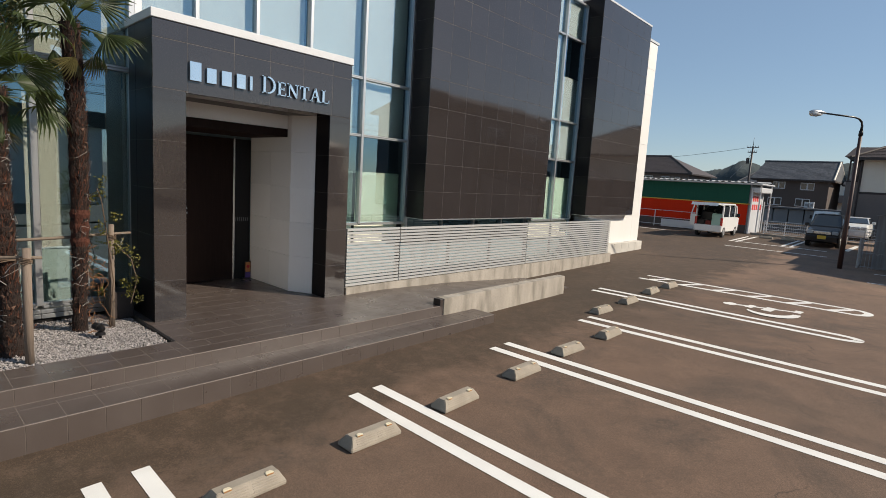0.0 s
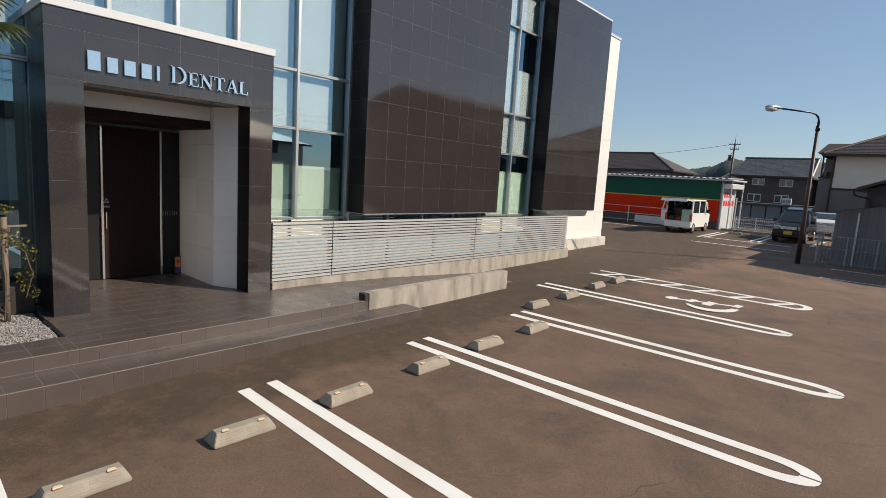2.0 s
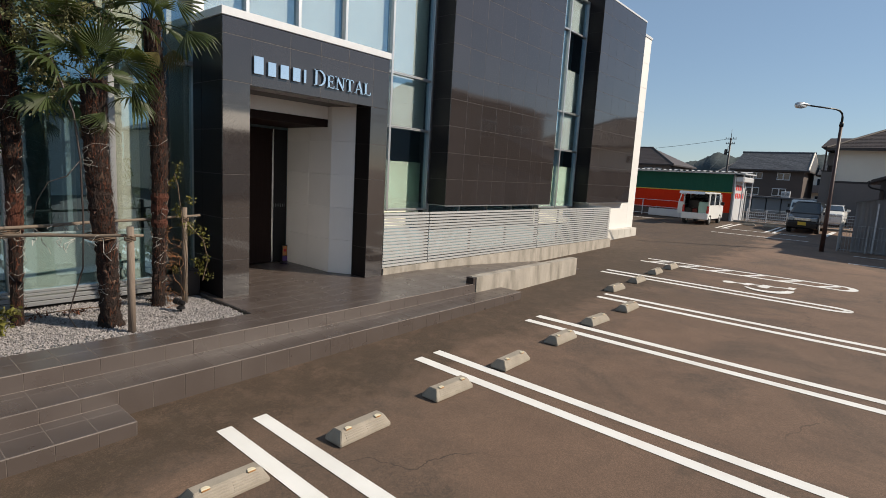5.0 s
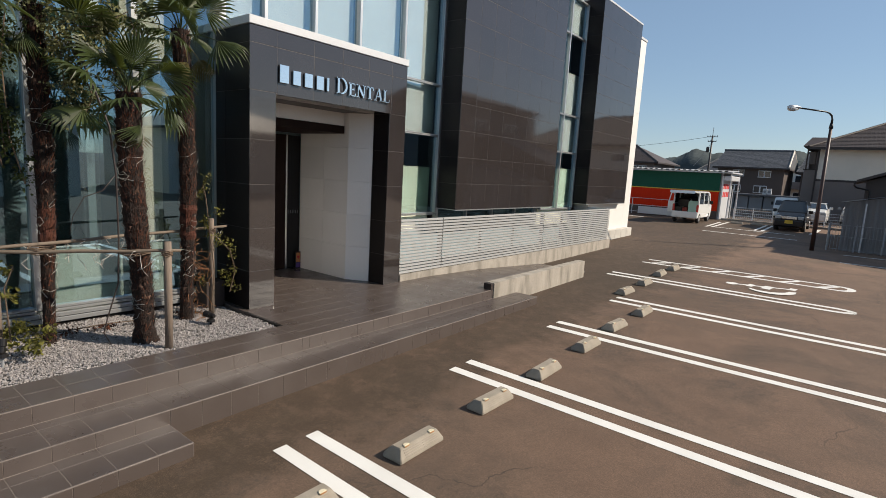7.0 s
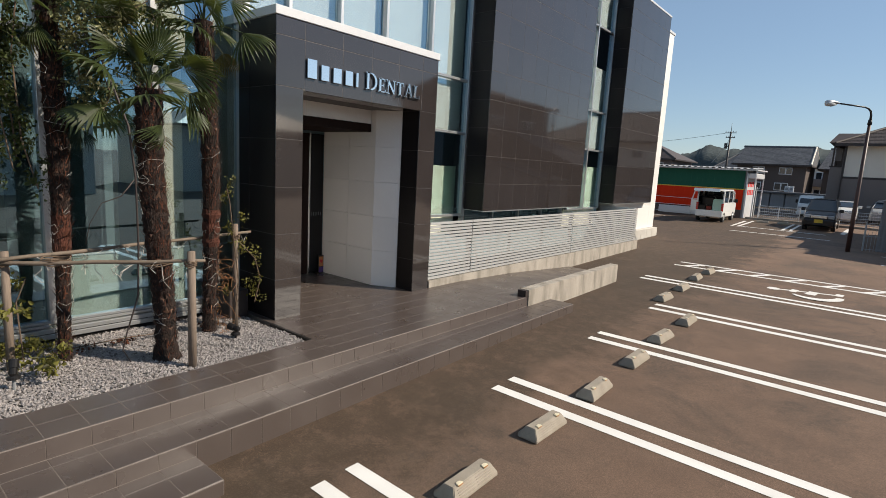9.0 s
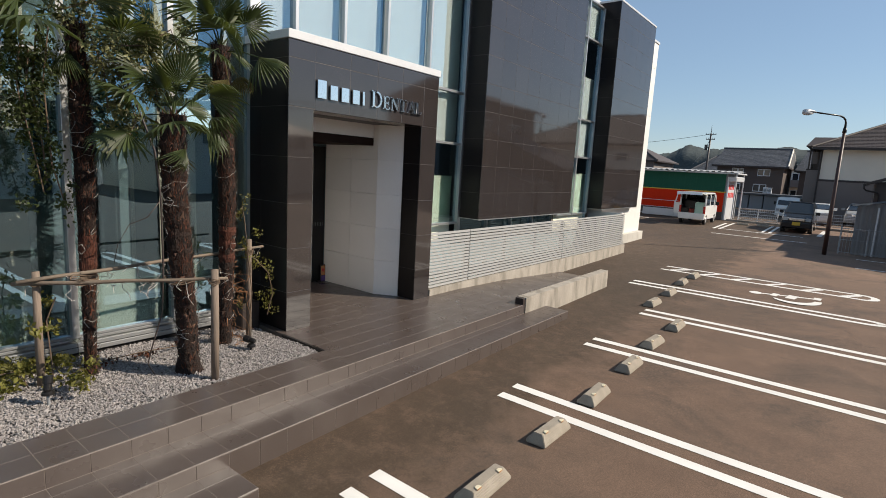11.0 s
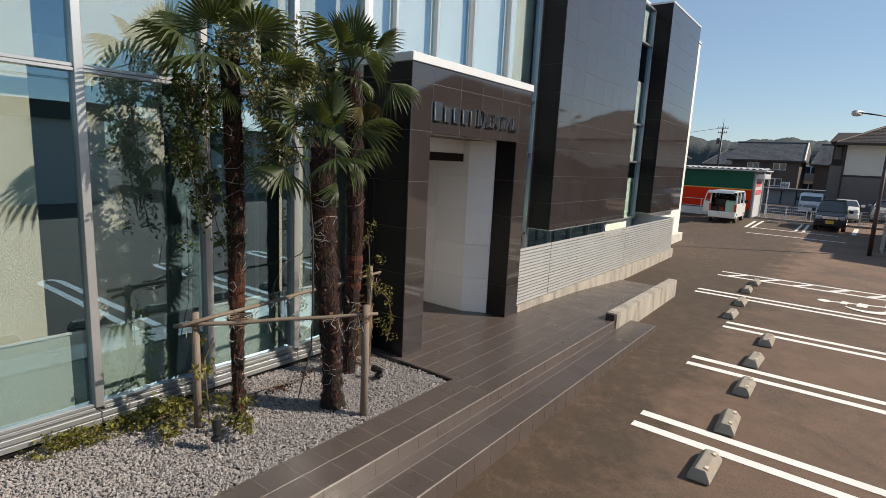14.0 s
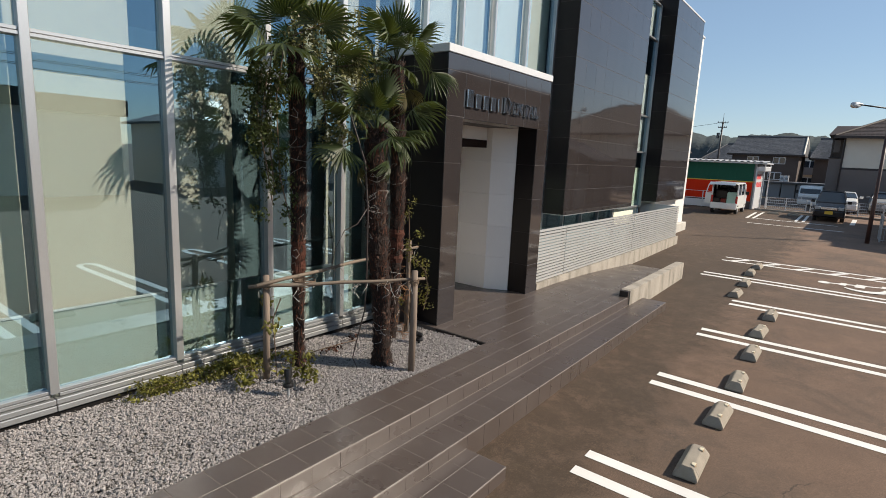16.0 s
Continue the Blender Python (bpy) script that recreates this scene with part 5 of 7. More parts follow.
def wagon(cx, y0, W, L, H, paint, label, plate):
    """Small wagon seen from its front, nose at y0."""
    g = gz(y0)
    e = empty("car", (cx, y0, g), label, "car", "vehicles")
    def sec(y, z0, z1, hw, topw):
        return [(cx - hw, y, g + z0), (cx + hw, y, g + z0), (cx + hw + 0.0, y, g + z0 + (z1 - z0) * 0.6), (cx + topw, y, g + z1), (cx - topw, y, g + z1), (cx - hw - 0.0, y, g + z0 + (z1 - z0) * 0.6)]
    bm = B()
    loft(bm, [sec(y0, 0.28, 0.72, W * 0.90, W * 0.80), sec(y0 + 0.10, 0.22, 0.80, W, W * 0.88), sec(y0 + 0.70, 0.22, 0.93, W, W * 0.90), sec(y0 + 1.0, 0.22, 0.97, W, W * 0.93), sec(y0 + L - 0.1, 0.25, 0.97, W, W * 0.93), sec(y0 + L, 0.35, 0.92, W * 0.94, W * 0.9)])
    bmesh.ops.bevel(bm, geom=bm.edges[:], offset=0.03, segments=2, affect="EDGES", clamp_overlap=True)
    part("body", bm, paint, e)
    bm = B()
    loft(bm, [sec(y0 + 0.78, 0.91, 0.97, W * 0.92, W * 0.90), sec(y0 + 1.42, 0.93, H - 0.05, W * 0.93, W * 0.72), sec(y0 + L - 0.35, 0.93, H - 0.03, W * 0.93, W * 0.74), sec(y0 + L - 0.03, 0.93, 1.01, W * 0.92, W * 0.9)])
    bmesh.ops.bevel(bm, geom=bm.edges[:], offset=0.02, segments=2, affect="EDGES", clamp_overlap=True)
    part("glasshouse", bm, M["dark_glass"], e, "dark car windows")
    bm = B(); box(bm, cx - W * 0.72, cx + W * 0.72, y0 + 1.44, y0 + L - 0.35, g + H - 0.055, g + H, 0.03); part("roof", bm, paint, e)
    for s in (-1, 1):
        bm = B(); tube(bm, [(cx + s * W * 0.91, y0 + 0.76, g + 0.95), (cx + s * W * 0.73, y0 + 1.42, g + H - 0.04)], 0.03, 6); part("pillar", bm, paint, e)
        bm = B(); box(bm, cx + s * W * 0.52, cx + s * W * 0.90, y0 - 0.01, y0 + 0.16, g + 0.60, g + 0.78, 0.03); part("headlamp", bm, M["lens"], e, "clear headlamp")
        bm = B(); box(bm, cx + s * (W + 0.02), cx + s * (W + 0.2), y0 + 1.0, y0 + 1.08, g + 0.92, g + 1.07, 0.02); part("mirror", bm, paint, e)
        bm = B(); tube(bm, [(cx + s * W * 0.72, y0 - 0.02, g + 0.42), (cx + s * W * 0.72, y0 + 0.03, g + 0.42)], 0.06, 12); part("fog_lamp", bm, M["lens"], e, "round fog lamp")
        for yy in (y0 + 0.62, y0 + L - 0.6):
            wheel(e, cx + s * (W - 0.09), yy, g + 0.30, 0.30, 0.18)
    bm = B(); box(bm, cx - W * 0.5, cx + W * 0.5, y0 - 0.02, y0 + 0.08, g + 0.62, g + 0.76, 0.012); part("grille", bm, M["chrome"], e, "bright grille bar")
    bm = B(); box(bm, cx - W * 0.95, cx + W * 0.95, y0 - 0.06, y0 + 0.12, g + 0.26, g + 0.56, 0.04); part("bumper", bm, paint, e)
    bm = B(); box(bm, cx - 0.17, cx + 0.17, y0 - 0.075, y0 - 0.062, g + 0.40, g + 0.56); part("number_plate", bm, plate, e, "blank number plate")
    return e


wagon(-3.37, 29.6, 0.665, 3.5, 1.52, M["car_black"], "black compact wagon parked facing the lot", M["plate_yellow"])


def delivery_van(cx, y0, W, H):
    """Flat-nosed van seen from its front, nose at y0."""
    g, L = 0.30, 3.3
    e = empty("van", (cx, y0, g), "white flat-nosed van parked behind the fence", "van", "vehicles")
    bm = B(); prism(bm, [(y0, g + 0.30), (y0 + L, g + 0.30), (y0 + L, g + H), (y0 + 0.62, g + H), (y0 + 0.10, g + 1.02), (y0, g + 0.90)], "x", cx - W, cx + W, 0.04); part("body", bm, M["car_white"], e)
    bm = B(); prism(bm, [(y0 + 0.115, g + 1.06), (y0 + 0.56, g + H - 0.10), (y0 + 0.545, g + H - 0.095), (y0 + 0.10, g + 1.065)], "x", cx - W * 0.88, cx + W * 0.88); part("windscreen", bm, M["dark_glass"], e, "dark windscreen")
    bm = B(); box(bm, cx - W * 0.6, cx + W * 0.6, y0 - 0.014, y0 + 0.02, g + 0.62, g + 0.78, 0.005); part("grille", bm, M["grey_sheet"], e, "grey grille")
    bm = B(); box(bm, cx - W * 0.98, cx + W * 0.98, y0 - 0.05, y0 + 0.1, g + 0.28, g + 0.52, 0.03); part("bumper", bm, M["car_white"], e)
    bm = B(); box(bm, cx - 0.17, cx + 0.17, y0 - 0.062, y0 - 0.052, g + 0.34, g + 0.48); part("number_plate", bm, M["white_metal"], e, "blank number plate")
    for q in (-1, 1):
        bm = B(); box(bm, cx + q * W * 0.66, cx + q * W * 0.95, y0 - 0.016, y0 + 0.03, g + 0.60, g + 0.80, 0.01); part("headlamp", bm, M["lens"], e, "clear headlamp")
        bm = B(); box(bm, cx + q * (W + 0.04), cx + q * (W + 0.17), y0 + 0.2, y0 + 0.27, g + 1.05, g + 1.28, 0.02); part("mirror", bm, M["black"], e, "black door mirror")
        bm = B(); prism(bm, [(y0 + 0.35, g + 1.05), (y0 + 1.5, g + 1.05), (y0 + 1.5, g + H - 0.16), (y0 + 0.72, g + H - 0.16)], "x", cx + q * (W + 0.002), cx + q * (W + 0.008)); part("side_window", bm, M["dark_glass"], e, "dark side window")
        for yy in (y0 + 0.6, y0 + L - 0.6):
            wheel(e, cx + q * (W - 0.09), yy, g + 0.30, 0.30, 0.18)


delivery_van(-4.98, 42.6, 0.68, 1.58)
wagon(-2.95, 36.5, 0.74, 3.9, 1.26, M["car_white"], "white car parked behind the fence", M["white_metal"])
wagon(-0.87, 38.4, 0.78, 4.0, 1.34, M["grey_sheet"], "silver car parked behind the fence", M["white_metal"])


# ---- houses ----
def house(x0, x1, y0, y1, z0, eave, ridge, wall_m, roof_m, label, hip=0.0, along="x", windows=(), over=0.45, band=None, group="houses"):
    e = empty("house", ((x0 + x1) / 2, (y0 + y1) / 2, z0), label, "house", group)
    bm = B(); box(bm, x0, x1, y0, y1, z0, eave); part("wall", bm, wall_m, e)
    X0, X1, Y0, Y1 = x0 - over, x1 + over, y0 - over, y1 + over
    bm = B()
    if along == "x":
        r = [(X0 + hip, (Y0 + Y1) / 2, ridge), (X1 - hip, (Y0 + Y1) / 2, ridge)]
        c = [(X0, Y0, eave - 0.05), (X1, Y0, eave - 0.05), (X1, Y1, eave - 0.05), (X0, Y1, eave - 0.05)]
        faces = ((0, 1, 5, 4), (2, 3, 4, 5), (1, 2, 5), (3, 0, 4), (3, 2, 1, 0))
    else:
        r = [((X0 + X1) / 2, Y0 + hip, ridge), ((X0 + X1) / 2, Y1 - hip, ridge)]
        c = [(X0, Y0, eave - 0.05), (X1, Y0, eave - 0.05), (X1, Y1, eave - 0.05), (X0, Y1, eave - 0.05)]
        faces = ((1, 2, 5, 4), (3, 0, 4, 5), (0, 1, 4), (2, 3, 5), (3, 2, 1, 0))
    vs = [bm.verts.new(p) for p in c + r]
    for f in faces:
        bm.faces.new([vs[i] for i in f])
    part("roof", bm, roof_m, e)
    # courses of roof tiles on the slope that faces the lot
    if along == "x":
        bm = B()
        n = max(14, int((Y1 - Y0) / 2 / 0.22))
        for k in range(n):
            t0, t1 = k / n, (k + 1) / n
            ya, yb = Y0 + (Y1 - Y0) / 2 * t0, Y0 + (Y1 - Y0) / 2 * t1
            za, zb = eave - 0.05 + (ridge - eave + 0.05) * t0, eave - 0.05 + (ridge - eave + 0.05) * t1
            xa, xb = X0 + hip * t0, X1 - hip * t0
            m = max(3, int((xb - xa) / 0.24))
            for i in range(m):
                u, v = xa + (xb - xa) * i / m, xa + (xb - xa) * (i + 0.9) / m
                xc, xd = X0 + hip * t1, X1 - hip * t1
                u1, v1 = xc + (xd - xc) * i / m, xc + (xd - xc) * (i + 0.9) / m
                q = [bm.verts.new(p) for p in ((u, ya, za + 0.035), (v, ya, za + 0.035), (v1, yb, zb + 0.012), (u1, yb, zb + 0.012))]
                bm.faces.new(q)
                bm.faces.new([bm.verts.new(p) for p in ((u, ya, za), (v, ya, za), (v, ya, za + 0.035), (u, ya, za + 0.035))])
        part("roof_tiles", bm, roof_m, e)
        bm = B(); tube(bm, [(r[0][0] - 0.1, r[0][1], ridge + 0.03), (r[1][0] + 0.1, r[1][1], ridge + 0.03)], 0.11, 8); part("ridge_cap", bm, roof_m, e)
        if hip > 1:
            for cn, rn in ((c[0], r[0]), (c[1], r[1])):
                bm = B(); tube(bm, [(cn[0], cn[1], cn[2] + 0.03), (rn[0], rn[1], rn[2] + 0.03)], 0.09, 8); part("hip_cap", bm, roof_m, e)
    bm = B()
    for a, b in (((X0, Y0), (X1, Y0)), ((X0, Y0), (X0, Y1)), ((X1, Y0), (X1, Y1))):
        box(bm, min(a[0], b[0]) - 0.04, max(a[0], b[0]) + 0.04, min(a[1], b[1]) - 0.04, max(a[1], b[1]) + 0.04, eave - 0.2, eave - 0.06)
    part("gutter", bm, M["wood_dark"], e)
    if band:
        bm = B(); box(bm, x0 - 0.03, x1 + 0.03, y0 - 0.03, y1, band - 0.07, band + 0.07); part("belt_course", bm, M["wood_dark"], e)
    for side, u, z, w, h in windows:
        win = B()
        if side == "y":
            box(win, u - w / 2, u + w / 2, y0 - 0.05, y0 + 0.02, z - h / 2, z + h / 2, 0.01)
        else:
            xx = x0 if side == "x0" else x1
            box(win, xx - 0.05, xx + 0.05, u - w / 2, u + w / 2, z - h / 2, z + h / 2, 0.01)
        wp = part("window", win, M["white_metal"], e, "white window frame")
        gl = B()
        for s in (-1, 1):
            if side == "y":
                box(gl, u + s * w / 4 - w / 4 + 0.06, u + s * w / 4 + w / 4 - 0.06, y0 - 0.06, y0 - 0.04, z - h / 2 + 0.08, z + h / 2 - 0.08)
            else:
                sg = -1 if side == "x0" else 1
                box(gl, xx + sg * 0.06, xx + sg * 0.04, u + s * w / 4 - w / 4 + 0.06, u + s * w / 4 + w / 4 - 0.06, z - h / 2 + 0.08, z + h / 2 - 0.08)
        part("pane", gl, M["dark_glass"], wp)
    return e


# brown apartment house with a blue-grey tiled roof
brown_house = house(-13.5, -7.4, 62, 70, -0.6, 4.6, 6.5, M["wall_brown"], M["roof_dark"], "brown two-storey house with a dark tiled roof", hip=0.2,
      windows=[("y", -11.5, 3.95, 1.1, 0.7), ("y", -9.1, 3.92, 1.15, 0.72), ("y", -9.33, 2.34, 1.2, 0.78), ("y", -11.7, 2.34, 1.2, 0.78)])
for s, x in ((1, -7.4),):
    bm = B(); tube(bm, [(x + s * 0.40, 61.6, 4.62), (x + s * 0.22, 66, 6.58), (x + s * 0.40, 70.4, 4.62)], 0.07, 6); part("verge", bm, M["wall_cream"], brown_house, "pale roof verge")
house(-6.3, 2.5, 66, 74, -0.6, 4.4, 6.6, M["wall_brown"], M["roof_dark"], "brown two-storey house half hidden behind its neighbour", hip=0.6, windows=[("y", -3.6, 3.2, 1.2, 0.9)])
for x in (-8.05, -7.68):
    ac = empty("air_conditioner", (x, 56, 1.9), "white outdoor air conditioner on the shed roof", "air conditioner", "air conditioners")
    bm = B(); box(bm, x - 0.165, x + 0.165, 55.85, 56.15, 1.9, 2.45, 0.02); part("casing", bm, M["white_metal"], ac)
    bm = B(); tube(bm, [(x, 55.83, 2.18), (x, 55.849, 2.18)], 0.12, 14); part("fan_grille", bm, M["grey_sheet"], ac, "round grey fan grille")
# pale apartment house in the gap between the brown ones
h = house(-9.6, -5.6, 82, 90, -0.6, 5.0, 5.6, M["wall_cream"], M["roof_dark"], "pale apartment house with balconies, far behind the brown houses", hip=1.5, over=0.2, windows=[("y", -7.6, 3.9, 1.4, 1.0), ("y", -7.6, 1.6, 1.4, 1.2)])
for z in (0.2, 2.55):
    bm = B(); box(bm, -9.6, -5.6, 81.1, 81.95, z, z + 0.95, 0.02); part("balcony", bm, M["wall_grey"], h, "grey-brown balcony")
house(-38, -19.6, 60, 68, -0.6, 4.75, 6.75, M["wall_grey"], M["roof_brown"], "grey-brown house with a brown tiled hip roof", hip=4.0,
      windows=[("y", -24.2, 3.9, 1.6, 0.9), ("y", -22.0, 3.9, 0.9, 0.8), ("y", -20.9, 3.9, 0.9, 0.8), ("y", -27.5, 3.9, 1.6, 0.9)])
house(-19.4, -13.9, 78, 84, -0.6, 4.2, 6.3, M["wall_grey"], M["roof_dark"], "small grey house with a dark roof", hip=2.5)
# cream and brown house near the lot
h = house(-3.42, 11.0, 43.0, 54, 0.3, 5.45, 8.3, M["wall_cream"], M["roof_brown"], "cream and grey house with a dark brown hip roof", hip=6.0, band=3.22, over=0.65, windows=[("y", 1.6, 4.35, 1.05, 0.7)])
bm = B(); box(bm, -3.44, 11.02, 42.96, 54.02, 0.3, 3.15); part("lower_wall", bm, M["wall_grey"], h, "grey-brown lower wall cladding")
bm = B(); box(bm, -4.25, -3.44, 43.5, 48.5, 0.3, 3.9, 0.02); part("balcony", bm, M["wall_grey"], h, "grey-brown balcony block")
bm = B(); box(bm, -4.29, -3.40, 43.46, 48.54, 3.9, 3.98, 0.01); part("coping", bm, M["wood_dark"], h, "dark balcony coping")
bm = B(); box(bm, -4.2, -3.43, 46.2, 46.3, 3.98, 5.5); part("balcony_back", bm, M["wall_brown"], h, "shaded back wall of the balcony")
for x, y in ((-4.2, 43.56), (-4.2, 46.1), (-3.5, 43.56)):
    bm = B(); box(bm, x, x + 0.09, y, y + 0.09, 3.98, 5.5); part("balcony_post", bm, M["wood_dark"], h)
bm = B(); box(bm, -4.10, -3.74, 44.3, 44.36, 4.35, 5.2, 0.01); part("balcony_screen", bm, M["wall_grey"], h, "pale screen on the balcony")
bm = B()
vs = [bm.verts.new(p) for p in ((-4.45, 43.0, 5.5), (-3.0, 43.0, 5.5), (-3.0, 49.2, 5.5), (-4.45, 49.2, 5.5), (-4.1, 44.4, 6.2), (-2.6, 44.4, 6.2), (-2.6, 48.0, 6.2), (-4.1, 48.0, 6.2))]
for f in ((3, 2, 1, 0), (4, 5, 6, 7), (0, 1, 5, 4), (1, 2, 6, 5), (2, 3, 7, 6), (3, 0, 4, 7)):
    bm.faces.new([vs[i] for i in f])
part("side_roof", bm, M["roof_brown"], h, "small brown roof over the balcony")
bm = B(); tube(bm, [(-3.5, 42.9, 5.2), (-3.5, 42.9, 0.4)], 0.05, 8); part("downpipe", bm, M["wood_dark"], h)
# garages before the brown house
for k in range(7):
    bm = B(); box(bm, -12.4 + k * 1.15, -11.32 + k * 1.15, 54, 57, -0.1, 1.75, 0.03)
    solid("storage_shed", bm, M["grey_sheet"], "grey metal storage shed before the brown house", "shed", "storage sheds")
bm = B(); box(bm, -12.6, -4.3, 53.7, 57.2, 1.76, 1.9); solid("shed_roof", bm, M["roof_dark"], "dark flat roof over the row of sheds", "roof")


# ---- shed and wire fence at the lot's edge ----
def near_shed():
    p, q = Vector((-1.1, 23.35)), Vector((2.9, 23.4))
    d = (q - p).normalized(); n = Vector((d.y, -d.x))
    back = n if n.y > 0 else -n
    g = gz(22)
    e = empty("shed", (p.x, p.y, g), "weathered grey corrugated metal shed with a sloping roof", "shed")
    L = 3.9
    def at(u, w, z):
        v = p + d * u + back * w
        return (v.x, v.y, z)
    bm = B()
    m = int(L / 0.09)
    prev = None
    for k in range(m + 1):
        u = L * k / m
        w = 0.012 * (k % 2)
        top = 2.10 + u * 0.22
        c = [bm.verts.new(at(u, w, g)), bm.verts.new(at(u, w, top))]
        if prev:
            bm.faces.new((prev[0], c[0], c[1], prev[1]))
        prev = c
    bmesh.ops.solidify(bm, geom=bm.faces, thickness=0.02)
    part("front_wall", bm, M["shed_sheet"], e)
    bm = B()
    vs = [bm.verts.new(at(u, w, z)) for u, w, z in ((0.03, 0.04, g), (0.03, 2.6, g), (0.03, 2.6, 2.08), (0.03, 0.04, 2.08))]
    bm.faces.new(vs); bmesh.ops.solidify(bm, geom=bm.faces, thickness=0.03)
    part("side_wall", bm, M["shed_sheet"], e)
    bm = B()
    vs = [bm.verts.new(at(u, w, z)) for u, w, z in ((-0.15, -0.12, 2.09), (L, -0.12, 2.13 + L * 0.22), (L, 2.7, 2.13 + L * 0.22), (-0.15, 2.7, 2.09))]
    bm.faces.new(vs); bmesh.ops.solidify(bm, geom=bm.faces, thickness=0.06)
    part("roof", bm, M["roof_dark"], e, "dark sheet roof")
    for u in (0.6, 1.9, 3.2):
        bm = B(); vs = [bm.verts.new(at(u + a, -0.02 + b, z)) for z in (g, 2.1) for a, b in ((0, 0), (0.05, 0), (0.05, -0.02), (0, -0.02))]
        for f in ((0, 1, 5, 4), (1, 2, 6, 5), (2, 3, 7, 6), (3, 0, 4, 7), (4, 5, 6, 7), (3, 2, 1, 0)):
            bm.faces.new([vs[i] for i in f])
        part("batten", bm, M["white_metal"], e)


near_shed()


def wire_fence(x0, y0, x1, y1, n, label):
    g = gz((y0 + y1) / 2)
    e = empty("wire_fence", (x0, y0, g), label, "fence", "fences")
    for k in range(n + 1):
        t = k / n
        x, y = x0 + (x1 - x0) * t, y0 + (y1 - y0) * t
        bm = B(); tube(bm, [(x, y, g), (x, y, g + 1.0)], 0.005 if k % 8 else 0.025, 5); part("post" if k % 8 == 0 else "wire", bm, M["fence_grey"], e)
    for z in (0.08, 0.55, 0.97):
        bm = B(); tube(bm, [(x0, y0, g + z), (x1, y1, g + z)], 0.010, 5); part("rail", bm, M["fence_grey"], e)


wire_fence(-1.48, 24.4, -1.47, 23.12, 8, "grey wire mesh fence beside the shed")
wire_fence(-1.46, 23.1, 2.6, 22.95, 40, "grey wire mesh fence before the shed")


def neighbour_roof():
    """The low brown annexe whose gutter shows over the shed."""
    e = empty("annexe", (-0.6, 27.4, 0.3), "low brown annexe with a sloping dark roof and a bent drainpipe", "house", "houses")
    bm = B(); prism(bm, [(-0.62, 0.3), (4.6, 0.3), (4.6, 5.05), (-0.62, 2.98)], "y", 27.3, 31.0); part("wall", bm, M["wall_brown"], e)
    bm = B(); prism(bm, [(-0.95, 2.90), (4.7, 5.14), (4.7, 5.26), (-0.95, 3.02)], "y", 26.9, 31.3, 0.01); part("roof", bm, M["roof_brown"], e, "dark brown sloping roof")
    bm = B(); tube(bm, [(-1.0, 26.88, 2.93), (-1.0, 31.3, 2.95)], 0.055, 8); part("gutter", bm, M["wood_dark"], e)
    bm = B(); tube(bm, [(-1.0, 26.95, 2.90), (-1.0, 26.97, 2.78), (-0.92, 27.05, 2.70), (-0.52, 27.22, 2.62), (-0.47, 27.24, 2.55), (-0.47, 27.24, 0.4)], 0.035, 8); part("drainpipe", bm, M["wood_dark"], e, smooth=True)


neighbour_roof()


# ---- power pole, wires, hills ----
def power_pole(x, y, h, label="dark concrete power pole with crossarms"):
    e = empty("power_pole", (x, y, 0), label, "power pole")
    bm = B(); tube(bm, [(x, y, -1), (x + 0.1, y, h - 0.3)], [0.16, 0.10], 10); tube(bm, [(x + 0.1, y, h - 0.3), (x + 0.1, y, h + 0.75)], [0.035, 0.02], 6); part("pole", bm, M["wood_dark"], e, smooth=True)
    for z, w in ((h - 0.5, 0.64), (h - 1.1, 0.52)):
        bm = B(); box(bm, x + 0.1 - w, x + 0.1 + w, y - 0.05, y + 0.05, z, z + 0.08); arm = part("crossarm", bm, M["wood_dark"], e)
        for q in (-0.9, -0.4, 0.4, 0.9):
            bm = B(); tube(bm, [(x + 0.1 + q * w, y, z + 0.08), (x + 0.1 + q * w, y, z + 0.26)], 0.035, 6); part("insulator", bm, M["grey_sheet"], arm)
    bm = B(); tube(bm, [(x - 0.30, y, h - 2.45), (x - 0.30, y, h - 1.75)], 0.19, 10); part("transformer", bm, M["wood_dark"], e)
    bm = B(); box(bm, x - 0.3, x + 0.1, y - 0.04, y + 0.04, h - 2.2, h - 2.1); part("bracket", bm, M["wood_dark"], e)


power_pole(-17.4, 75, 9.2)


def wire(a, b, sag, r=0.02):
    bm = B()
    a, b = Vector(a), Vector(b)
    pts = [a.lerp(b, t / 14) - Vector((0, 0, sag * 4 * (t / 14) * (1 - t / 14))) for t in range(15)]
    tube(bm, pts, r, 5)
    solid("power_line", bm, M["black"], "thin black overhead power line", "cable", "power lines")


wire((-17.9, 75, 8.7), (-62, 82, 8.4), 1.6, 0.022)
wire((-17.4, 75, 7.9), (-16.3, 63, 4.5), 0.2, 0.02)
for y in (-40, 70):
    power_pole(30.5, y, 9.2)
for k, z in enumerate((8.1, 8.1, 8.7, 8.7)):
    wire((30.1 + k % 2 * 1.0, -40, z + 0.2), (30.1 + k % 2 * 1.0, 70, z + 0.2), 0.9, 0.02)


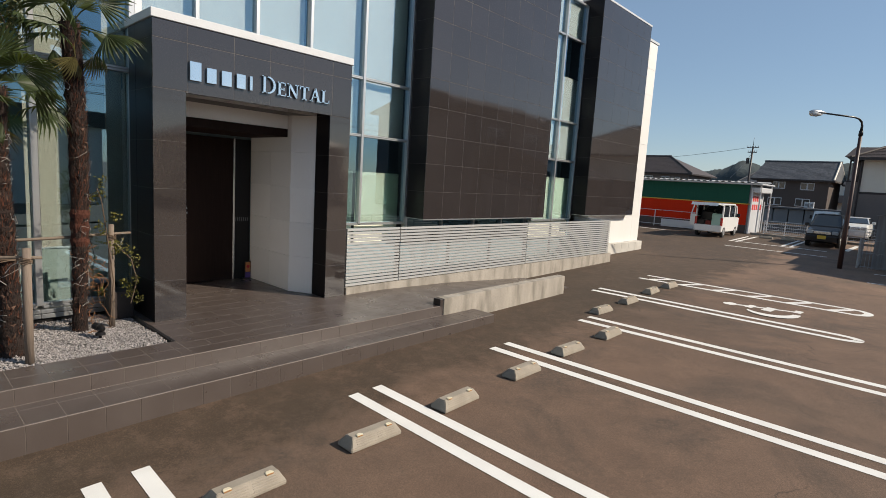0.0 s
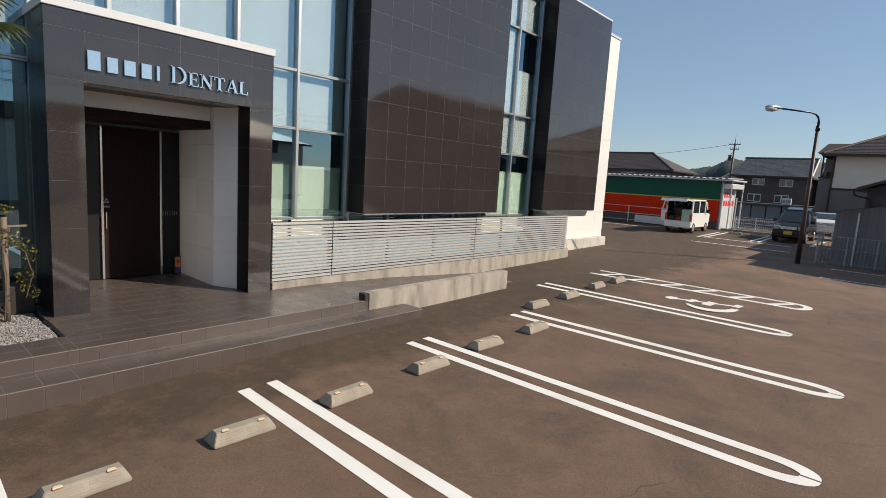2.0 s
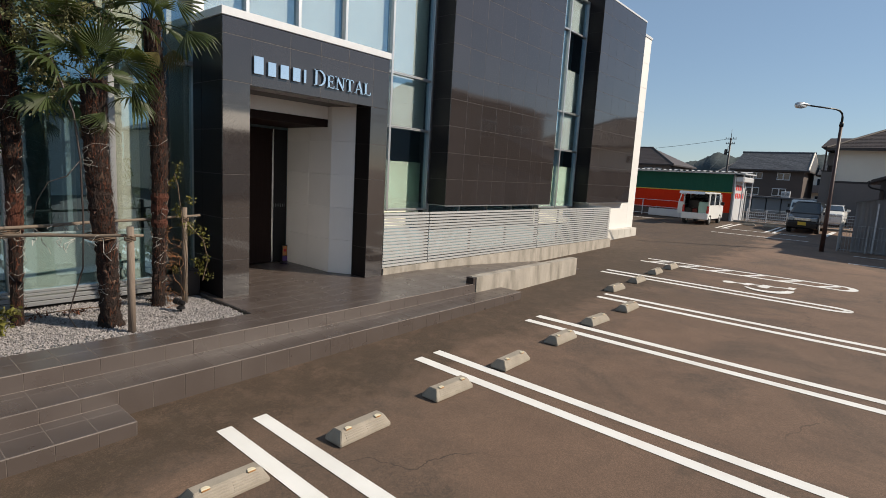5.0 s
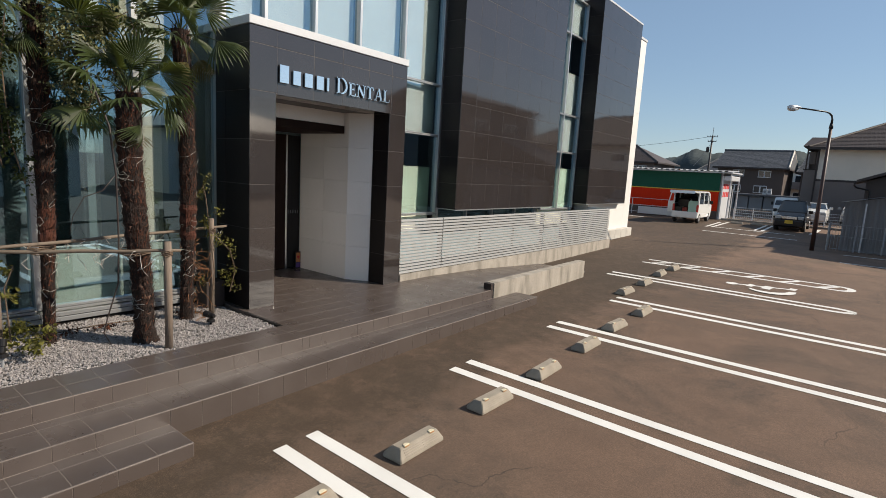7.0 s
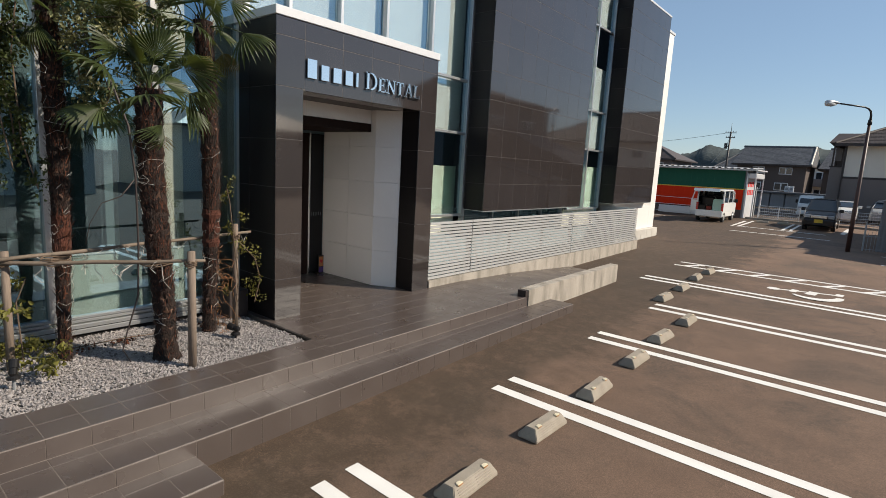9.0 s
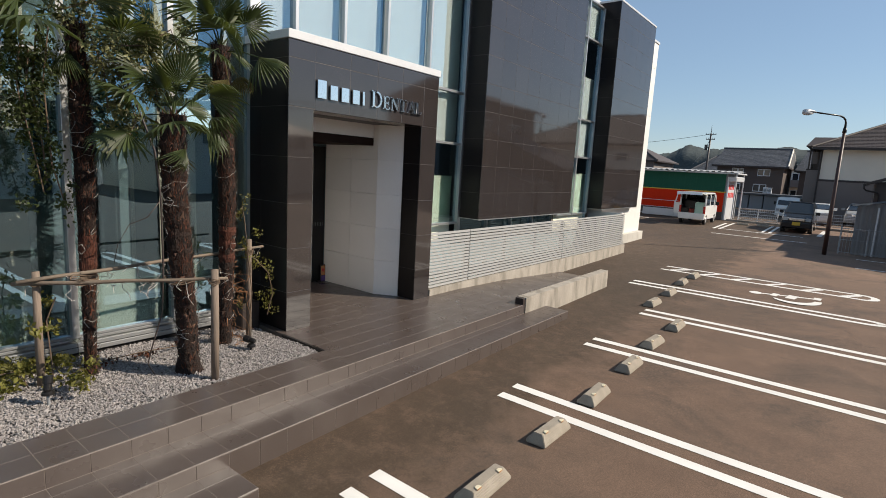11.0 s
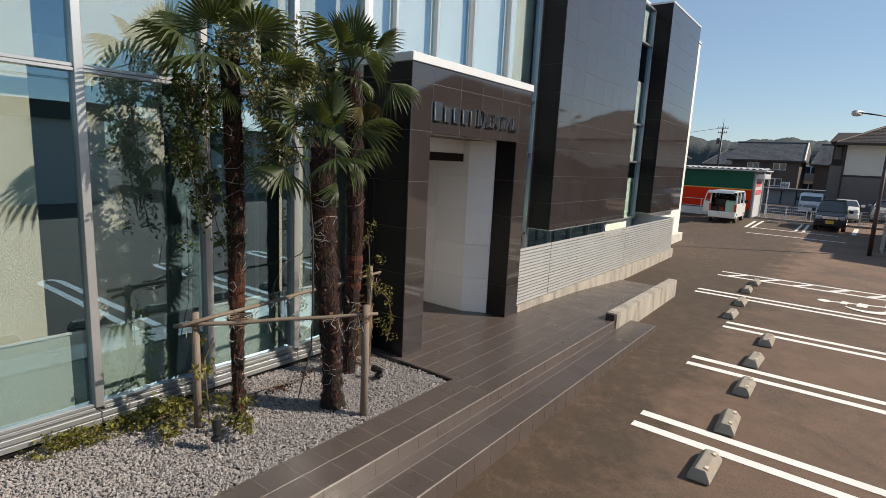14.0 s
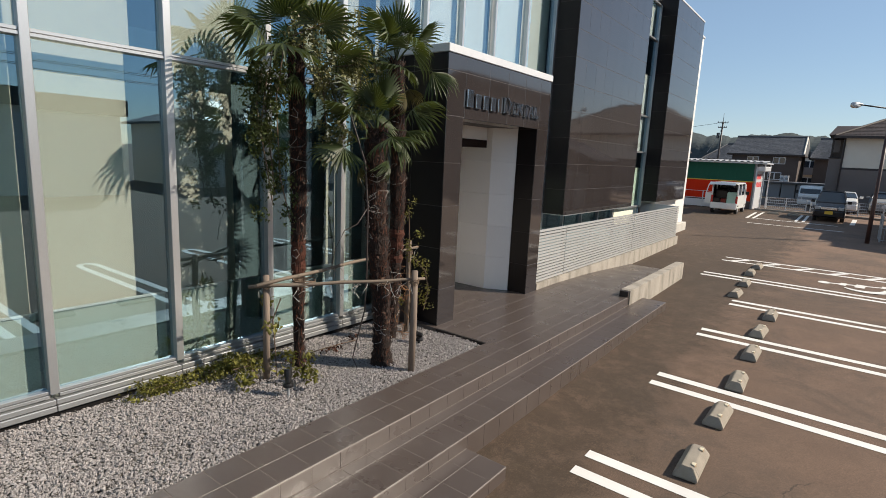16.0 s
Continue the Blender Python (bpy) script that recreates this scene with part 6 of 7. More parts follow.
def hill():
    bm = B()
    rng = random.Random(5)
    n, prev = 330, None
    for k in range(n + 1):
        x = -330 + 420 * k / n
        top = 25.6 + 1.3 * math.sin(x * 0.043 + 3.6) + 0.8 * math.sin(x * 0.11) + 0.6 * math.sin(x * 0.31 + 2) + 0.3 * math.sin(x * 0.77) + rng.uniform(-0.35, 0.35)
        top += 2.6 * math.exp(-((x + 103) / 9) ** 2) - 3.5 / (1 + math.exp((x + 117) / 4))
        c = [bm.verts.new((x, 400, -2)), bm.verts.new((x, 405 + rng.uniform(0, 0.3), top * 0.6 + rng.uniform(-0.1, 0.1))), bm.verts.new((x, 420, top)), bm.verts.new((x, 470, -2))]
        if prev:
            for i in range(3):
                bm.faces.new((prev[i], c[i], c[i + 1], prev[i + 1]))
        prev = c
    return solid("hill", bm, M["hill"], "wooded hills behind the houses, tinted blue for haze", "hill", kind="structure", smooth=True)


hill()

# houses across the lot, seen mirrored in the glass and the polished tiles
house(5.45, 13.6, 25.85, 35.0, 0.2, 7.15, 8.4, M["wall_grey"], M["roof_brown"], "tall grey house with a gable roof across the lot", hip=0.0, along="y", over=0.45, windows=[("x0", 28, 5.4, 1.8, 1.1), ("x0", 32, 5.4, 1.8, 1.1), ("x0", 29, 2.2, 1.8, 1.6)])
house(19, 29, 14, 25, 0, 4.4, 6.0, M["wall_cream"], M["roof_dark"], "cream house with a hip roof across the lot", hip=4.0, along="y", windows=[("x0", 17, 3.9, 1.8, 1.1), ("x0", 22, 3.9, 1.8, 1.1)])
e = empty("workshop_building", (25, -1.5, -0.3), "low flat-roofed cream building with a dark fascia across the lot", "building")
bm = B(); box(bm, 18, 32, -14, 9, -0.3, 4.2, 0.02); part("wall", bm, M["wall_cream"], e)
bm = B(); box(bm, 17.7, 32.3, -14.3, 9.3, 4.2, 5.05, 0.03); part("fascia", bm, M["wood_dark"], e, "dark roof fascia")


# ---- palms ----
def frond_mesh(droop, R, Lp, seed, material, span=105, cup=0.20):
    """A fan leaf on its stalk: a pleated disc whose outer half is split into pointed fingers."""
    rng = random.Random(seed)
    bm = B()
    n = 22
    sag = 0.10 * Lp
    tube(bm, [(0, 0, 0), (Lp * 0.5, 0, sag), (Lp, 0, 0)], [0.013, 0.008, 0.006], 5)
    c = Vector((Lp, 0, 0))
    half = radians(span) / (n - 1)

    def P(th, r, lift):
        side = (abs(th) / radians(span)) ** 2
        z = lift - droop * (r / R) ** 2 * R - cup * side * r
        return c + Vector((math.cos(th) * r, math.sin(th) * r, z))
    for k in range(n):
        th = radians(-span + 2 * span * k / (n - 1))
        L = R * (0.70 + 0.30 * math.cos(th * 0.6)) * rng.uniform(0.92, 1.06)
        split = L * rng.uniform(0.53, 0.64)
        bend = rng.uniform(-0.25, 0.25) * half
        a = bm.verts.new(P(th, 0.012, 0))
        l1, m1, r1 = (bm.verts.new(P(th + q * half, split, dz)) for q, dz in ((0.98, 0.009), (0, -0.010), (-0.98, 0.009)))
        l2, m2, r2 = (bm.verts.new(P(th + bend + q * half, L * 0.82, dz)) for q, dz in ((0.50, 0.0), (0, -0.010), (-0.50, 0.0)))
        t = bm.verts.new(P(th + bend * 2.5, L, -rng.uniform(0.0, 0.08) * (1 + 2 * droop)))
        for f in ((a, m1, l1), (a, r1, m1), (l1, m1, m2, l2), (m1, r1, r2, m2), (l2, m2, t), (m2, r2, t)):
            bm.faces.new(f)
    me = bpy.data.meshes.new("frond")
    bm.to_mesh(me); bm.free()
    me.materials.append(material)
    return me


FRONDS = [frond_mesh(0.0, 0.40, 0.34, 1, M["frond"], 88, 0.05), frond_mesh(0.10, 0.44, 0.46, 2, M["frond"], 105, 0.25), frond_mesh(0.22, 0.43, 0.50, 3, M["frond"], 112, 0.40), frond_mesh(0.35, 0.42, 0.50, 6, M["frond"], 100, 0.55)]
OLD = [frond_mesh(0.5, 0.36, 0.44, 4, M["frond_old"], 80, 0.6), frond_mesh(0.6, 0.36, 0.40, 5, M["frond"], 75, 0.7)]


def palm(base, crown, r0, r1, n, seed, label, red=None, size=1.0, flare=0.4, shag=0.0, crown_seed=None, fall=108, leaning=()):
    """A windmill palm: shaggy tapered trunk and a head of fan leaves."""
    rng = random.Random(seed)
    b, c = Vector(base), Vector(crown)
    e = empty("palm_tree", base, label, "palm tree", "palms by the glass front")
    def axis(t):
        p = b.lerp(c, t)
        p.x += 0.03 * math.sin(t * 5 + seed); p.y += 0.03 * math.sin(t * 4 + seed * 2)
        return p
    def rad(t):
        base_flare = flare * r0 * math.exp(-t * 22)
        return r0 + (r1 - r0) * min(1, t * 1.7) + base_flare
    bm = B()
    m, seg, rings = 54, 18, []
    for i in range(m + 1):
        t = i / m
        p, r = axis(t), rad(t)
        ring = []
        for k in range(seg):
            a = 2 * math.pi * k / seg
            nz = noise.noise(Vector((math.cos(a) * 2 + seed, math.sin(a) * 2, t * 40))) * 0.20 + 0.09 * ((i % 3) == 0)
            ring.append(bm.verts.new(p + Vector((math.cos(a), math.sin(a), 0)) * r * (1 + nz)))
        rings.append(ring)
    for u, v in zip(rings, rings[1:]):
        for k in range(seg):
            bm.faces.new((u[k], u[(k + 1) % seg], v[(k + 1) % seg], v[k]))
    bm.faces.new(rings[-1])
    trunk = part("trunk", bm, M["trunk"], e)
    # loose hair and old leaf bases
    bm = B()
    for _ in range(3600):
        t = rng.random() ** 0.8
        p, r = axis(t), rad(t)
        a = rng.uniform(0, 6.283)
        d = Vector((math.cos(a), math.sin(a), 0))
        q = p + d * r * rng.uniform(0.95, 1.08)
        s = Vector((-d.y, d.x, 0)) * rng.uniform(0.0025, 0.007)
        tip = q + d * rng.uniform(0.004, 0.055) + Vector((rng.uniform(-0.03, 0.03), rng.uniform(-0.03, 0.03), rng.uniform(-0.03, 0.12)))
        bm.faces.new([bm.verts.new(v) for v in (q - s, q + s, tip)])
    me = bpy.data.meshes.new("fibre"); bm.to_mesh(me); bm.free(); me.materials.append(M["fibre"])
    part("fibre", me, None, trunk, "loose brown fibres")["kind"] = "stuff"
    # pointed stubs of old leaves, set in a rising spiral
    bm = B()
    turns = int(230 * (1 - shag))
    for k in range(turns):
        t = shag + (1 - shag) * (k + 0.5) / turns
        p, r = axis(t), rad(t)
        a = k * 2.39996 + rng.uniform(-0.35, 0.35)
        d, s = Vector((math.cos(a), math.sin(a), 0)), Vector((-math.sin(a), math.cos(a), 0))
        w, h, out = rng.uniform(0.014, 0.030), rng.uniform(0.03, 0.085), rng.uniform(0.008, 0.034)
        q = p + d * r * 0.98
        up = Vector((0, 0, 1)) if rng.random() < 0.75 else Vector((0, 0, -0.6))
        v = [bm.verts.new(x) for x in (q - s * w, q + s * w, q + d * out * 0.55 + up * h * 0.35, q + d * out + up * h + s * rng.uniform(-0.02, 0.02))]
        for f in ((0, 1, 2), (0, 2, 3), (1, 3, 2), (0, 3, 1)):
            bm.faces.new([v[i] for i in f])
    part("leaf_stub", bm, M["leaf_base"], trunk, "pointed brown stubs of old leaves")["kind"] = "stuff"
    if red:
        bm = B()
        rings = []
        for i in range(9):
            t = red[0] + (red[1] - red[0]) * i / 8
            p, r = axis(t), rad(t) * (1.13 + 0.10 * math.sin(i * 2.1 + seed))
            rings.append([bm.verts.new(p + Vector((math.cos(2 * math.pi * k / 18), math.sin(2 * math.pi * k / 18), 0)) * r * (1 + 0.12 * noise.noise(Vector((k * 0.9, i * 0.7, seed)))) + Vector((0, 0, 0.03 * noise.noise(Vector((k * 1.3, 3.1, seed)))))) for k in range(18)])
        for u, v in zip(rings, rings[1:]):
            for k in range(18):
                bm.faces.new((u[k], u[(k + 1) % 18], v[(k + 1) % 18], v[k]))
        part("fibre_sleeve", bm, M["trunk_red"], e, "rust-red fibre sleeve")
    # head
    head = axis(1.0)
    turn = crown_seed or seed
    rng = random.Random(turn)
    for k in range(n):
        f = k / (n - 1)
        az = k * 2.39996 + turn + rng.uniform(-0.3, 0.3)
        el = 82 - fall * f ** 0.9 + rng.uniform(-10, 10)
        if f < 0.28:
            me = FRONDS[0]
        elif f < 0.86:
            me = FRONDS[1 + k % 3]
        else:
            me, el = OLD[k % 2], -48 + rng.uniform(-14, 10)
        ob = new("frond", me)
        ob.parent = e
        ob.matrix_parent_inverse = Matrix.Translation(-Vector(e.location))
        sc = rng.uniform(0.86, 1.14) * (0.8 if f >= 0.86 else 1.0) * size
        ob.matrix_basis = Matrix.Translation(head + Vector((0, 0, 0.04 - 0.16 * f))) @ Matrix.Rotation(az, 4, "Z") @ Matrix.Rotation(-radians(el), 4, "Y") @ Matrix.Rotation(rng.uniform(-0.6, 0.6), 4, "X") @ Matrix.Diagonal((sc, sc, sc, 1))
    # single long leaves that lean out over the bed
    for az, el, sc in leaning:
        ob = new("frond", FRONDS[2])
        ob.parent = e
        ob.matrix_parent_inverse = Matrix.Translation(-Vector(e.location))
        ob.matrix_basis = Matrix.Translation(head) @ Matrix.Rotation(radians(az), 4, "Z") @ Matrix.Rotation(-radians(el), 4, "Y") @ Matrix.Diagonal((sc, sc, sc, 1))
    # string of small lights wound round the trunk
    bm = B()
    for w in range(4):
        pts = []
        for i in range(160):
            t = 0.10 + 0.76 * i / 159
            a = i * 0.30 + w * 1.6 + 0.7 * math.sin(i * 1.1 + w)
            p, r = axis(t), rad(t) * 1.10 + 0.016 + 0.012 * math.sin(i * 2.3 + w)
            pts.append(p + Vector((math.cos(a), math.sin(a), 0)) * r + Vector((0, 0, 0.035 * math.sin(i * 1.7 + w * 2))))
        i = 0
        while i < 155:
            m = rng.randint(2, 5)
            if rng.random() < 0.24:
                tube(bm, pts[i:i + m + 1], 0.0022, 4)
            i += m
    part("light_string", bm, M["cable"], e, "thin white string of lights")["kind"] = "stuff"
    return e


palm((-7.37, 0.26, 0.26), (-7.50, 0.30, 3.90), 0.050, 0.085, 12, 3, "tall windmill palm overgrown with ivy, in the gravel bed", red=(0.30, 0.42), size=0.92, flare=0.3, shag=0.42, crown_seed=2103, fall=88, leaning=((-50, -8, 1.08),))
palm((-6.79, 0.98, 0.26), (-6.87, 0.98, 3.08), 0.088, 0.118, 15, 7, "short thick windmill palm with shaggy trunk in the gravel bed", size=0.84, flare=0.75, shag=0.08)
palm((-7.32, 1.79, 0.26), (-7.33, 1.74, 3.97), 0.068, 0.095, 17, 12, "slim windmill palm with shaggy trunk in the gravel bed", red=(0.30, 0.42), size=0.88, flare=0.3, shag=0.05)


# ---- stakes and rails round the palms ----
def support():
    e = empty("palm_support", (-7.0, 0.8, 0.33), "weathered wooden stakes and rails that brace the palms", "tree support")
    posts = [((-7.36, -0.19), 1.47, 0.036), ((-6.37, 1.10), 1.50, 0.040), ((-7.36, 2.12), 1.62, 0.036)]
    for (x, y), h, r in posts:
        bm = B(); tube(bm, [(x, y, 0.26), (x + 0.01, y, 0.9), (x - 0.005, y + 0.01, h)], [r, r * 1.03, r * 0.94], 12); part("stake", bm, M["stake"], e, smooth=True)
    rails = [((-7.42, -0.36, 1.36), (-6.31, 1.22, 1.40)), ((-7.27, -0.36, 1.40), (-7.40, 2.36, 1.50))]
    for a, b in rails:
        a, b = Vector(a), Vector(b)
        pts = [a.lerp(b, t / 8) + Vector((0, 0, 0.005 * math.sin(t * 1.9))) for t in range(9)]
        bm = B(); tube(bm, pts, [0.021, 0.020, 0.021, 0.019, 0.020, 0.018, 0.019, 0.017, 0.016], 10); part("rail", bm, M["bamboo"], e, smooth=True)
    for x, y, z, r in ((-7.35, -0.19, 1.37, 0.05), (-6.37, 1.10, 1.38, 0.055), (-7.36, 2.13, 1.46, 0.05), (-7.17, 0.17, 1.38, 0.12), (-6.76, 0.93, 1.36, 0.15)):
        bm = B()
        for q in range(4):
            pts = [(x + r * math.cos(a), y + r * math.sin(a), z + 0.016 * q - 0.03 + 0.01 * math.sin(3 * a + q)) for a in [2 * math.pi * k / 12 for k in range(13)]]
            tube(bm, pts, 0.006, 4)
        part("binding", bm, M["stem"], e, "dark rope binding")
    rng = random.Random(9)
    bm = B()
    for a, b in rails[:2]:
        a, b = Vector(a), Vector(b)
        for _ in range(15):
            p = a.lerp(b, rng.random())
            pts = [p.copy()]
            for _ in range(rng.randint(3, 6)):
                p = p + Vector((rng.uniform(-0.05, 0.05), rng.uniform(-0.06, 0.06), rng.uniform(-0.075, 0.01)))
                pts.append(p.copy())
            tube(bm, pts, 0.0035, 4)
    part("light_string", bm, M["cable"], e, "thin white tangled string of lights")["kind"] = "stuff"


support()


# ---- climbing plants and ground cover ----
def leaves(centres, spread, n, size, seed):
    """Many small pointed leaves scattered round a line of points."""
    rng = np.random.default_rng(seed)
    c = np.array(centres, float)
    idx = rng.integers(0, len(c) - 1, n)
    t = rng.random((n, 1))
    p = c[idx] * (1 - t) + c[idx + 1] * t
    p = p + rng.normal(0, 1, (n, 3)) * np.array(spread)
    k = max(1, n // 26)
    p = p[:k][rng.integers(0, k, n)] + rng.normal(0, 1, (n, 3)) * np.array(spread) * 0.42
    d = rng.normal(0, 1, (n, 3)); d[:, 2] -= 0.5
    d /= np.linalg.norm(d, axis=1)[:, None]
    u = np.cross(d, rng.normal(0, 1, (n, 3))); u /= np.linalg.norm(u, axis=1)[:, None]
    w = np.cross(d, u)
    L = (size * rng.uniform(0.55, 1.3, n))[:, None]
    curl = rng.uniform(-0.05, 0.22, (n, 1))
    q = np.stack((p, p + d * L * 0.30 + u * L * 0.27 + w * L * 0.09, p + d * L * 0.66 + u * L * 0.21 + w * L * (0.07 - curl * 0.4), p + d * L - w * L * curl,
                  p + d * L * 0.66 - u * L * 0.21 + w * L * (0.07 - curl * 0.4), p + d * L * 0.30 - u * L * 0.27 + w * L * 0.09, p + d * L * 0.48 - w * L * curl * 0.2), 1).reshape(-1, 3)
    k = np.arange(n) * 7
    f = np.concatenate([np.stack((k + 6, k + i, k + (i + 1) % 6), 1) for i in range(6)])
    me = bpy.data.meshes.new("leaves")
    me.from_pydata(q, [], f.tolist())
    return me


def climber(name, base, lines, spread, n, size, seed, material, label, category="climbing plant"):
    e = empty(name, base, label, category)
    bm = B()
    rng = random.Random(seed)
    for ln in lines:
        pts = [Vector(p) + Vector((rng.uniform(-1, 1), rng.uniform(-1, 1), rng.uniform(-1, 1))) * 0.02 for p in ln]
        tube(bm, pts, 0.007, 5)
    part("stem", bm, M["stem"], e)
    for i, ln in enumerate(lines):
        me = leaves(ln, spread, n // len(lines), size, seed + i)
        me.materials.append(material)
        part("foliage", me, None, e)["kind"] = "stuff"
    return e


climber("ivy", (-7.32, 0.25, 0.33), [
    [(-7.32, 0.10, 2.05), (-7.37, 0.02, 2.5), (-7.40, -0.02, 3.3), (-7.32, 0.05, 3.8)],
    [(-7.40, -0.10, 3.55), (-7.44, -0.16, 3.0), (-7.45, -0.12, 2.6), (-7.42, -0.04, 2.25)],
    [(-7.42, -0.02, 3.8), (-7.46, -0.08, 3.2), (-7.45, -0.05, 2.7), (-7.42, -0.02, 2.35)],
    [(-7.38, -0.16, 3.6), (-7.44, -0.22, 3.3), (-7.46, -0.20, 2.9)]], (0.065, 0.065, 0.12), 3000, 0.044, 21, M["leaf"], "dense ivy climbing the palm in the gravel bed, coloured dark for shade")
climber("ivy", (-7.20, 0.50, 0.33), [
    [(-7.25, 0.30, 3.5), (-7.20, 0.55, 3.7), (-7.15, 0.80, 3.75), (-7.10, 1.05, 3.95), (-7.10, 1.15, 3.7)],
    [(-7.20, 0.50, 3.6), (-7.15, 0.62, 3.3), (-7.15, 0.70, 3.0), (-7.18, 0.60, 2.75)],
    [(-7.20, 0.35, 3.75), (-7.17, 0.44, 3.45), (-7.17, 0.46, 3.1)],
    [(-7.18, 0.80, 3.9), (-7.12, 0.92, 3.6), (-7.12, 0.92, 3.3)],
    [(-7.30, 0.10, 3.95), (-7.20, 0.45, 4.15), (-7.15, 0.75, 4.15)]], (0.07, 0.085, 0.11), 3500, 0.045, 33, M["leaf_olive"], "sunlit olive ivy hanging from the palm's crown")
climber("ivy", (-7.3, 2.1, 0.33), [[(-7.32, 2.1, 0.33), (-7.3, 2.12, 0.9), (-7.3, 2.08, 1.4), (-7.28, 2.0, 1.9), (-7.25, 1.95, 2.1)], [(-7.3, 2.15, 1.4), (-7.2, 2.3, 1.2), (-7.18, 2.38, 0.9), (-7.2, 2.3, 0.6)]], (0.07, 0.07, 0.10), 520, 0.038, 41, M["leaf_pale"], "sparse yellow-green ivy on the stake by the portal")
climber("shrub", (-7.25, -0.05, 0.33), [[(-7.3, -0.1, 0.33), (-7.32, -0.1, 0.6), (-7.35, -0.12, 0.95), (-7.3, -0.05, 1.2)], [(-7.2, 0.05, 0.33), (-7.1, 0.1, 0.45), (-7.0, 0.05, 0.5)], [(-7.3, -0.3, 0.33), (-7.45, -0.35, 0.45), (-7.5, -0.5, 0.45)]], (0.10, 0.10, 0.09), 620, 0.06, 51, M["leaf_pale"], "small yellow-green shrub at the foot of the palm", "shrub")
climber("ground_cover", (-7.8, -1.0, 0.33), [[(-7.85, -1.25, 0.34), (-7.82, -0.95, 0.36), (-7.8, -0.6, 0.37), (-7.8, -0.3, 0.39), (-7.75, 0.0, 0.38)]], (0.075, 0.12, 0.035), 2600, 0.038, 61, M["leaf_pale"], "low green and yellow creeper along the glass sill", "ground cover")
climber("ground_cover", (-7.8, 1.0, 0.33), [[(-7.6, 0.3, 0.34), (-7.5, 0.8, 0.35), (-7.5, 1.3, 0.35)]], (0.10, 0.15, 0.012), 160, 0.04, 71, M["fibre"], "dry reddish twigs on the gravel", "plant litter")


def dry_vine(x, y, label):
    """A tangle of thin dry runners round the foot of a palm."""
    rng = random.Random(83)
    e = empty("dry_vine", (x, y, 0.3), label, "climbing plant")
    for k in range(34):
        a, z = rng.uniform(0, 6.283), rng.uniform(0.35, 1.5)
        p = Vector((x + 0.10 * math.cos(a), y + 0.10 * math.sin(a), z))
        pts = [p.copy()]
        for _ in range(rng.randint(4, 8)):
            p = p + Vector((rng.uniform(-0.05, 0.07), rng.uniform(-0.05, 0.07), rng.uniform(-0.10, 0.04)))
            p.z = max(p.z, 0.31)
            pts.append(p.copy())
        bm = B(); tube(bm, pts, rng.uniform(0.002, 0.0045), 4)
        part("runner", bm, M["dry_stem"], e)


bm = B()
tube(bm, [(-6.95, 0.55, 3.35), (-6.90, 0.66, 3.0), (-6.84, 0.74, 2.7), (-6.83, 0.785, 2.2), (-6.83, 0.79, 1.5), (-6.83, 0.77, 1.0), (-6.85, 0.66, 0.62), (-6.86, 0.62, 0.45), (-6.85, 0.70, 0.28)], [0.010, 0.011, 0.012, 0.011, 0.010, 0.009, 0.008, 0.007, 0.006], 6)
tube(bm, [(-6.83, 0.785, 2.2), (-6.86, 0.66, 2.02), (-6.90, 0.50, 1.95), (-6.93, 0.40, 1.75), (-6.94, 0.36, 1.55)], [0.006, 0.006, 0.005, 0.004, 0.003], 5)
solid("bare_vine", bm, M["wood_dark"], "bare dark vine stem beside the thick palm", "climbing plant", smooth=True)
dry_vine(-7.30, 1.85, "tangle of dry orange-brown vine runners round the slim palm")


def spotlight(x, y, tilt, az, low=0.0):
    e = empty("garden_spotlight", (x, y, 0.33), "black garden spotlight on a spike in the gravel", "spotlight", "garden spotlights")
    bm = B(); tube(bm, [(x, y, 0.25), (x, y, 0.44 - low)], [0.012, 0.016], 8); part("spike", bm, M["grey_sheet"] if y < 0 else M["black"], e)
    bm = B(); tube(bm, [(x, y, 0.425 - low), (x, y, 0.435 - low), (x, y, 0.455 - low), (x, y, 0.475 - low)], [0.030, 0.056, 0.052, 0.028], 18); part("dish", bm, M["black"], e)
    d = Vector((math.cos(az) * math.cos(tilt), math.sin(az) * math.cos(tilt), math.sin(tilt)))
    p = Vector((x, y, 0.515 - low))
    bm = B(); tube(bm, [p - d * 0.05, p - d * 0.035, p + d * 0.02, p + d * 0.024, p + d * 0.095], [0.026, 0.033, 0.034, 0.042, 0.042], 16); head = part("head", bm, M["black"], e)
    bm = B(); tube(bm, [p + d * 0.096, p + d * 0.099], [0.036, 0.036], 16); part("lens", bm, M["dark_glass"], head, "dark round lens")


spotlight(-6.86, -0.27, radians(72), radians(150), 0.04)
spotlight(-6.90, 1.87, radians(10), radians(205), 0.10)
bm = B(); box(bm, -7.92, -7.62, 2.18, 2.46, 0.30, 0.68, 0.012)
solid("utility_box", bm, M["wood_dark"], "small dark utility box by the portal wall", "box")


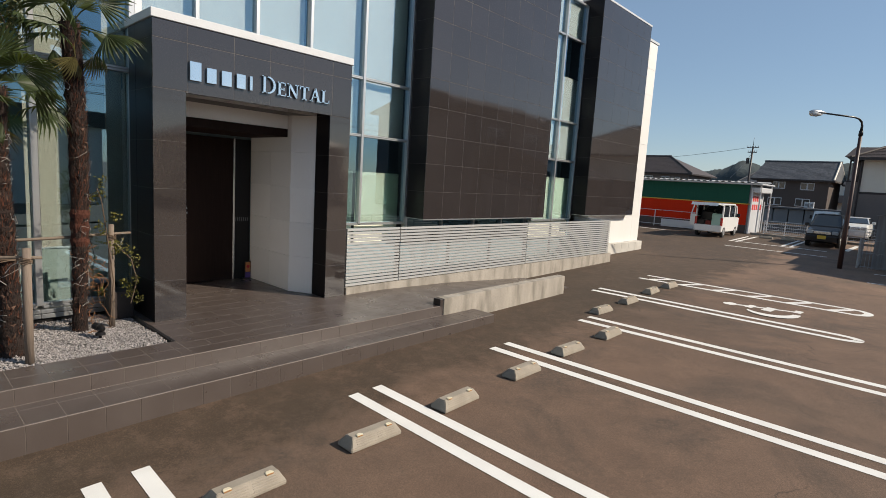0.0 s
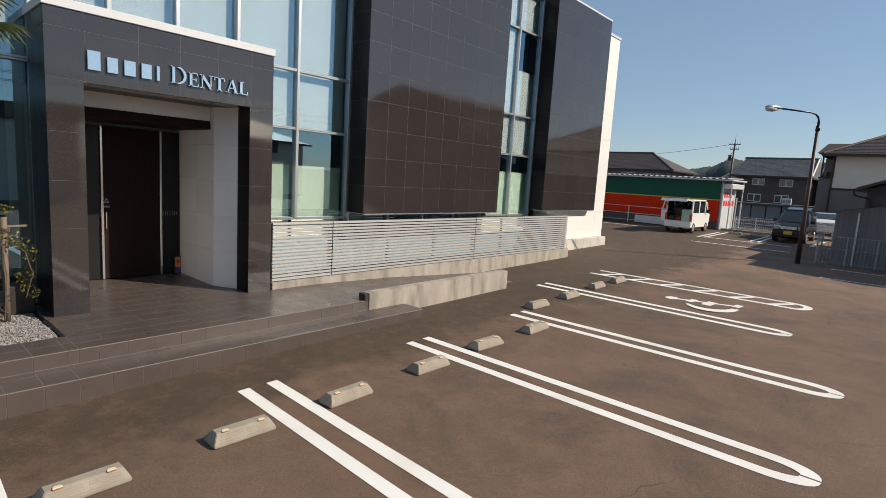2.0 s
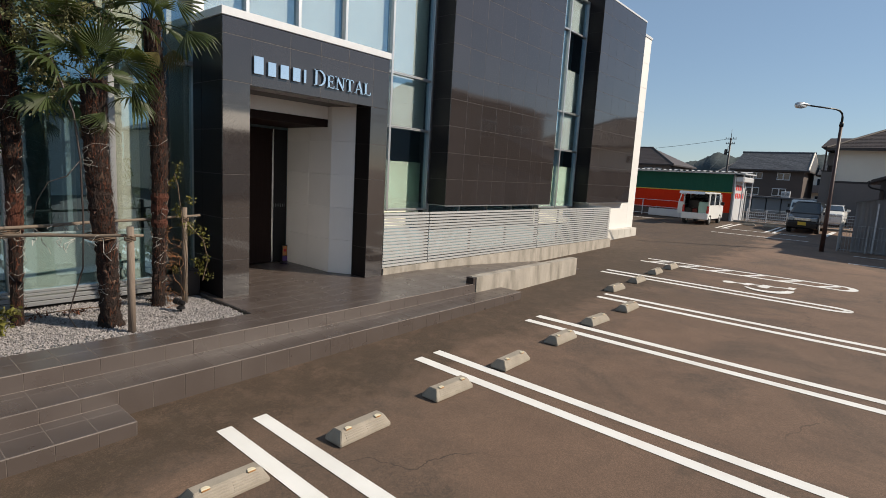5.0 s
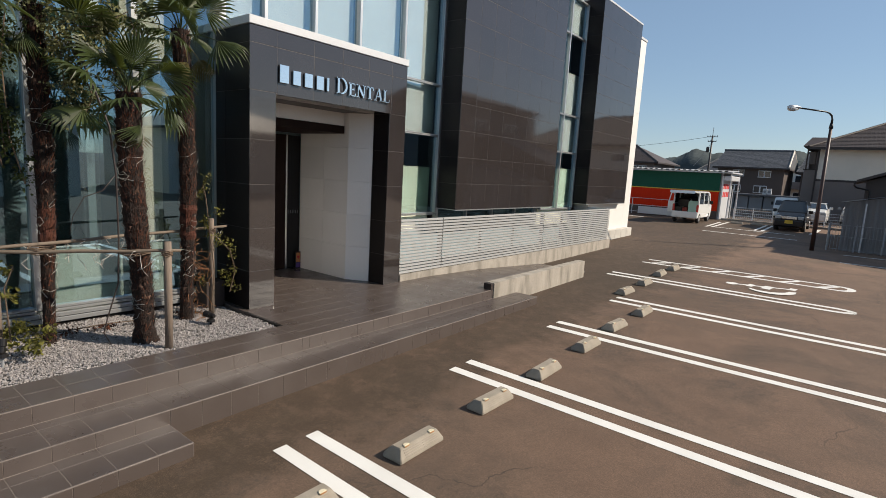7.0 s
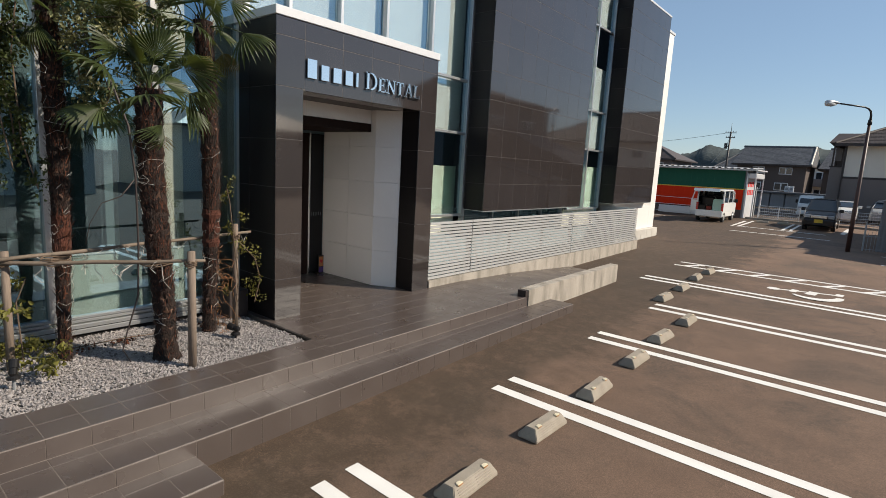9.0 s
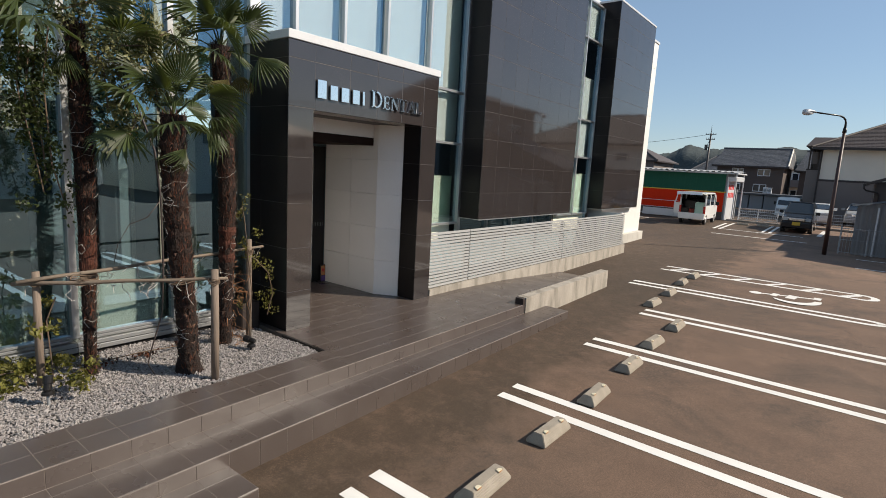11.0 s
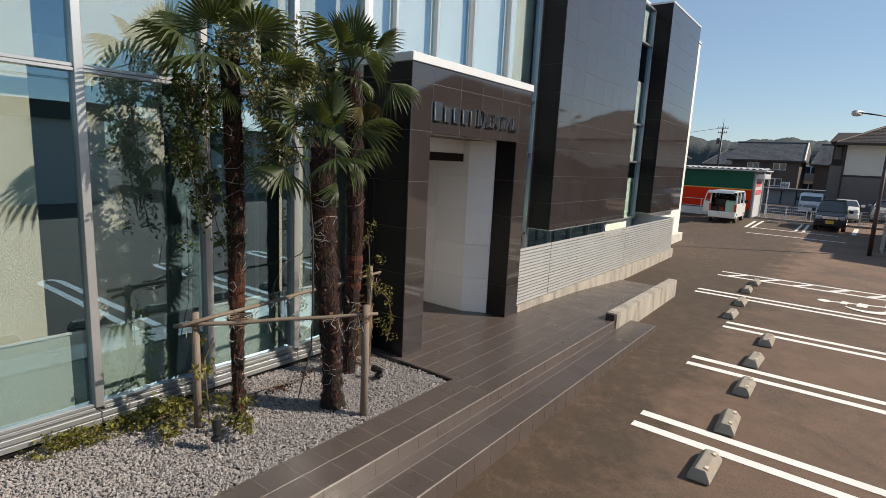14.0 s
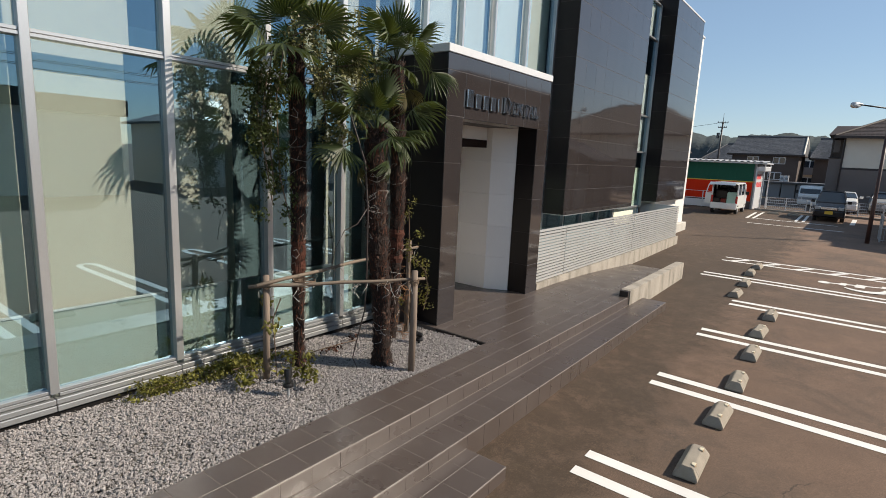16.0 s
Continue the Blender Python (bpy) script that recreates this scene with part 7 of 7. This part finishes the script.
# ---- tiles of the floor and steps, panels of the corner wall ----
floor_tiles(terrace, -9.40, X_UP, 2.47, Y_END, T, xs=[-9.40, -9.10, -8.80, -8.50, -8.20, -7.90, -7.60, -7.30, -7.00, -6.70, -6.40, -6.10, -5.86, X_UP], step=0.6, off=0.3, g=0.0016)
floor_tiles(terrace_strip, -6.21, X_UP, -4.54, 2.47, T, xs=[-6.21, -5.92, X_UP], step=0.3, g=0.0016)
floor_tiles(lower_step, X_UP, X_LOW, -4.54, 7.42, LOW, xs=[X_UP + 0.001, -5.50, X_LOW], step=0.3, g=0.0016)
floor_tiles(bottom_step, X_LOW, -4.70, -4.54, 0.55, 0.01, xs=[X_LOW + 0.001, -5.0, -4.70], step=0.3, g=0.0016)
for parent, x, y0, y1, z0, z1 in ((terrace_strip, X_UP, -4.54, 2.47, LOW, T - 0.0108), (terrace, X_UP, 2.47, Y_END, LOW, T - 0.0108), (lower_step, X_LOW, -4.54, 7.42, -0.25, LOW - 0.0108), (bottom_step, -4.70, -4.54, 0.55, -0.3, -0.0012)):
    ys = cuts(y0, y1, 0.3, -4.54 + 0.3 * math.ceil((y0 + 4.56) / 0.3))
    for ya, yb in zip(ys, ys[1:]):
        tile(parent, x - 0.010, x, ya + 0.0012, yb - 0.0012, z0, z1, M["floor_tile"], jitter=0.001)
for parent, y, x0, x1, z0, z1 in ((lower_step, 7.42, X_UP, X_LOW - 0.011, -0.1, LOW - 0.011), (bottom_step, 0.55, X_LOW, -4.711, -0.25, -0.001)):
    tile(parent, x0, x1, y, y + 0.01, z0, z1, M["floor_tile"])
# pale strips along the tread edges, and the mortar line under the upper riser
for parent, x, y0, y1, z in ((terrace_strip, X_UP, -4.54, 2.468, T), (terrace, X_UP, 2.472, Y_END, T), (lower_step, X_LOW, -4.54, 7.42, LOW), (bottom_step, -4.70, -4.54, 0.55, 0.01)):
    bm = B(); box(bm, x - 0.003, x + 0.002, y0, y1, z - 0.0115, z - 0.0025, 0.001); part("nosing", bm, M["nosing"], parent, "pale strip along the tread edge")
for parent, x, y0, y1, z in ((lower_step, X_UP, -4.54, Y_END, LOW), (bottom_step, X_LOW, -4.54, 0.55, 0.01)):
    bm = B(); box(bm, x + 0.0005, x + 0.006, y0, y1, z - 0.002, z + 0.003); part("mortar_line", bm, M["nosing"], parent, "pale mortar line")
zs = [0.56, 1.47, 2.38, 3.29, 4.20, 5.11, 6.02, 6.93, 7.858]
for za, zb in zip(zs, zs[1:]):
    for ya, yb in ((19.005, 19.64), (19.64, 20.298)):
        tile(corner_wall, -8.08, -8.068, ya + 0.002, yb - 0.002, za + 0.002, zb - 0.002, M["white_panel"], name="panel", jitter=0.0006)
plinth_ob = bpy.data.objects["plinth"]
for ya, yb in zip(cuts(16.16, 20.355, 0.6), cuts(16.16, 20.355, 0.6)[1:]):
    tile(plinth_ob, -7.91, -7.898, ya + 0.006, yb - 0.006, 0.05, 0.55, M["plinth"], name="panel")
